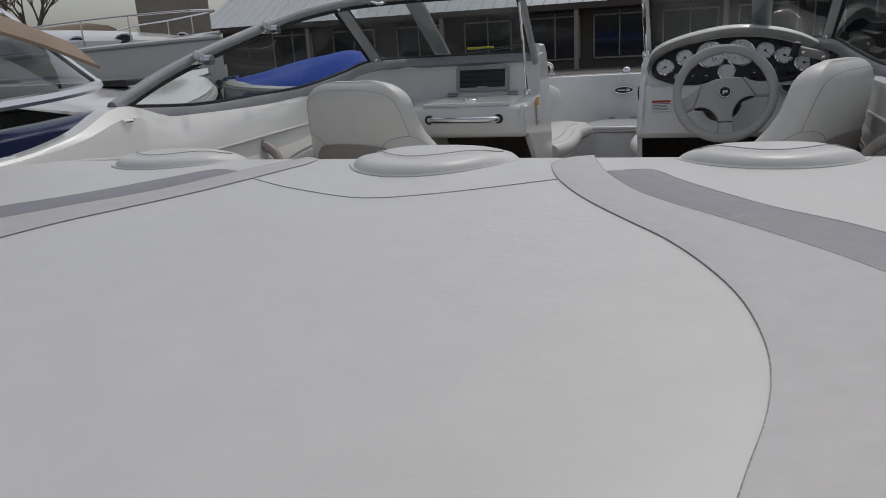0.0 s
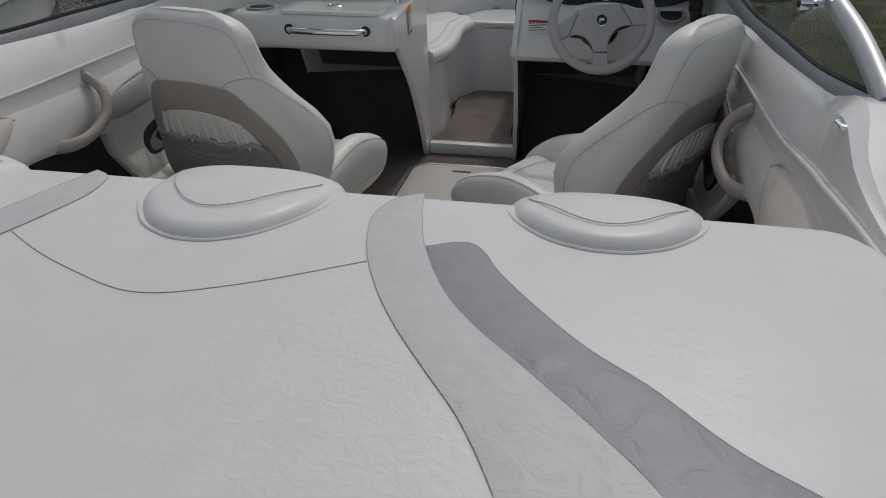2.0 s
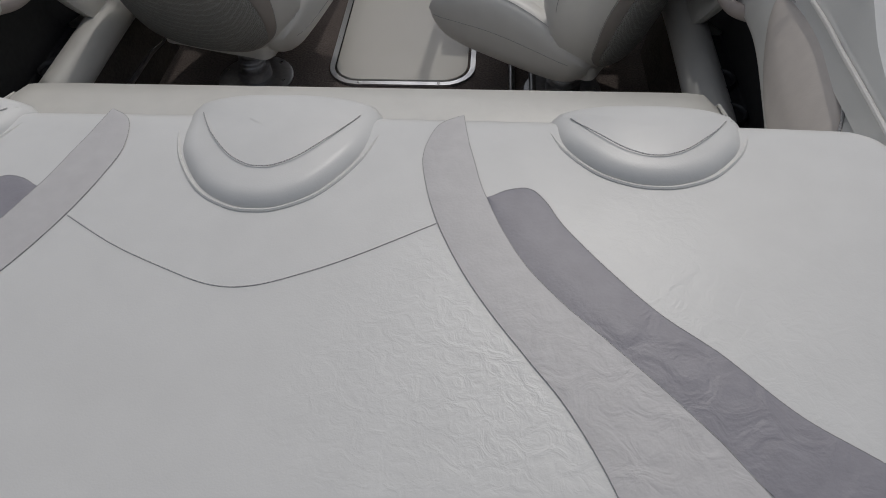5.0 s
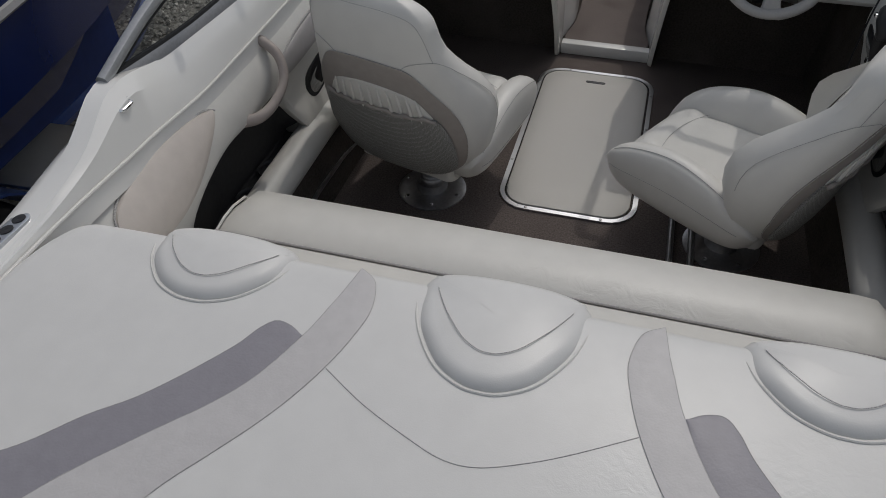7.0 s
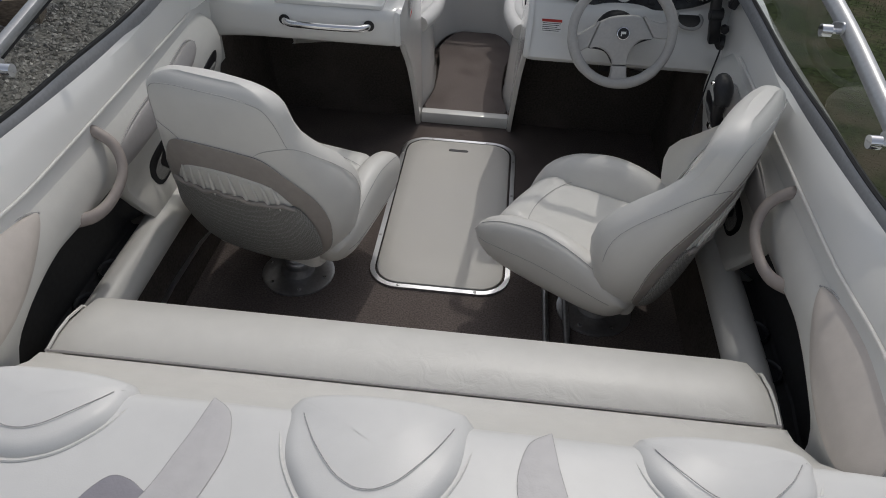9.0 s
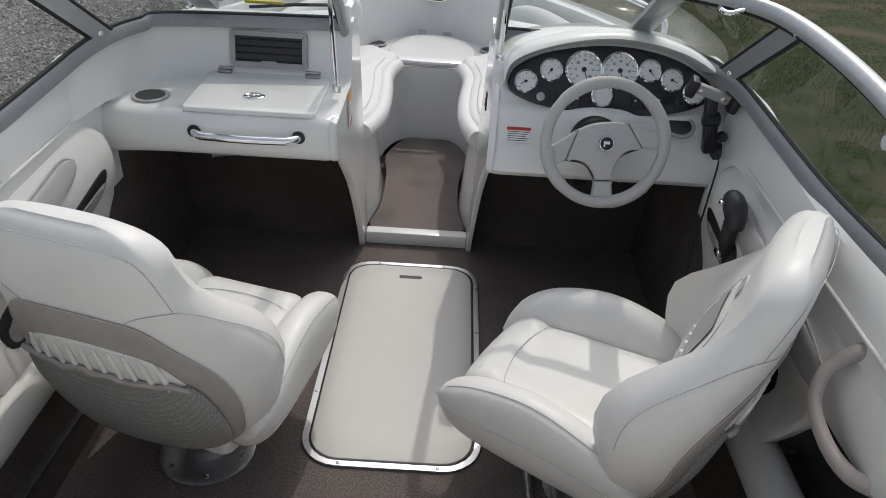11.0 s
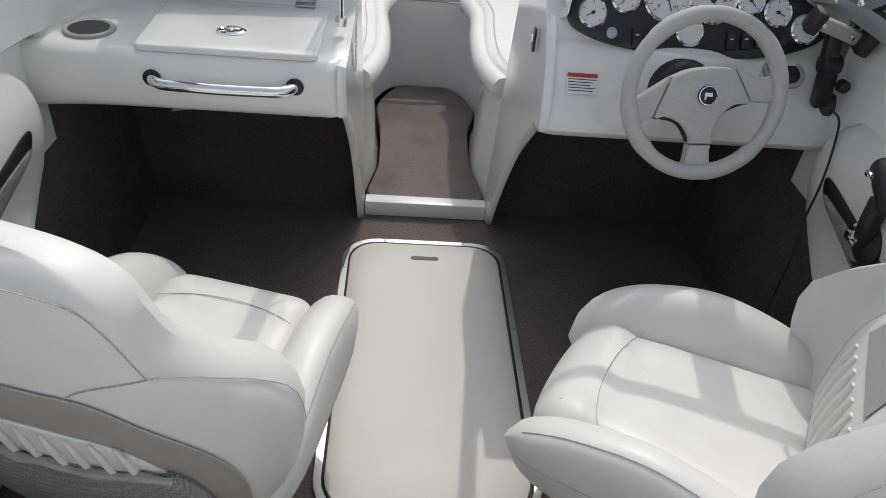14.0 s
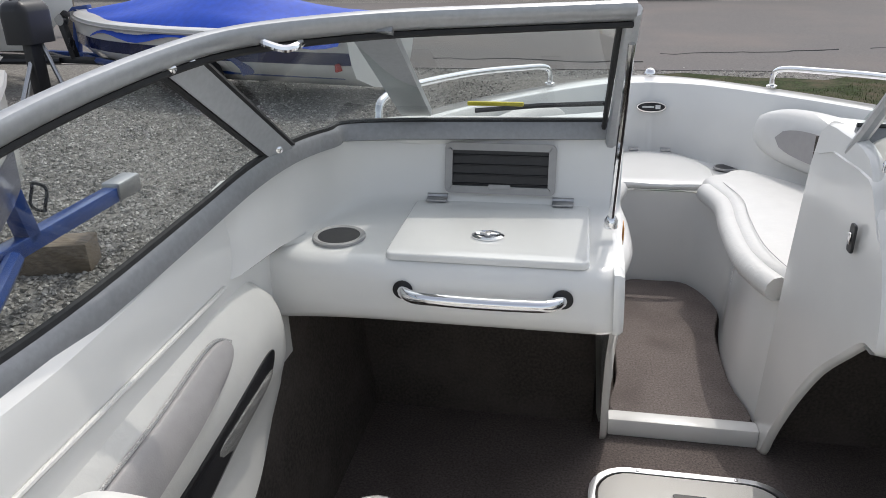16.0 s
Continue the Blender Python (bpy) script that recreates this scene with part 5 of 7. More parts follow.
    part("net_hem", tube([back_pt(-0.43 + 0.0215 * i, 0.526 + 0.004 * math.sin(i * 0.9) + 0.003 * math.sin(i * 0.37 + 1), 0.018 + 0.002 * math.sin(i * 0.7)) for i in range(41)], [0.0065 + 0.0012 * math.sin(i * 1.1) for i in range(41)], 8), TAUPE, seat, "gathered elastic hem")
    for sd in (-1, 1):
        part("seam", tube([back_pt(sd * p.x, p.y, 0.0015) for p in spline([(0.31, 0.695, 0), (0.42, 0.722, 0), (0.58, 0.738, 0), (0.78, 0.74, 0), (0.9, 0.722, 0), (0.975, 0.68, 0), (1.0, 0.60, 0), (1.0, 0.48, 0)], 5)], 0.0009, 5), STITCH, seat)
    hs = spline([(-0.78, 0.74, 0), (-0.80, 0.79, 0), (-0.77, 0.85, 0), (-0.66, 0.90, 0), (-0.35, 0.922, 0), (0, 0.925, 0), (0.35, 0.922, 0), (0.66, 0.90, 0), (0.77, 0.85, 0), (0.80, 0.79, 0), (0.78, 0.74, 0)], 6)
    part("seam", tube([back_pt(p.x, p.y, 0.0005) for p in hs], 0.0009, 5), STITCH, seat)

    def face(s, z, o):
        return inner_pt(s * 0.6, z) + Vector((-math.sin(s * 0.6), math.cos(s * 0.6), 0)) * o
    fo = [(-0.60, 0.38), (-0.66, 0.50), (-0.62, 0.63), (-0.45, 0.715), (0, 0.735), (0.45, 0.715), (0.62, 0.63), (0.66, 0.50), (0.60, 0.38), (0, 0.36)]
    P = spline([(*q, 0) for q in fo], 6, True)
    rings = [[face(p.x * k, 0.56 + (p.y - 0.56) * k, o) for p in P] for k, o in ((1, -0.006), (1, 0.002), (0.9, 0.005), (0.7, 0.006), (0.4, 0.006), (0.1, 0.006))]
    part("back_facing", grid(rings, close_v=True, cap=True), SEATVINYL, seat)
    part("facing_seam", tube([face(p.x, p.y, 0.002) for p in P], 0.0012, 5, True), STITCH, seat)
    for k in range(7):
        s_ = -0.42 + 0.14 * k
        part("facing_pleat", tube([face(s_, z, 0.007) for z in (0.385, 0.42, 0.46, 0.50, 0.54)], [0.004, 0.009, 0.010, 0.009, 0.005], 8), SEATVINYL, seat)
    part("facing_inset", grid([[face(s, z, 0.0095) for s in (-0.45, -0.2, 0, 0.2, 0.45)] for z in (0.57, 0.61, 0.65, 0.69)]), MIDGREY, seat, "grey inset")
    rings = [[face(0.16 * k * math.cos(a), 0.765 + 0.026 * k * math.sin(a), o) for a in [2 * math.pi * i / 24 for i in range(24)]] for k, o in ((1, -0.002), (1, 0.003), (0.8, 0.004), (0.3, 0.004), (0.02, 0.004))]
    part("stitched_emblem", grid(rings, close_v=True, cap=True), LIGHTGREY, seat, "embroidered grey oval")
    part("emblem_stitch", tube([face(0.15 * math.cos(a), 0.765 + 0.024 * math.sin(a), 0.0045) for a in [2 * math.pi * i / 24 for i in range(24)]], 0.0012, 5, True), STITCH, seat)
    return seat


seat_a = build_seat()
copy_thing(seat_a, pose(0.547, -0.933, 0.0, 0, 0, 60))
seat_a.matrix_world = pose(-0.4985, -0.885, 0.0, 0, 0, -15)

# loose tubes standing by the helm seat
for x, y, r in ((0.378, -1.02, 0.011), (0.447, -0.985, 0.012)):
    rod = thing("support_tube", "grey metal tube lying on the carpet beside the seat", "tube", "loose tubes")
    part("tube", tube([(x, y + 0.22, 0.012), (x + 0.003, y - 0.2, 0.012)], r, 10), STEEL, rod)

# ---- windshield ----
ws = thing("windshield", "curved wraparound boat windshield in a grey aluminium frame, centre panel open", "windshield")
TOPR = [(1.0, -1.74, 0.885), (0.995, -1.55, 0.952), (0.975, -1.36, 1.008), (0.96, -1.03, 1.082), (0.935, -0.8, 1.13), (0.89, -0.58, 1.163), (0.82, -0.46, 1.178), (0.65, -0.36, 1.188), (0.45, -0.28, 1.19), (0.245, -0.215, 1.192)]
BOTR = [(1.0, -1.72, 0.862), (0.987, -1.4, 0.838), (0.977, -1.1, 0.84), (0.963, -0.8, 0.844), (0.942, -0.5, 0.876), (0.917, -0.33, 0.906), (0.898, -0.18, 0.914), (0.86, -0.05, 0.913), (0.79, 0.045, 0.912), (0.25, 0.115, 0.91)]
for sd in (-1, 1):
    T = [Vector((sd * p.x, p.y, p.z)) for p in spline(TOPR, 6)]
    B = [Vector((sd * p.x, p.y, p.z)) for p in spline(BOTR, 6)]
    part("top_rail", tube(T, 0.021, 10, flat=0.75), FRAMEGREY, ws)
    rows = []
    for i, p in enumerate(B):
        d = (B[min(i + 1, len(B) - 1)] - B[max(i - 1, 0)]).normalized()
        out = d.cross(Vector((0, 0, 1))) * (-sd) * -1
        out = Vector((out.x, out.y, 0)).normalized() * (1 if out.x * sd > 0 or out.y > 0 else -1)
        rows.append([p + Vector((0, 0, 0.022)) - out * 0.006, p + Vector((0, 0, 0.015)) - out * 0.012, p - Vector((0, 0, 0.004)) - out * 0.016, p - Vector((0, 0, 0.014)) - out * 0.018, p - Vector((0, 0, 0.03)) + out * 0.03, p + Vector((0, 0, 0.015)) + out * 0.012, p + Vector((0, 0, 0.022)) + out * 0.006])
    part("bottom_rail", grid(rows, close_v=True, cap=True), RAILGREY, ws)
    part("bottom_seal", tube([p + Vector((0, 0, 0.024)) for p in B], 0.007, 6), RUBBER, ws, "black rubber seal")
    part("top_seal", tube([p - Vector((0, 0, 0.022)) for p in T[2:]], 0.006, 6), RUBBER, ws, "black rubber seal")
    kb, kt = 35, 30
    for bb, tt in ((B[2:kb - 1], T[2:kt - 1]), (B[kb + 2:], T[kt + 3:])):
        rows = []
        for p, q in zip(resample(bb, 30), resample(tt, 30)):
            rows.append([p.lerp(q, t) + Vector((0, 0, 0.02 * (1 - t))) for t in (0, 0.33, 0.66, 1)])
        pane = part("pane", grid(rows), GLASS, ws, "lightly tinted curved pane")
        pane.visible_shadow = False
    # corner post and end posts
    a, b = B[kb] + Vector((0, 0, 0.012)), T[kt]
    d = (B[kb + 2] - B[kb - 2] + T[kt + 2] - T[kt - 2]).normalized() * 0.036
    o = Vector((sd * 0.5, 0.5, 0)).normalized() * 0.010
    part("corner_post", grid([[p - d - o, p - d + o, p + d + o, p + d - o] for p in (a, a.lerp(b, 0.5), b)], close_v=True, cap=True), FRAMEGREY, ws)
    for f, e in ((0.93, -0.55), (0.93, 0.55), (0.06, 0.0)):
        q = a.lerp(b, f) + d * e - o * 1.15
        part("screw", moved(lathe([(0.007, 0), (0.007, 0.003), (0.003, 0.0045)], 10), Matrix.Translation(q) @ pose(0, 0, 0, 90, 0, 0) @ pose(0, 0, 0, 0, -sd * 45, 0)), CHROME, ws)
    part("corner_seal", join(tube([a - d * 1.2, b - d * 1.2], 0.006, 6), tube([a + d * 1.2, b + d * 1.2], 0.006, 6)), RUBBER, ws)
    part("end_post", tube([B[-1] + Vector((0, 0, -0.03)), T[-1]], 0.017, 8, flat=0.8), FRAMEGREY, ws)
    part("end_seal", tube([B[-1] + Vector((sd * 0.02, 0, 0)), T[-1] + Vector((sd * 0.02, 0, 0))], 0.006, 6), RUBBER, ws)
    m0, m1 = Vector((sd * 0.66, -0.365, 1.18)), Vector((sd * 0.70, 0.13, 0.94))
    sx = Vector((sd * 0.036, 0, 0))
    up = Vector((0, 0.006, 0.006))
    part("brace", grid([[p - sx - up, p - sx + up, p + sx + up, p + sx - up] for p in (m0, m1)], close_v=True, cap=True), FRAMEGREY, ws, "flat grey brace")
    rod = [Vector((sd * 0.245, -0.225, 1.14)), Vector((sd * 0.25, -0.09, 0.77 if sd < 0 else 0.905))]
    part("support_rod", tube([rod[0], rod[0].lerp(rod[1], 0.5), rod[1]], 0.0065, 8), CHROME, ws, "chrome support rod")
    part("rod_foot", moved(lathe([(0.014, -0.012), (0.014, 0.004), (0.009, 0.012)], 12), Matrix.Translation(rod[1])), CHROME, ws)
    for y in (-1.39, -1.03):
        p = min(T, key=lambda q: abs(q.y - y))
        part("knob_plate", moved(pad(rounded_rect(-0.035, 0.035, -0.014, 0.014, 0.012), 0, 0.005, 0.002, 2), Matrix.Translation(p + Vector((-sd * 0.022, 0, 0))) @ pose(0, 0, 0, 90, 0, -sd * 90) @ pose(0, 0, 0, 0, 0, sd * 20)), ALU, ws, "bright fixing plate")
        part("canvas_knob", moved(join(tube([(0, 0, 0), (-sd * 0.045, 0, 0.0)], 0.007, 8), tube([(-sd * 0.038, 0, 0), (-sd * 0.062, 0, 0)], 0.015, 12), box(-0.012, 0.012, -0.03, 0.02, -0.012, 0.012, 0.004)), Matrix.Translation(p + Vector((0, 0, -0.008)))), CHROME, ws, "chrome canvas knob")
    p = Vector((sd * 0.80, -0.455, 1.165))
    part("hook", tube(spline([p + Vector((0, 0, 0)), p + Vector((-sd * 0.01, -0.028, 0.004)), p + Vector((-sd * 0.04, -0.03, -0.004)), p + Vector((-sd * 0.055, -0.02, -0.002)), p + Vector((-sd * 0.055, 0.005, 0))], 4), 0.006, 8), CHROME, ws, "chrome hook")

# tie-down eyes on the coaming
for sd in (-1, 1):
    eye = thing("tie_down_eye", "small chrome tie-down eye on the side deck", "fitting", "tie-down eyes")
    p = Vector((sd * 0.938, -1.775, 0.856))
    part("bar", tube(spline([p + Vector((sd * 0.02, -0.022, 0)), p + Vector((-sd * 0.012, -0.020, 0)), p + Vector((-sd * 0.016, 0.0, 0)), p + Vector((-sd * 0.012, 0.020, 0)), p + Vector((sd * 0.02, 0.022, 0))], 4), 0.0045, 8), CHROME, eye)
    for dy in (-0.022, 0.022):
        part("foot", moved(tube([(sd * 0.02, 0, 0), (-sd * 0.002, 0, 0)], 0.009, 10), Matrix.Translation(p + Vector((0, dy, 0)))), CHROME, eye)
    # strip with six round openings in the gunwale
    rack = thing("gunwale_rod_strip", "chrome-edged strip with six round black openings on the gunwale", "fitting", "gunwale strips")
    rm = pose(sd * 0.945, -2.215, 0.816, 0, sd * 8, sd * 3)
    part("plate", moved(pad(rounded_rect(-0.0215, 0.0215, -0.103, 0.103, 0.021), -0.01, 0.006, 0.002, 2), rm), ALU, rack)
    for k in range(6):
        part("opening", moved(lathe([(0.0135, 0.0), (0.0135, 0.0075), (0.0095, 0.008), (0.0, 0.0065)], 16), rm @ Matrix.Translation((0, -0.0825 + 0.033 * k, 0))), BLACK, rack, "round black opening")
# bow rails
for sd in (-1, 1):
    rail = thing("bow_rail", "low stainless bow rail", "rail", "bow rails")
    pts = [(sd * 0.93, 0.62, 0.815), (sd * 0.925, 0.66, 0.865), (sd * 0.88, 0.85, 0.875), (sd * 0.74, 1.25, 0.855), (sd * 0.58, 1.52, 0.835), (sd * 0.47, 1.68, 0.815), (sd * 0.455, 1.70, 0.755)]
    part("tube", tube(spline(pts, 6), 0.0125, 10), CHROME, rail)
    for q in ((sd * 0.93, 0.62, 0.80), (sd * 0.455, 1.70, 0.742)):
        part("foot", moved(lathe([(0.022, 0), (0.022, 0.006), (0.013, 0.01)], 14), Matrix.Translation(q)), CHROME, rail)
light = thing("bow_light", "small chrome bow navigation light", "light")
part("dome", moved(lathe([(0.026, 0), (0.026, 0.012), (0.018, 0.028), (0.006, 0.034)], 16), Matrix.Translation((0.0, 2.10, 0.722))), CHROME, light)

# ---- helm fittings ----
lever = thing("throttle_lever", "black throttle lever on the starboard side panel", "throttle")
tb = Vector((0.90, -0.60, 0.555))
part("mount", moved(lathe([(0.05, 0.0), (0.048, 0.02), (0.03, 0.028)], 20), Matrix.Translation(tb) @ pose(0, 0, 0, 0, -90, 0)), BLACK, lever, "round black mount")
part("arm", tube(spline([tb + Vector((-0.025, 0, 0)), tb + Vector((-0.04, -0.01, 0.05)), tb + Vector((-0.045, -0.015, 0.11))], 5), 0.014, 10, flat=1.5), BLACK, lever)
part("grip", tube(spline([tb + Vector((-0.045, 0.035, 0.165)), tb + Vector((-0.046, 0.0, 0.16)), tb + Vector((-0.046, -0.03, 0.14)), tb + Vector((-0.046, -0.05, 0.105))], 5), [0.014, 0.02, 0.024, 0.026, 0.028, 0.029, 0.030, 0.031, 0.031, 0.03, 0.029, 0.028, 0.026, 0.024, 0.022, 0.018][:16], 12), BLACK, lever, "black moulded grip")
part("trim_button", moved(box(-0.012, 0.012, -0.01, 0.01, -0.006, 0.006, 0.003), Matrix.Translation(tb + Vector((-0.068, 0.01, 0.155)))), CHROME, lever)
part("linkage", join(tube([tb + Vector((-0.02, 0.01, -0.02)), tb + Vector((-0.04, 0.02, 0.03))], 0.008, 8), moved(box(-0.015, 0.015, -0.02, 0.02, -0.01, 0.01, 0.004), Matrix.Translation(tb + Vector((-0.035, 0.015, 0.0))))), CHROME, lever)

cradle = thing("phone_cradle", "black clamp-arm device holder on the helm", "device holder")
c0 = Vector((0.91, -0.21, 0.70))
part("suction_foot", moved(lathe([(0.03, 0), (0.028, 0.012), (0.015, 0.02)], 18), Matrix.Translation(c0 + Vector((0.015, 0.0, -0.01))) @ pose(0, 0, 0, 40, -60, 0)), BLACK, cradle)
part("lower_arm", moved(box(-0.02, 0.02, -0.016, 0.016, 0, 0.10, 0.008), Matrix.Translation(c0 + Vector((-0.015, -0.02, -0.005))) @ pose(0, 0, 0, 8, -12, 0)), BLACK, cradle)
part("joint", moved(lathe([(0.02, -0.022), (0.024, -0.018), (0.024, 0.018), (0.02, 0.022)], 16), Matrix.Translation(c0 + Vector((-0.035, -0.03, 0.10))) @ pose(0, 0, 0, 0, 90, 0)), BLACK, cradle)
part("upper_arm", moved(box(-0.018, 0.018, -0.014, 0.014, 0, 0.075, 0.007), Matrix.Translation(c0 + Vector((-0.04, -0.03, 0.10))) @ pose(0, 0, 0, -6, -6, 0)), BLACK, cradle)
part("tension_knob", moved(lathe([(0.014, 0), (0.016, 0.01), (0.014, 0.022)], 8), Matrix.Translation(c0 + Vector((0.0, -0.045, 0.06))) @ pose(0, 0, 0, 90, 0, 0)), BLACK, cradle)
cm = Matrix.Translation(c0 + Vector((-0.055, -0.035, 0.182))) @ pose(0, 0, 0, 10, 16, -6)
part("plate", moved(box(-0.058, 0.058, -0.012, 0.012, -0.016, 0.016, 0.007), cm), GREYPLASTIC, cradle, "dark grey clamp plate")
for sx in (-1, 1):
    part("jaw", moved(join(box(sx * 0.064 - 0.011, sx * 0.064 + 0.011, -0.034, 0.012, -0.024, 0.03, 0.007), box(sx * 0.066 - 0.013, sx * 0.066 + 0.013, -0.045, -0.028, -0.02, 0.034, 0.006)), cm), BLACK, cradle, "black clamp jaw")
    part("bolt", moved(lathe([(0.006, 0), (0.006, 0.003), (0.002, 0.004)], 8), cm @ pose(sx * 0.035, -0.012, 0, 90)), CHROME, cradle)
cable = thing("charging_cable", "thin black cable hanging from the device holder to the floor", "cable")
part("cord", tube(spline([c0 + Vector((0.01, -0.03, -0.01)), (0.895, -0.33, 0.70), (0.865, -0.40, 0.63), (0.855, -0.42, 0.56), (0.85, -0.425, 0.497), (0.845, -0.445, 0.40), (0.84, -0.45, 0.24), (0.81, -0.50, 0.09), (0.74, -0.60, 0.012), (0.62, -0.68, 0.006), (0.58, -0.74, 0.006)], 6), 0.003, 6), BLACK, cable)
lockp = thing("console_latch", "black recessed latch on the helm's inner wall", "latch")
part("plate", moved(pad(rounded_rect(-0.014, 0.014, -0.03, 0.03, 0.008), 0, 0.005, 0.002, 2), pose(0.2245, -0.055, 0.745, 90, 0, -90)), BLACK, lockp)
part("tab", moved(box(-0.006, 0.006, -0.012, 0.012, 0.005, 0.009, 0.002), pose(0.2245, -0.055, 0.745, 90, 0, -90)), CHROME, lockp)
pedal = thing("under_dash_box", "black junction box under the dashboard", "box")
part("body", box(0.53, 0.57, -0.12, -0.06, 0.50, 0.585, 0.004), BLACK, pedal)

# wipers on the windshield's foot
wiper = thing("wiper", "black wiper arm with a yellow tag resting on the windshield foot", "wiper")
part("arm", tube([(-0.27, 0.15, 0.965), (-0.42, 0.145, 0.958), (-0.56, 0.115, 0.95)], 0.006, 6), BLACK, wiper)
part("blade", box(-0.58, -0.45, 0.128, 0.138, 0.958, 0.968, 0.003), YELLOW, wiper, "yellow tag")

# ---- ground and surroundings ----
GZ = -0.62
GRAVEL = mat("grey_gravel", (0.20, 0.19, 0.175), 0.9, grain=38, vary=0.6, bump=1.0, bump_scale=60, spec=0.2, stain=0.5, stain_scale=0.6, stain_col=(0.11, 0.105, 0.095))
ASPHALT = mat("worn_asphalt", (0.155, 0.145, 0.14), 0.9, grain=30, vary=0.2, bump=0.4, bump_scale=60, spec=0.2, stain=0.5, stain_scale=0.35, stain_col=(0.22, 0.185, 0.165))
GRASS = mat("lawn", (0.036, 0.048, 0.018), 0.9, grain=22, vary=0.6, bump=1.0, bump_scale=40, spec=0.1, stain=0.95, stain_scale=2.2, stain_col=(0.10, 0.08, 0.055))
BLADE = mat("grass_blades", (0.038, 0.062, 0.018), 0.8, grain=3, vary=0.5, island=0.45, spec=0.15, stain=0.4, stain_scale=1.3, stain_col=(0.17, 0.15, 0.06))
STONE = mat("crushed_stone", (0.31, 0.295, 0.275), 0.9, grain=9, vary=0.3, bump=0.4, bump_scale=40, spec=0.2, island=0.6)
CONCRETE = mat("concrete", (0.36, 0.34, 0.31), 0.9, grain=25, vary=0.15, bump=0.3, bump_scale=50)
NAVY = mat("navy_gelcoat", (0.007, 0.016, 0.08), 0.18, grain=8, vary=0.08, coat=0.5)
BLUESTEEL = mat("blue_painted_steel", (0.012, 0.05, 0.22), 0.3, grain=20, vary=0.15, coat=0.3, stain=0.2, stain_scale=8)
TARP = mat("blue_tarp", (0.01, 0.07, 0.50), 0.55, grain=10, vary=0.12, bump=0.6, bump_scale=9)
NAVYVINYL = mat("navy_vinyl", (0.012, 0.03, 0.13), 0.4, grain=30, vary=0.1, bump=0.1)
CANVAS = mat("tan_canvas", (0.30, 0.23, 0.17), 0.9, grain=160, vary=0.12, bump=0.3, bump_scale=200, stain=0.3, stain_scale=3)
CLEAR = glass_material("clear_vinyl_window", (0.55, 0.57, 0.58), 0.05)
METALROOF = mat("white_metal_roof", (0.62, 0.64, 0.66), 0.45, grain=4, vary=0.05, stain=0.2, stain_scale=0.4)
DARKWALL = mat("brown_siding", (0.10, 0.085, 0.07), 0.8, grain=8, vary=0.25, stretch=(1, 1, 6))
BEIGE = mat("beige_board", (0.34, 0.30, 0.25), 0.8, grain=5, vary=0.08)
DARKGLASS = mat("dark_window_glass", (0.02, 0.025, 0.03), 0.05, grain=3, vary=0.3)
WOOD = mat("weathered_timber", (0.20, 0.16, 0.12), 0.9, grain=12, vary=0.4, bump=0.6, bump_scale=30, stretch=(1, 6, 6))
BARK = mat("grey_bark", (0.13, 0.11, 0.09), 0.9, grain=20, vary=0.3)
FARWOOD = mat("far_bare_woods", (0.075, 0.07, 0.06), 0.95, grain=0.6, vary=0.4)

ground = solo("ground", grid([[(x, y, GZ) for x in (-400, -60, -12, 0, 12, 60, 400)] for y in (-400, -60, -12, 0, 12, 60, 400)]), GRAVEL, "grey crushed-stone yard", "ground", "structure")
road = solo("road", slab([[(x, y, GZ + 0.012) for x in (-70, -20, 0, 20, 70)] for y in (11.1, 14, 18, 27.5)], (0, 0, -0.05)), ASPHALT, "pale worn asphalt road", "road", "structure")


def edge(x):
    return 10.45 + 0.2 * math.sin(x * 1.7) + 0.12 * math.sin(x * 5.1)


rows = []
for i in range(60):
    x = 0.9 + i * 0.5
    near = 5.2 - 1.6 * min(1, max(0, (x - 0.9) / 1.2)) - 60 * min(1, max(0, (x - 1.9) / 0.6))
    rows.append([(x + 0.15 * math.sin(j * 2.3), near + (edge(x) - near) * j / 10, GZ + 0.03 + 0.012 * math.sin(x * 2.2 + j)) for j in range(11)])
lawn = solo("lawn", grid(rows), GRASS, "patchy spring grass beside the yard", "lawn", "structure")
rr_ = random.Random(12)
for k in range(5):
    x, y = -3 + 4.2 * k + rr_.uniform(-1, 1), 12.2 + 0.9 * k % 3
    pts = []
    for j in range(14):
        pts.append((x, y, GZ + 0.0135))
        x += rr_.uniform(0.15, 0.4)
        y += rr_.uniform(-0.14, 0.22)
    part("crack", tube(pts, [0.012 + 0.012 * rr_.random() for _ in pts], 5, flat=0.2), BLACK, road)
verge = solo("far_lawn", slab([[(x, y, GZ + 0.01) for x in (2, 20, 80)] for y in (29.5, 36)], (0, 0, -0.05)), GRASS, "mown grass strip beyond the road", "lawn", "structure")
kerb = solo("kerb", box(2, 80, 29.0, 29.5, GZ - 0.1, GZ + 0.35, 0.03), DARKWALL, "dark timber kerb along the far verge", "kerb", "structure")
walkway = solo("concrete_strip", slab([[(1.75, y, GZ + 0.055), (2.15, y, GZ + 0.055)] for y in (-6, 0, 6)], (0, 0, -0.06)), CONCRETE, "narrow concrete strip in the grass", "path", "structure")

rng = random.Random(7)


def scatter(name, n, where, shape, m, label):
    vs, fs = [], []
    for _ in range(n):
        x, y = where()
        p, q = shape(x, y)
        b = len(vs)
        vs += p
        fs += [tuple(b + k for k in f) for f in q]
    me = bpy.data.meshes.new(name)
    me.from_pydata(vs, [], fs)
    me.materials.append(m)
    return tagged(new(name, me), label, name.replace("_", " "), kind="stuff")


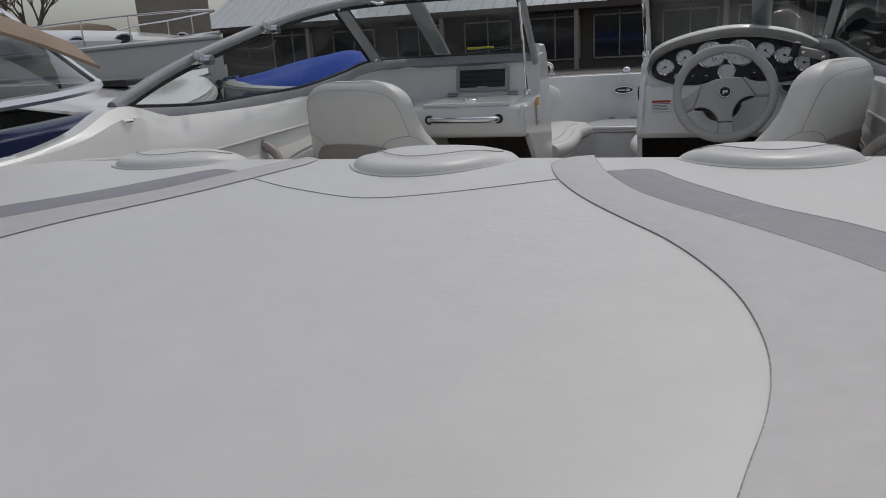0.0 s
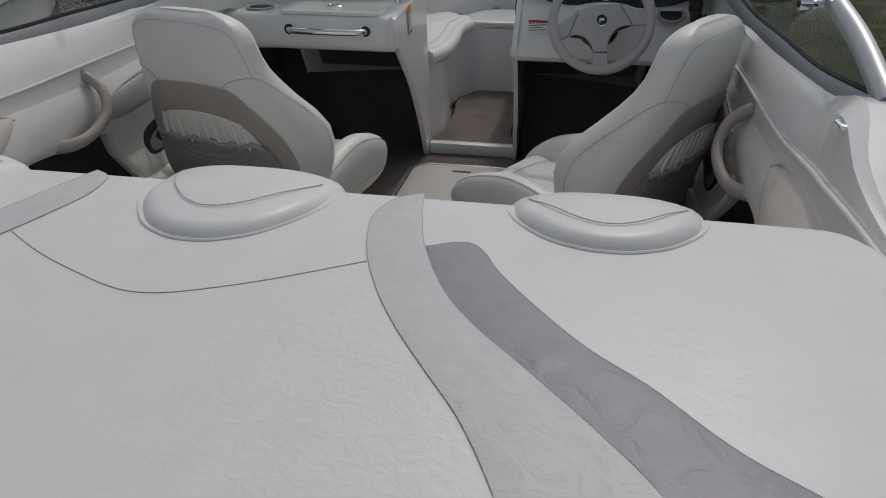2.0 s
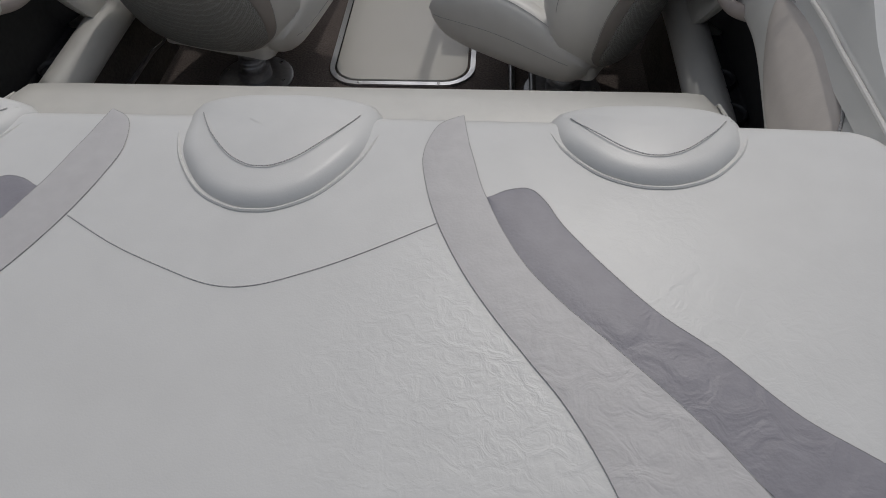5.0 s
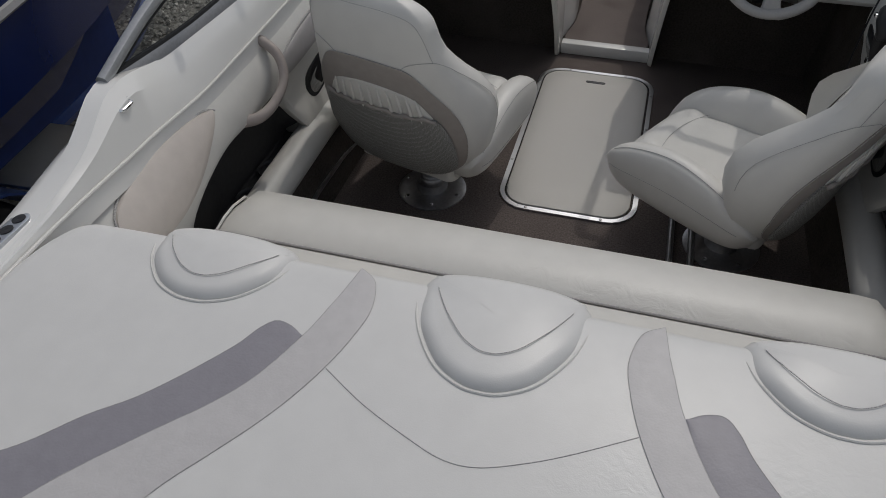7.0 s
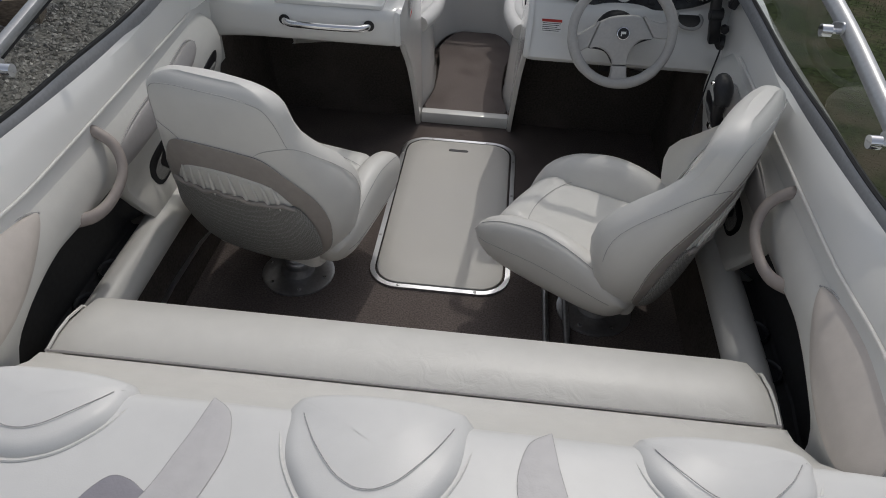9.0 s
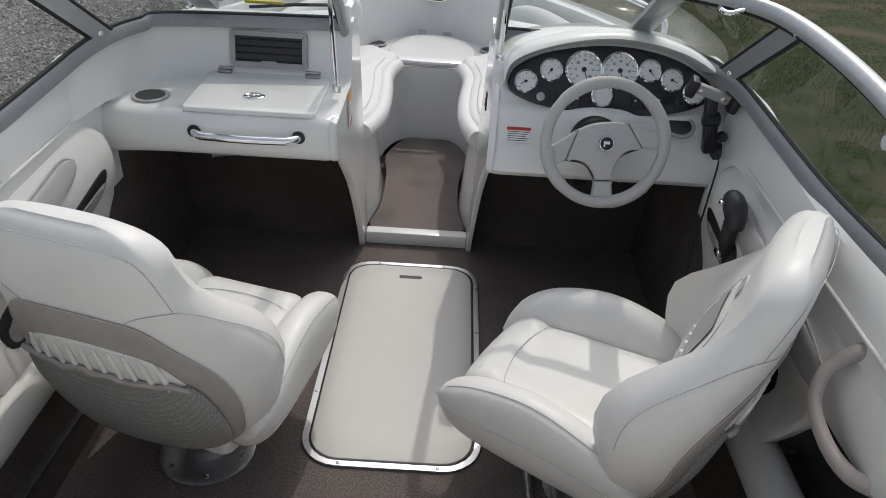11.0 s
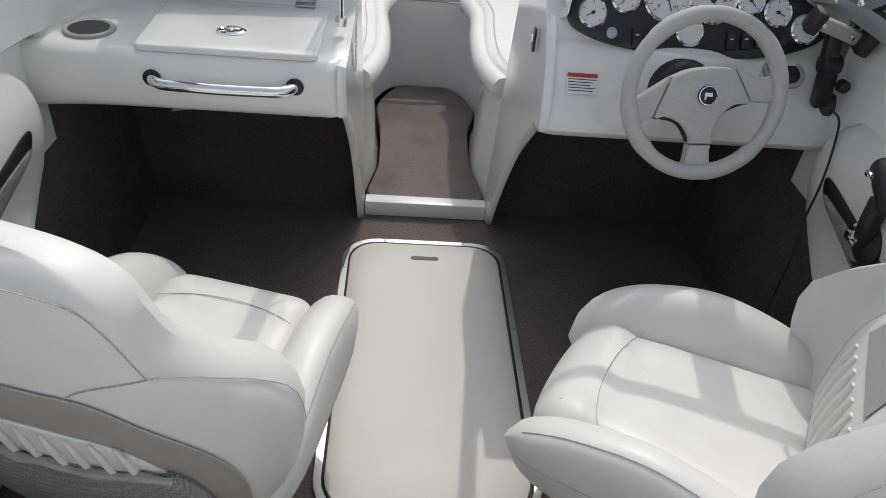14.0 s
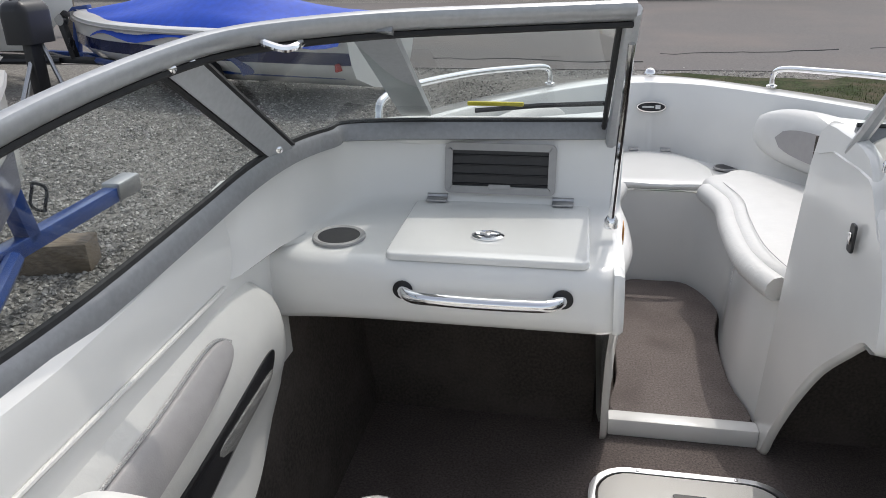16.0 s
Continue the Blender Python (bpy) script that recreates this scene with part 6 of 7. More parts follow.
def stone(x, y):
    r = rng.choice((0.007, 0.010, 0.013, 0.018, 0.024))
    a = rng.uniform(0, 6.3)
    c, s = math.cos(a), math.sin(a)
    p = []
    for u, v, w in ((1, 0, 0.1), (0.2, 0.8, 0), (-0.9, 0.3, 0.15), (-0.3, -0.8, 0), (0.1, 0.1, 0.8), (0.5, -0.5, 0.35)):
        u, v, w = u + rng.uniform(-.25, .25), v + rng.uniform(-.25, .25), w + rng.uniform(-.1, .2)
        p.append((x + r * (u * c - v * s), y + r * (u * s + v * c), GZ + 0.003 + r * w))
    return p, [(0, 1, 4), (1, 2, 4), (2, 3, 4), (3, 5, 4), (5, 0, 4), (3, 0, 5)]


def blade(x, y):
    h, a = rng.uniform(0.015, 0.055), rng.uniform(0, 6.3)
    c, s = math.cos(a), math.sin(a)
    lean = rng.uniform(0.2, 0.9) * h
    return [(x - 0.004 * s, y + 0.004 * c, GZ + 0.01), (x + 0.004 * s, y - 0.004 * c, GZ + 0.01), (x + lean * c, y + lean * s, GZ + 0.01 + h)], [(0, 1, 2)]


def in_lawn():
    while True:
        x, y = rng.uniform(1.0, 9.0), rng.uniform(-3, 10.4)
        if y > 4.2 or x > 2.3:
            if math.sin(x * 2.1 + 1.3 * math.sin(y * 1.1)) + math.sin(y * 1.7) > -1.1:
                return x, y


scatter("gravel", 60000, lambda: (rng.uniform(-8.5, -1.3) + 0.0, rng.triangular(-1.5, 10.9, 2.5)), stone, STONE, "loose grey crushed stones in the yard")
scatter("grass", 60000, in_lawn, blade, BLADE, "tufts of short spring grass")
scatter("verge_stones", 3500, lambda: (rng.uniform(-6, 9), rng.gauss(10.8, 0.25)), stone, STONE, "loose stones along the road edge")


# ---- other boats ----
def hull_rows(L, B, D, rake=0.16):
    rows = []
    for i in range(25):
        t = i / 24
        y = -L / 2 + L * t
        f = 1.0 if t < 0.5 else max(0.0, 1 - ((t - 0.5) / 0.5) ** 2.2)
        w = B / 2 * (0.92 + 0.08 * min(1, t * 3)) * f
        sh = D * (1 + 0.14 * t * t)
        rows.append([(w, y + rake * L * 0.0, sh), (w * 0.985, y, sh - 0.06), (w * 0.95, y, sh * 0.72), (w * 0.90, y, sh * 0.52), (w * 0.80 * (1 - 0.2 * t), y - 0.10 * L * t * t * 0.6, sh * 0.30), (w * 0.35, y - 0.16 * L * t * t * 0.8, 0.08 * D), (0, y - 0.18 * L * t * t * 0.9, 0.0 + 0.25 * D * max(0, t - 0.7) / 0.3)])
    return rows


def other_boat(name, label, M, L, B, D, stripe=None, m=GEL, cut=None):
    """A hull with its deck, stripe and rub rail; cut is the stretch of the cockpit."""
    ob = thing(name, label, "boat", at=M)
    rows = hull_rows(L, B, D)
    for sd in (-1, 1):
        part("hull_half", grid([[(sd * x, y, z) for x, y, z in r] for r in rows]), m, ob)
        part("rub_rail", tube([(sd * (r[0][0] + 0.01), r[0][1], r[0][2] - 0.05) for r in rows], 0.022, 6), GREYPLASTIC, ob)
        if stripe:
            part("stripe", grid([[(sd * (x + 0.006), y, z) for x, y, z in (r[2], r[3])] for r in rows[:-1]]), stripe, ob, "dark hull stripe")
    part("transom", grid([[(s * p[0], p[1], p[2]) for s in (-1, 1)] for p in rows[0]]), m, ob)
    a, b = cut or (L, L)
    for sd in (-1, 1):
        deck = []
        for r in rows:
            w, y, z = r[0]
            inn = max(0, w - 0.15) if a < y < b else 0
            deck.append([(sd * w, y, z), (sd * (w - 0.04), y, z + 0.03), (sd * (inn + (w - inn) * 0.4), y, z + 0.05), (sd * inn, y, z + (0.04 if inn else 0.09))])
        part("deck", grid(deck), m, ob)
    return ob, rows


def trailer(M, L, m, label, front=1.2):
    tr = thing("boat_trailer", label, "trailer", at=M)
    for sd in (-1, 1):
        part("side_rail", tube(spline([(sd * 0.75, -L / 2, 0.42), (sd * 0.78, L * 0.15, 0.42), (sd * 0.55, L * 0.34, 0.42), (sd * 0.08, L / 2, 0.40)], 6), 0.05, 8), m, tr)
        for y in (-0.9, -0.1) if L > 5.4 else (-0.5,):
            wh = part("tyre", moved(lathe([(0.20, -0.09), (0.30, -0.10), (0.33, -0.06), (0.33, 0.06), (0.30, 0.10), (0.20, 0.09)], 24), pose(sd * 1.0, y, 0.33, 0, 90, 0)), RUBBER, tr)
            part("rim", moved(lathe([(0.20, -0.07), (0.19, 0.0), (0.08, 0.04), (0.07, 0.08), (0.0, 0.08)], 20), pose(sd * 1.0, y, 0.33, 0, sd * 90, 0)), STEEL, wh)
        part("fender", slab([[(sd * (1.0 + u), -0.5 + 0.78 * math.cos(a), 0.42 + 0.30 * math.sin(a)) for u in (-0.13, 0.13)] for a in [math.pi * k / 10 for k in range(11)]], (0, 0, 0.012)), m, tr)
    part("tongue", box(-0.05, 0.05, L * 0.3, L / 2 + front, 0.36, 0.46, 0.008), m, tr)
    part("winch_post", join(moved(box(-0.05, 0.05, -0.05, 0.05, 0.0, 0.75, 0.008), pose(0, L / 2 + 0.25, 0.42, 14)), moved(box(-0.05, 0.05, -0.3, 0.16, -0.05, 0.05, 0.01), pose(0, L / 2 + 0.1, 1.12, -6))), m, tr)
    part("winch", moved(join(lathe([(0.09, -0.06), (0.09, -0.05), (0.04, -0.045), (0.04, 0.045), (0.09, 0.05), (0.09, 0.06)], 16)), pose(0, L / 2 + 0.12, 1.02, 0, 90, 0)), STEEL, tr)
    part("strap_loop", tube([(0.05 * math.cos(a) + 0.08, L / 2 + 0.3 + 0.02 * math.sin(3 * a), 0.66 + 0.09 * math.sin(a)) for a in [2 * math.pi * k / 20 for k in range(20)]], 0.01, 6, True), BLACK, tr, "black safety chain")
    part("coupler", box(-0.07, 0.07, L / 2 + front - 0.1, L / 2 + front + 0.18, 0.36, 0.49, 0.02), STEEL, tr)
    for sd in (-1, 1):
        part("tail_light", box(sd * 0.9 - 0.1, sd * 0.9 + 0.1, -L / 2 - 0.04, -L / 2, 0.5, 0.6, 0.01), REDPRINT, tr)
    return tr


# neighbour to port: bow by our helm, navy interior, tan canvas aft
NB = Matrix.Translation((-2.93, -1.55, GZ + 0.32)) @ pose(0, 0, 0, 0, 0, 3.5)
nb, nr = other_boat("neighbour_boat", "white runabout with navy stripe, navy seats and tan canvas top", NB, 6.4, 2.15, 0.98, NAVY, cut=(-2.6, 1.0))
for sd in (-1, 1):
    part("coaming", grid([[(sd * (r[0][0] + 0.012), r[0][1], r[0][2] - 0.32), (sd * (r[0][0] + 0.014), r[0][1], r[0][2] + 0.03), (sd * (r[0][0] - 0.05), r[0][1], r[0][2] + 0.06), (sd * (r[0][0] - 0.17), r[0][1], r[0][2] + 0.055), (sd * (r[0][0] - 0.18), r[0][1], r[0][2] - 0.1)] for r in nr if r[0][1] < 1.1]), NAVY, nb, "navy coaming round the cockpit")
part("cockpit_sole", box(-0.85, 0.85, -2.6, 1.0, 0.42, 0.46), BLACK, nb, "dark cockpit floor")
for sd in (-1, 1):
    part("cockpit_side", slab([[(sd * 0.92, y, 0.45), (sd * 0.93, y, 1.02)] for y in (-2.6, -0.8, 1.0)], (sd * 0.03, 0, 0)), NAVYVINYL, nb)
    part("seat_bolster", moved(pad(rounded_rect(-0.26, 0.26, -0.55, 0.55, 0.2), 0, 0.5, 0.14, 5, 0.03), Matrix.Translation((sd * 0.58, -0.75, 0.45))), NAVYVINYL, nb, "rounded navy seat")
    part("seat_piping", tube([(sd * 0.58 + 0.22 * math.cos(a), -0.75 + 0.5 * math.sin(a), 0.955) for a in [2 * math.pi * k / 30 for k in range(30)]], 0.008, 6, True), PIPING, nb)
    wf = [(sd * 0.98, 0.7, 1.06), (sd * 0.93, 1.3, 1.08), (sd * 0.76, 1.75, 1.10), (sd * 0.4, 2.02, 1.12), (0, 2.08, 1.12)]
    wt = [(sd * 0.93, 0.45, 1.28), (sd * 0.88, 0.95, 1.38), (sd * 0.72, 1.3, 1.42), (sd * 0.36, 1.48, 1.43), (0, 1.52, 1.43)]
    A, Bq = spline(wf, 5), spline(wt, 5)
    part("windshield_frame", join(tube(A, 0.022, 6), tube(Bq, 0.02, 6), tube([A[10], Bq[10]], 0.02, 6), tube([A[0], Bq[0]], 0.016, 6)), ALU, nb, "aluminium windshield frame")
    pn = part("windshield_pane", grid([[p.lerp(q, t) for t in (0, 0.5, 1)] for p, q in zip(A, Bq)]), CLEAR, nb)
    pn.visible_shadow = False
    q0, q1 = [(sd * 0.97, 0.7, 1.08), (sd * 1.0, -0.5, 1.09), (sd * 1.0, -1.4, 1.08)], [(sd * 0.9, 0.5, 1.36), (sd * 0.92, -0.3, 1.50), (sd * 0.93, -1.4, 1.52)]
    pn = part("side_curtain", grid([[Vector(p).lerp(Vector(q), t) for t in (0, 0.5, 1)] for p, q in zip(q0, q1)]), CLEAR, nb, "clear vinyl side curtain")
    pn.visible_shadow = False
    part("curtain_hem", tube(q0, 0.02, 6), CANVAS, nb)
    part("canopy_pole", tube([(sd * 1.0, -1.3, 1.08), (sd * 0.9, 0.5, 1.42)], 0.014, 6), ALU, nb)
rows = []
for i in range(13):
    y = 1.55 - 3.4 * i / 12
    zc = soft(y, [(-1.9, 1.62), (-0.6, 1.72), (0.4, 1.70), (1.1, 1.56), (1.55, 1.42)])
    rows.append([(0.95 * u, y, zc - 0.20 * abs(u) ** 2.2 - (0.05 if abs(u) > 0.99 else 0)) for u in [-1 + k / 8 for k in range(17)]])
part("canvas_top", slab(rows, (0, 0, 0.015)), CANVAS, nb, "tan canvas top")
for ob in nb.children:
    if ob.name.split(".")[0] in ("windshield_frame", "windshield_pane", "side_curtain", "curtain_hem", "canopy_pole", "canvas_top"):
        ob.location.y, ob.location.z = -0.70, 0.10
part("foredeck_vent", box(-0.25, 0.25, 1.9, 2.1, 1.15, 1.19, 0.01), BLACK, nb)
near_trailer = trailer(Matrix.Translation((-3.20, -1.5, GZ)) @ pose(0, 0, 0, 0, 0, 3), 6.2, BLUESTEEL, "blue painted boat trailer under the neighbouring boat")
part("step_plate", box(0.80, 1.12, 0.30, 0.74, 0.47, 0.49, 0.004), ALU, near_trailer, "bright checker plate step")
trailer(Matrix.Translation((0.03, -0.62, GZ)), 6.4, STEEL, "grey galvanised boat trailer under the runabout")
block = solo("timber_block", moved(box(-0.28, 0.28, -0.12, 0.12, 0, 0.2, 0.012), pose(-3.7, 2.34, GZ, 0, 0, 18)), WOOD, "weathered timber block lying on the gravel", "timber")

# cruiser behind it
CM = Matrix.Translation((-12.0, 9.6, GZ + 0.42)) @ pose(0, 0, 0, 0, 0, -100)
cr, rr = other_boat("cabin_cruiser", "white cabin cruiser with oval portholes and a bow rail", CM, 8.2, 2.7, 1.35, None)
rows = []
for i in range(15):
    t = i / 14
    y = -1.8 + 5.0 * t
    w = 1.22 * (1 - 0.9 * t ** 5)
    h = 0.55 * (1 - t) ** 0.6
    rows.append([(w * math.cos(a), y, 1.42 + 0.06 * t + h * max(0, math.sin(a)) ** 0.6) for a in [math.pi * k / 12 for k in range(13)]])
part("cabin", grid(rows), GEL, cr)
for sd in (-1, 1):
    for y in (1.35, 2.35):
        t = (y + 1.8) / 5.0
        w = 1.22 * (1 - 0.9 * t ** 5)
        pm = Matrix.Translation((sd * (w * 0.9 + 0.02), y, 1.50 + 0.06 * t + 0.1 * (1 - t))) @ pose(0, 0, 0, 62, 0, sd * (90 + 14 * t))
        ph = part("porthole", moved(pad(oval(0, 0, 0.2, 0.1), 0, 0.02, 0.008, 2), pm), DARKGLASS, cr, "oval tinted porthole")
        part("porthole_rim", moved(frame_ring(oval(0, 0, 0.22, 0.12), 0.03, 0, 0.03), pm), CHROME, ph)
    part("bow_rail", tube(spline([(sd * 1.2, -0.4, 1.45), (sd * 1.2, -0.2, 1.85), (sd * 1.05, 1.6, 1.95), (sd * 0.5, 3.4, 2.0), (0, 4.0, 2.0)], 6), 0.02, 6), CHROME, cr)
    for y, x, z in ((0.5, 1.17, 1.87), (1.6, 1.05, 1.95), (2.6, 0.78, 1.98)):
        part("stanchion", tube([(sd * x, y, 1.4), (sd * x, y, z)], 0.015, 6), CHROME, cr)
trailer(Matrix.Translation((-12.0, 9.6, GZ)) @ pose(0, 0, 0, 0, 0, -100), 7.4, BLACK, "black steel trailer under the cabin cruiser")
tan = thing("covered_boat", "boat under a tan canvas cover", "boat", at=Matrix.Translation((-17, 13, GZ)) @ pose(0, 0, 0, 0, 0, -70))
rows = []
for i in range(13):
    t = i / 12
    y = -3.4 + 6.8 * t
    f = (1 - abs(2 * t - 1) ** 3) ** 0.5
    rows.append([(1.25 * f * math.cos(a), y, 1.1 + (1.6 * f + 0.12 * math.sin(9 * t)) * max(0, math.sin(a)) ** 1.3) for a in [math.pi * k / 12 for k in range(13)]])
part("cover", grid(rows), CANVAS, tan)
part("hull", grid([[(1.2 * (1 - abs(2 * i / 12 - 1) ** 3) ** 0.5 * s, -3.4 + 6.8 * i / 12, z) for s, z in ((-1, 1.15), (-0.8, 0.4), (0, 0.0), (0.8, 0.4), (1, 1.15))] for i in range(13)]), GEL, tan)

# boat under a blue tarp
TM = Matrix.Translation((-5.7, 8.9, GZ + 0.16)) @ pose(0, 0, 0, 0, 0, 78)
tb2, tr_ = other_boat("tarped_boat", "white runabout with navy stripe under a bright blue tarp", TM, 5.6, 2.2, 0.80, NAVY)
rows = []
for i in range(29):
    t = i / 28
    y = -2.75 + 5.3 * t
    w = 1.12 * (1 - max(0, (t - 0.5) / 0.5) ** 2.4 * 0.95)
    ridge = soft(t, [(0, 0.97), (0.2, 1.08), (0.42, 1.42), (0.55, 1.34), (0.8, 1.10), (1.0, 0.98)])
    r = []
    for k in range(15):
        u = -1 + k / 7
        z = 0.84 + (ridge - 0.84) * (1 - abs(u) ** 1.2) + 0.03 * math.sin(7 * u + 11 * t) * (1 - abs(u)) - (0.16 + 0.05 * math.sin(23 * t)) * (abs(u) > 0.95)
        r.append((w * u * (1.02 if abs(u) > 0.95 else 1), y, z))
    rows.append(r)
part("tarp", grid(rows), TARP, tb2, "bright blue tarp, creased")
trailer(Matrix.Translation((-5.7, 8.9, GZ)) @ pose(0, 0, 0, 0, 0, 78), 5.2, BLUESTEEL, "blue boat trailer under the tarped boat")
mb = thing("outboard_motor", "black outboard motor on a stand", "outboard motor", at=Matrix.Translation((-7.6, 7.4, GZ)))
part("cowl", moved(pad(rounded_rect(-0.2, 0.2, -0.3, 0.3, 0.12), 0, 0.55, 0.15, 5, 0.04), Matrix.Translation((0, 0, 0.85))), BLACK, mb)
part("leg", box(-0.07, 0.07, -0.12, 0.12, 0.15, 0.9, 0.03), BLACK, mb)
part("stand", join(tube([(-0.35, 0.1, 0.0), (0, 0.15, 0.9)], 0.03, 6), tube([(0.35, 0.1, 0.0), (0, 0.15, 0.9)], 0.03, 6), tube([(0, -0.5, 0.0), (0, 0.1, 0.9)], 0.03, 6)), STEEL, mb)

# ---- sales building across the road ----
bld = thing("sales_building", "long low dark building with a white ribbed metal roof", "building")
X0, X1, Y0, EZ = -25.0, 9.0, 31.5, 2.3
part("wall", box(X0 + 0.8, X1 - 0.5, Y0 + 1.2, Y0 + 9, GZ, EZ), DARKWALL, bld)
part("roof", grid([[(x, Y0, EZ), (x, Y0 + 5.2, EZ + 2.6), (x, Y0 + 10.4, EZ)] for x in (X0, X1)]), METALROOF, bld, "white ribbed metal roof")
part("fascia", box(X0, X1, Y0 - 0.03, Y0 + 0.03, EZ - 0.25, EZ + 0.02), DARKWALL, bld)
for k in range(56):
    x = X0 + 0.3 + k * 0.6
    part("roof_rib", grid([[(x - 0.03, Y0, EZ + 0.01), (x, Y0, EZ + 0.06), (x + 0.03, Y0, EZ + 0.01)], [(x - 0.03, Y0 + 5.2, EZ + 2.61), (x, Y0 + 5.2, EZ + 2.66), (x + 0.03, Y0 + 5.2, EZ + 2.61)]]), METALROOF, bld)
for k, x in enumerate((-21, -17.4, -13.8, -10.2, -6.9, -3.9, -0.8, 2.4, 5.4)):
    win = part("window", box(x, x + 2.3, Y0 + 1.14, Y0 + 1.2, GZ + 0.5, EZ - 0.35), DARKGLASS, bld, "dark shop window")
    part("window_frame", moved(frame_ring(rounded_rect(0, 2.4, 0, 2.0, 0.01, 1), 0.07, 0, 0.05), Matrix.Translation((x - 0.05, Y0 + 1.13, GZ + 0.4)) @ pose(0, 0, 0, 90)), BEIGE, win)
    part("mullion", box(x + 1.12, x + 1.18, Y0 + 1.10, Y0 + 1.14, GZ + 0.5, EZ - 0.35), BEIGE, win)
for x in (-18.4, -11.1, -4.6, 1.8):
    part("post", box(x - 0.1, x + 0.1, Y0 + 0.1, Y0 + 0.3, GZ, EZ - 0.25), BEIGE, bld)
sign = thing("sign_board", "tall beige sign board with dark lettering bars", "sign", at=Matrix.Translation((-14.0, 15.5, GZ)) @ pose(0, 0, 0, 0, 0, 38))
part("board", box(-1.0, 1.0, -0.12, 0.12, 0.6, 6.2, 0.02), BEIGE, sign)
for sx in (-1, 1):
    part("leg", box(sx * 0.85 - 0.1, sx * 0.85 + 0.1, -0.1, 0.1, -0.02, 0.6), DARKWALL, sign)
for k in range(3):
    part("text_bar", box(-0.7, 0.6 - 0.2 * k, -0.135, -0.12, 4.1 - 0.55 * k + 0.6, 4.4 - 0.55 * k + 0.6), PRINT, sign)


# ---- parked vehicles ----
def car(x, y, turn, m, label, tall=0.0):
    c = thing("parked_car", label, "car", "parked cars", at=Matrix.Translation((x, y, GZ)) @ pose(0, 0, 0, 0, 0, turn))
    low_ = [(-2.2, 0.55), (-2.15, 0.85), (-1.2, 0.98), (0.9, 0.98), (1.9, 0.86), (2.2, 0.6), (2.15, 0.3), (-2.15, 0.3)]
    part("body", grid([[(sx * w, yy, zz + tall * 0.4 * (zz > 0.7)) for yy, zz in [(p.x, p.y) for p in spline([(*q, 0) for q in low_], 3, True)]] for sx, w in ((-1, 0.72), (-1, 0.86), (1, 0.86), (1, 0.72))], close_v=True, cap=True), m, c)
    cab = [(-1.7, 0.95), (-1.1, 1.42 + tall), (0.2, 1.46 + tall), (1.0, 0.97)]
    part("cabin", grid([[(sx * (0.78 - 0.16 * (zz > 1.2)), yy, zz + tall * 0.3 * (zz < 1)) for yy, zz in cab] for sx in (-1, 1)], close_v=True, cap=True), DARKGLASS, c, "dark glazed cabin")
    part("roof_panel", grid([[(sx * 0.6, -1.05, 1.43 + tall), (sx * 0.6, 0.18, 1.47 + tall)] for sx in (-1, 0, 1)]), m, c)
    for sx in (-1, 1):
        for yy in (-1.35, 1.35):
            wh = part("wheel", moved(lathe([(0.2, -0.1), (0.32, -0.1), (0.34, 0), (0.32, 0.1), (0.2, 0.1)], 20), pose(sx * 0.8, yy, 0.34, 0, 90, 0)), RUBBER, c)
            part("hub_cap", moved(lathe([(0.2, -0.05), (0.19, 0.06), (0.02, 0.09)], 16), pose(sx * 0.8, yy, 0.34, 0, sx * 90, 0)), STEEL, wh)
        part("headlight", box(sx * 0.65 - 0.15, sx * 0.65 + 0.15, 2.1, 2.2, 0.6, 0.72, 0.02), WHITEDIAL, c)


SILVER = mat("silver_car_paint", (0.45, 0.46, 0.47), 0.25, 0.5, grain=5, vary=0.03, coat=0.6)
CARBLACK = mat("black_car_paint", (0.015, 0.016, 0.018), 0.2, grain=5, vary=0.1, coat=0.8)
CARWHITE = mat("white_car_paint", (0.7, 0.7, 0.7), 0.25, grain=5, vary=0.03, coat=0.6)
car(2.6, 29.4, 90, CARBLACK, "black pickup parked before the building", 0.35)
car(7.6, 30.2, 84, CARBLACK, "black parked car by the building", 0.2)
car(13.5, 33.0, 70, SILVER, "silver car parked beyond the road")
car(18.5, 38.0, 75, CARWHITE, "white car parked beyond the grass strip")
for k, (x, y, t) in enumerate(((22, 40, -60), (29, 42, -75), (36, 44, -80), (44, 45, -70))):
    other_boat("stored_boat", "white runabout stored on the far lot", Matrix.Translation((x, y, GZ + 0.5)) @ pose(0, 0, 0, 0, 0, t), 6.0, 2.3, 1.1, CARBLACK if k % 2 else NAVY)


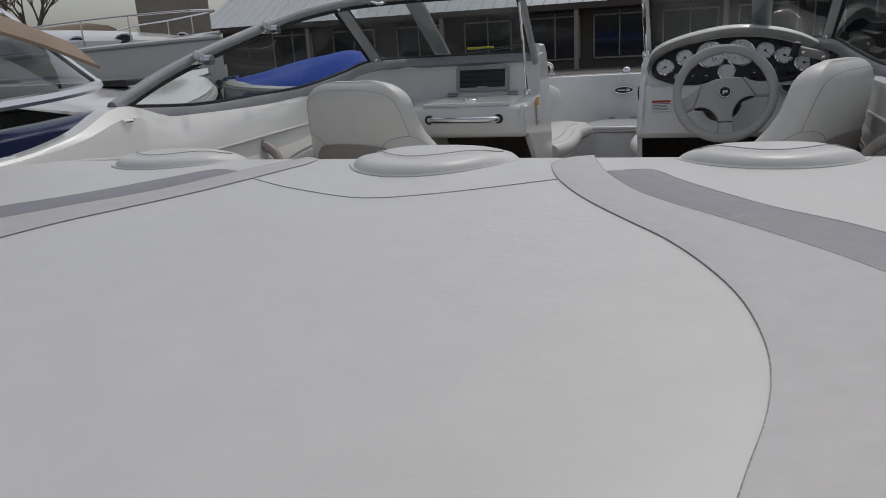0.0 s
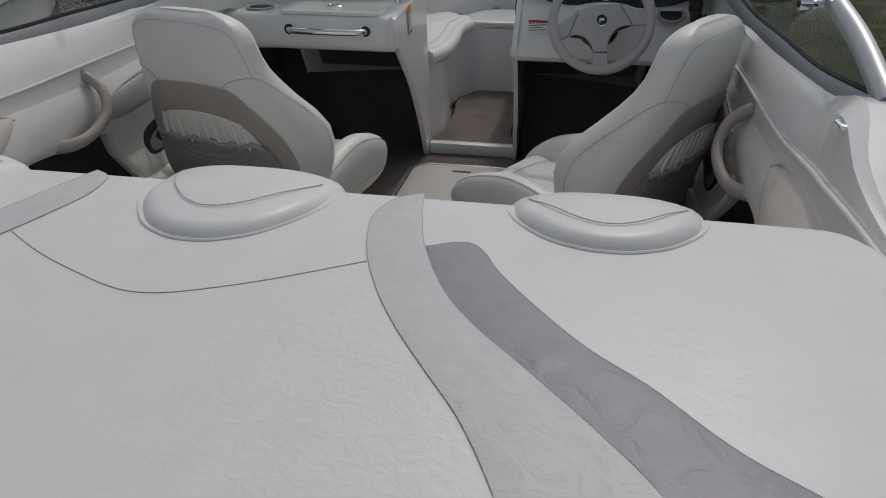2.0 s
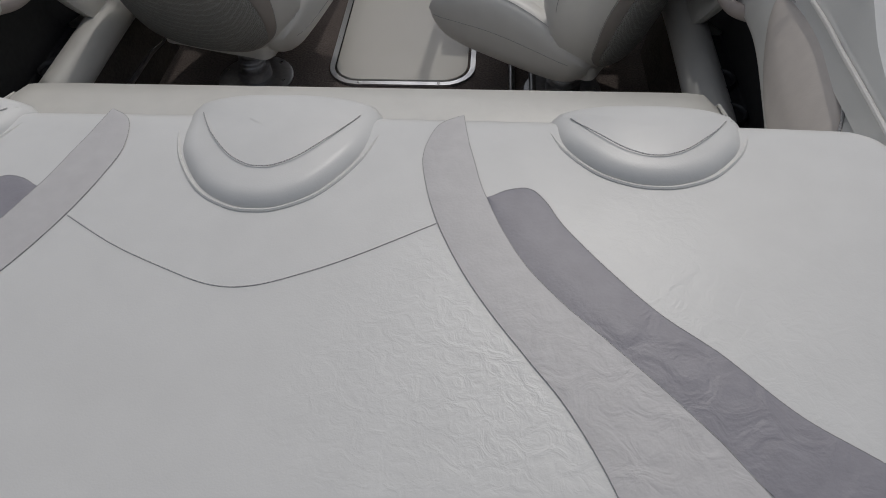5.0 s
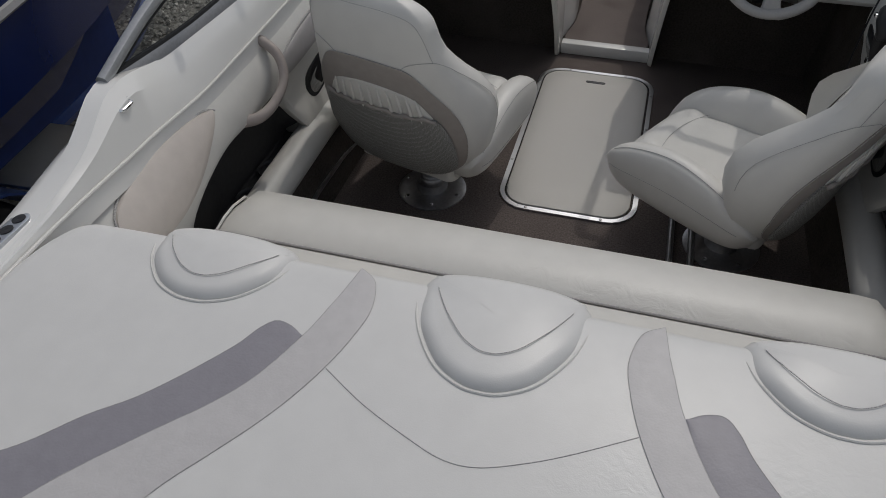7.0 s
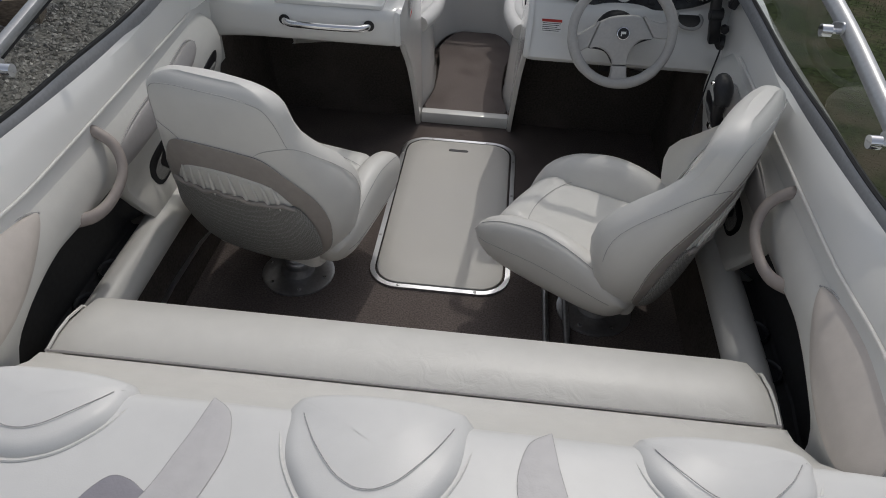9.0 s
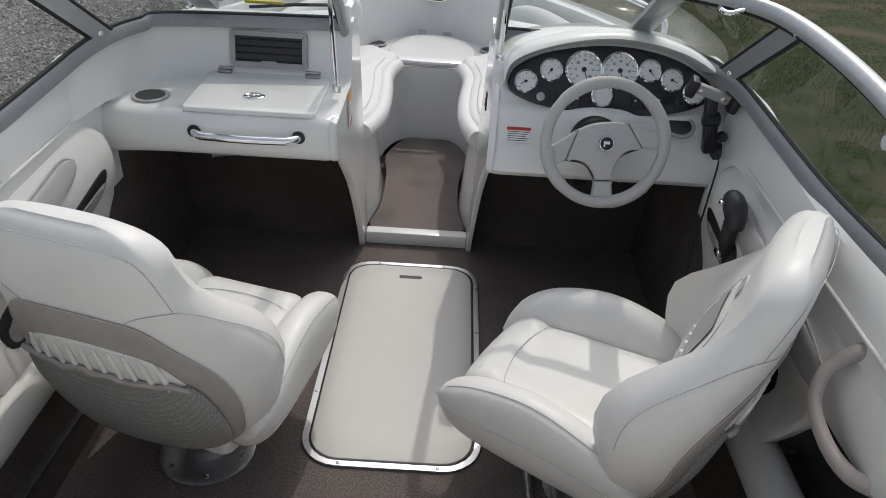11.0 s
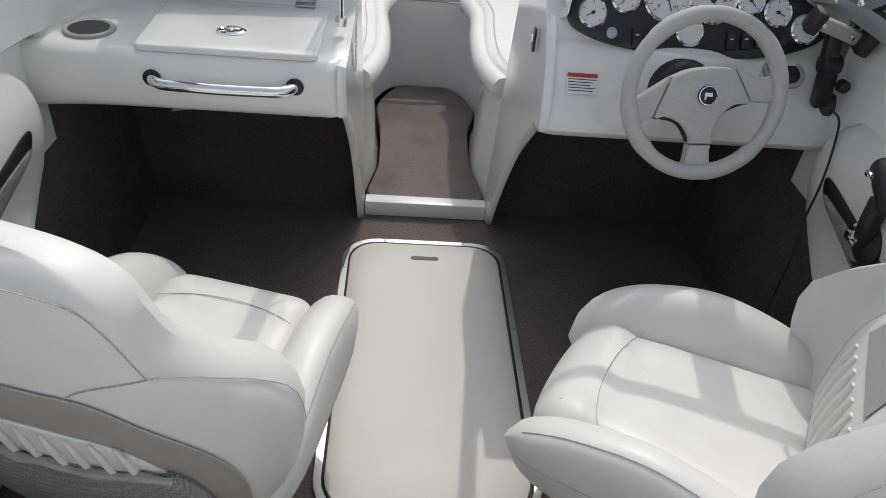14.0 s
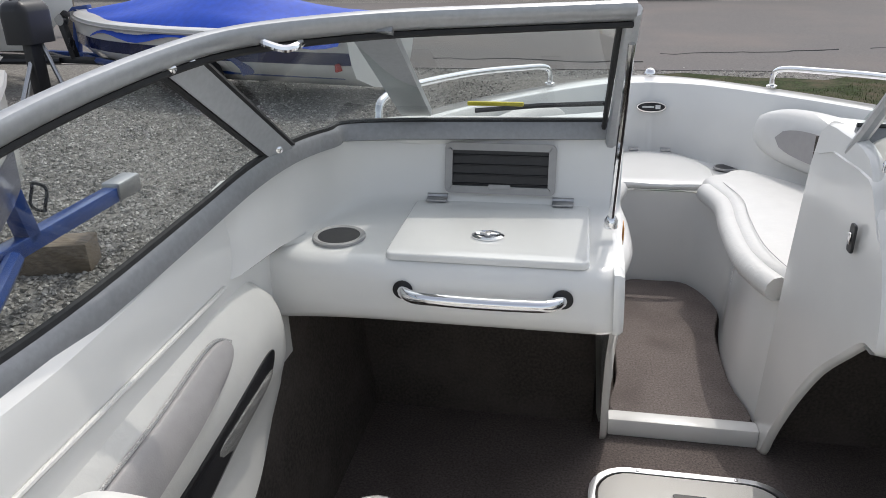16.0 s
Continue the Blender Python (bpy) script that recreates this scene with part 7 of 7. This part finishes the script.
# ---- trees ----
def bare_tree(x, y, h, seed):
    r = random.Random(seed)
    tr = thing("bare_tree", "leafless tree with fine spreading twigs", "tree", "bare trees", at=Matrix.Translation((x, y, GZ)))
    segs = []

    def grow(p, d, ln, rad, lev):
        q = p + d * ln
        segs.append((p, q, rad, rad * 0.68))
        if lev == 0:
            return
        for _ in range(3 if lev > 1 else 4):
            nd = (d + Vector((r.uniform(-.75, .75), r.uniform(-.75, .75), r.uniform(-.1, .55)))).normalized()
            grow(p.lerp(q, r.uniform(0.65, 1.0)), nd, ln * r.uniform(0.55, 0.8), rad * 0.6, lev - 1)
    grow(Vector((0, 0, 0)), Vector((0.02, 0.03, 1)).normalized(), h * 0.32, h * 0.022, 5)
    n = 5
    vs, fs = [], []
    for p, q, a, b in segs:
        d = (q - p).normalized()
        s = d.orthogonal().normalized()
        u = d.cross(s)
        k0 = len(vs)
        for c, rad in ((p, a), (q, b)):
            for j in range(n):
                t = 2 * math.pi * j / n
                vs.append(c + rad * (math.cos(t) * s + math.sin(t) * u))
        for j in range(n):
            fs.append((k0 + j, k0 + (j + 1) % n, k0 + n + (j + 1) % n, k0 + n + j))
    me = bpy.data.meshes.new("limbs")
    me.from_pydata(vs, [], fs)
    me.materials.append(BARK)
    ob = new("limbs", me)
    ob.parent = tr


for k, (x, y, h) in enumerate(((-36, 31, 9), (-44, 36, 10), (-30, 44, 9), (24, 52, 9), (34, 56, 10), (48, 58, 9))):
    bare_tree(x, y, h, 20 + k)
rows = []
wr = random.Random(3)
for i in range(161):
    a = radians(-110 + 220 * i / 160)
    d = 120
    h = 5.5 + wr.uniform(-1.2, 1.2) + 1.5 * math.sin(i * 0.21)
    rows.append([(d * math.sin(a), d * math.cos(a), GZ - 0.5), (d * math.sin(a), d * math.cos(a), GZ + h * 0.6), ((d + 3) * math.sin(a), (d + 3) * math.cos(a), GZ + h)])
tagged(part("far_woods", grid(rows), FARWOOD), "dark line of bare woods on the horizon", "woods", kind="stuff")
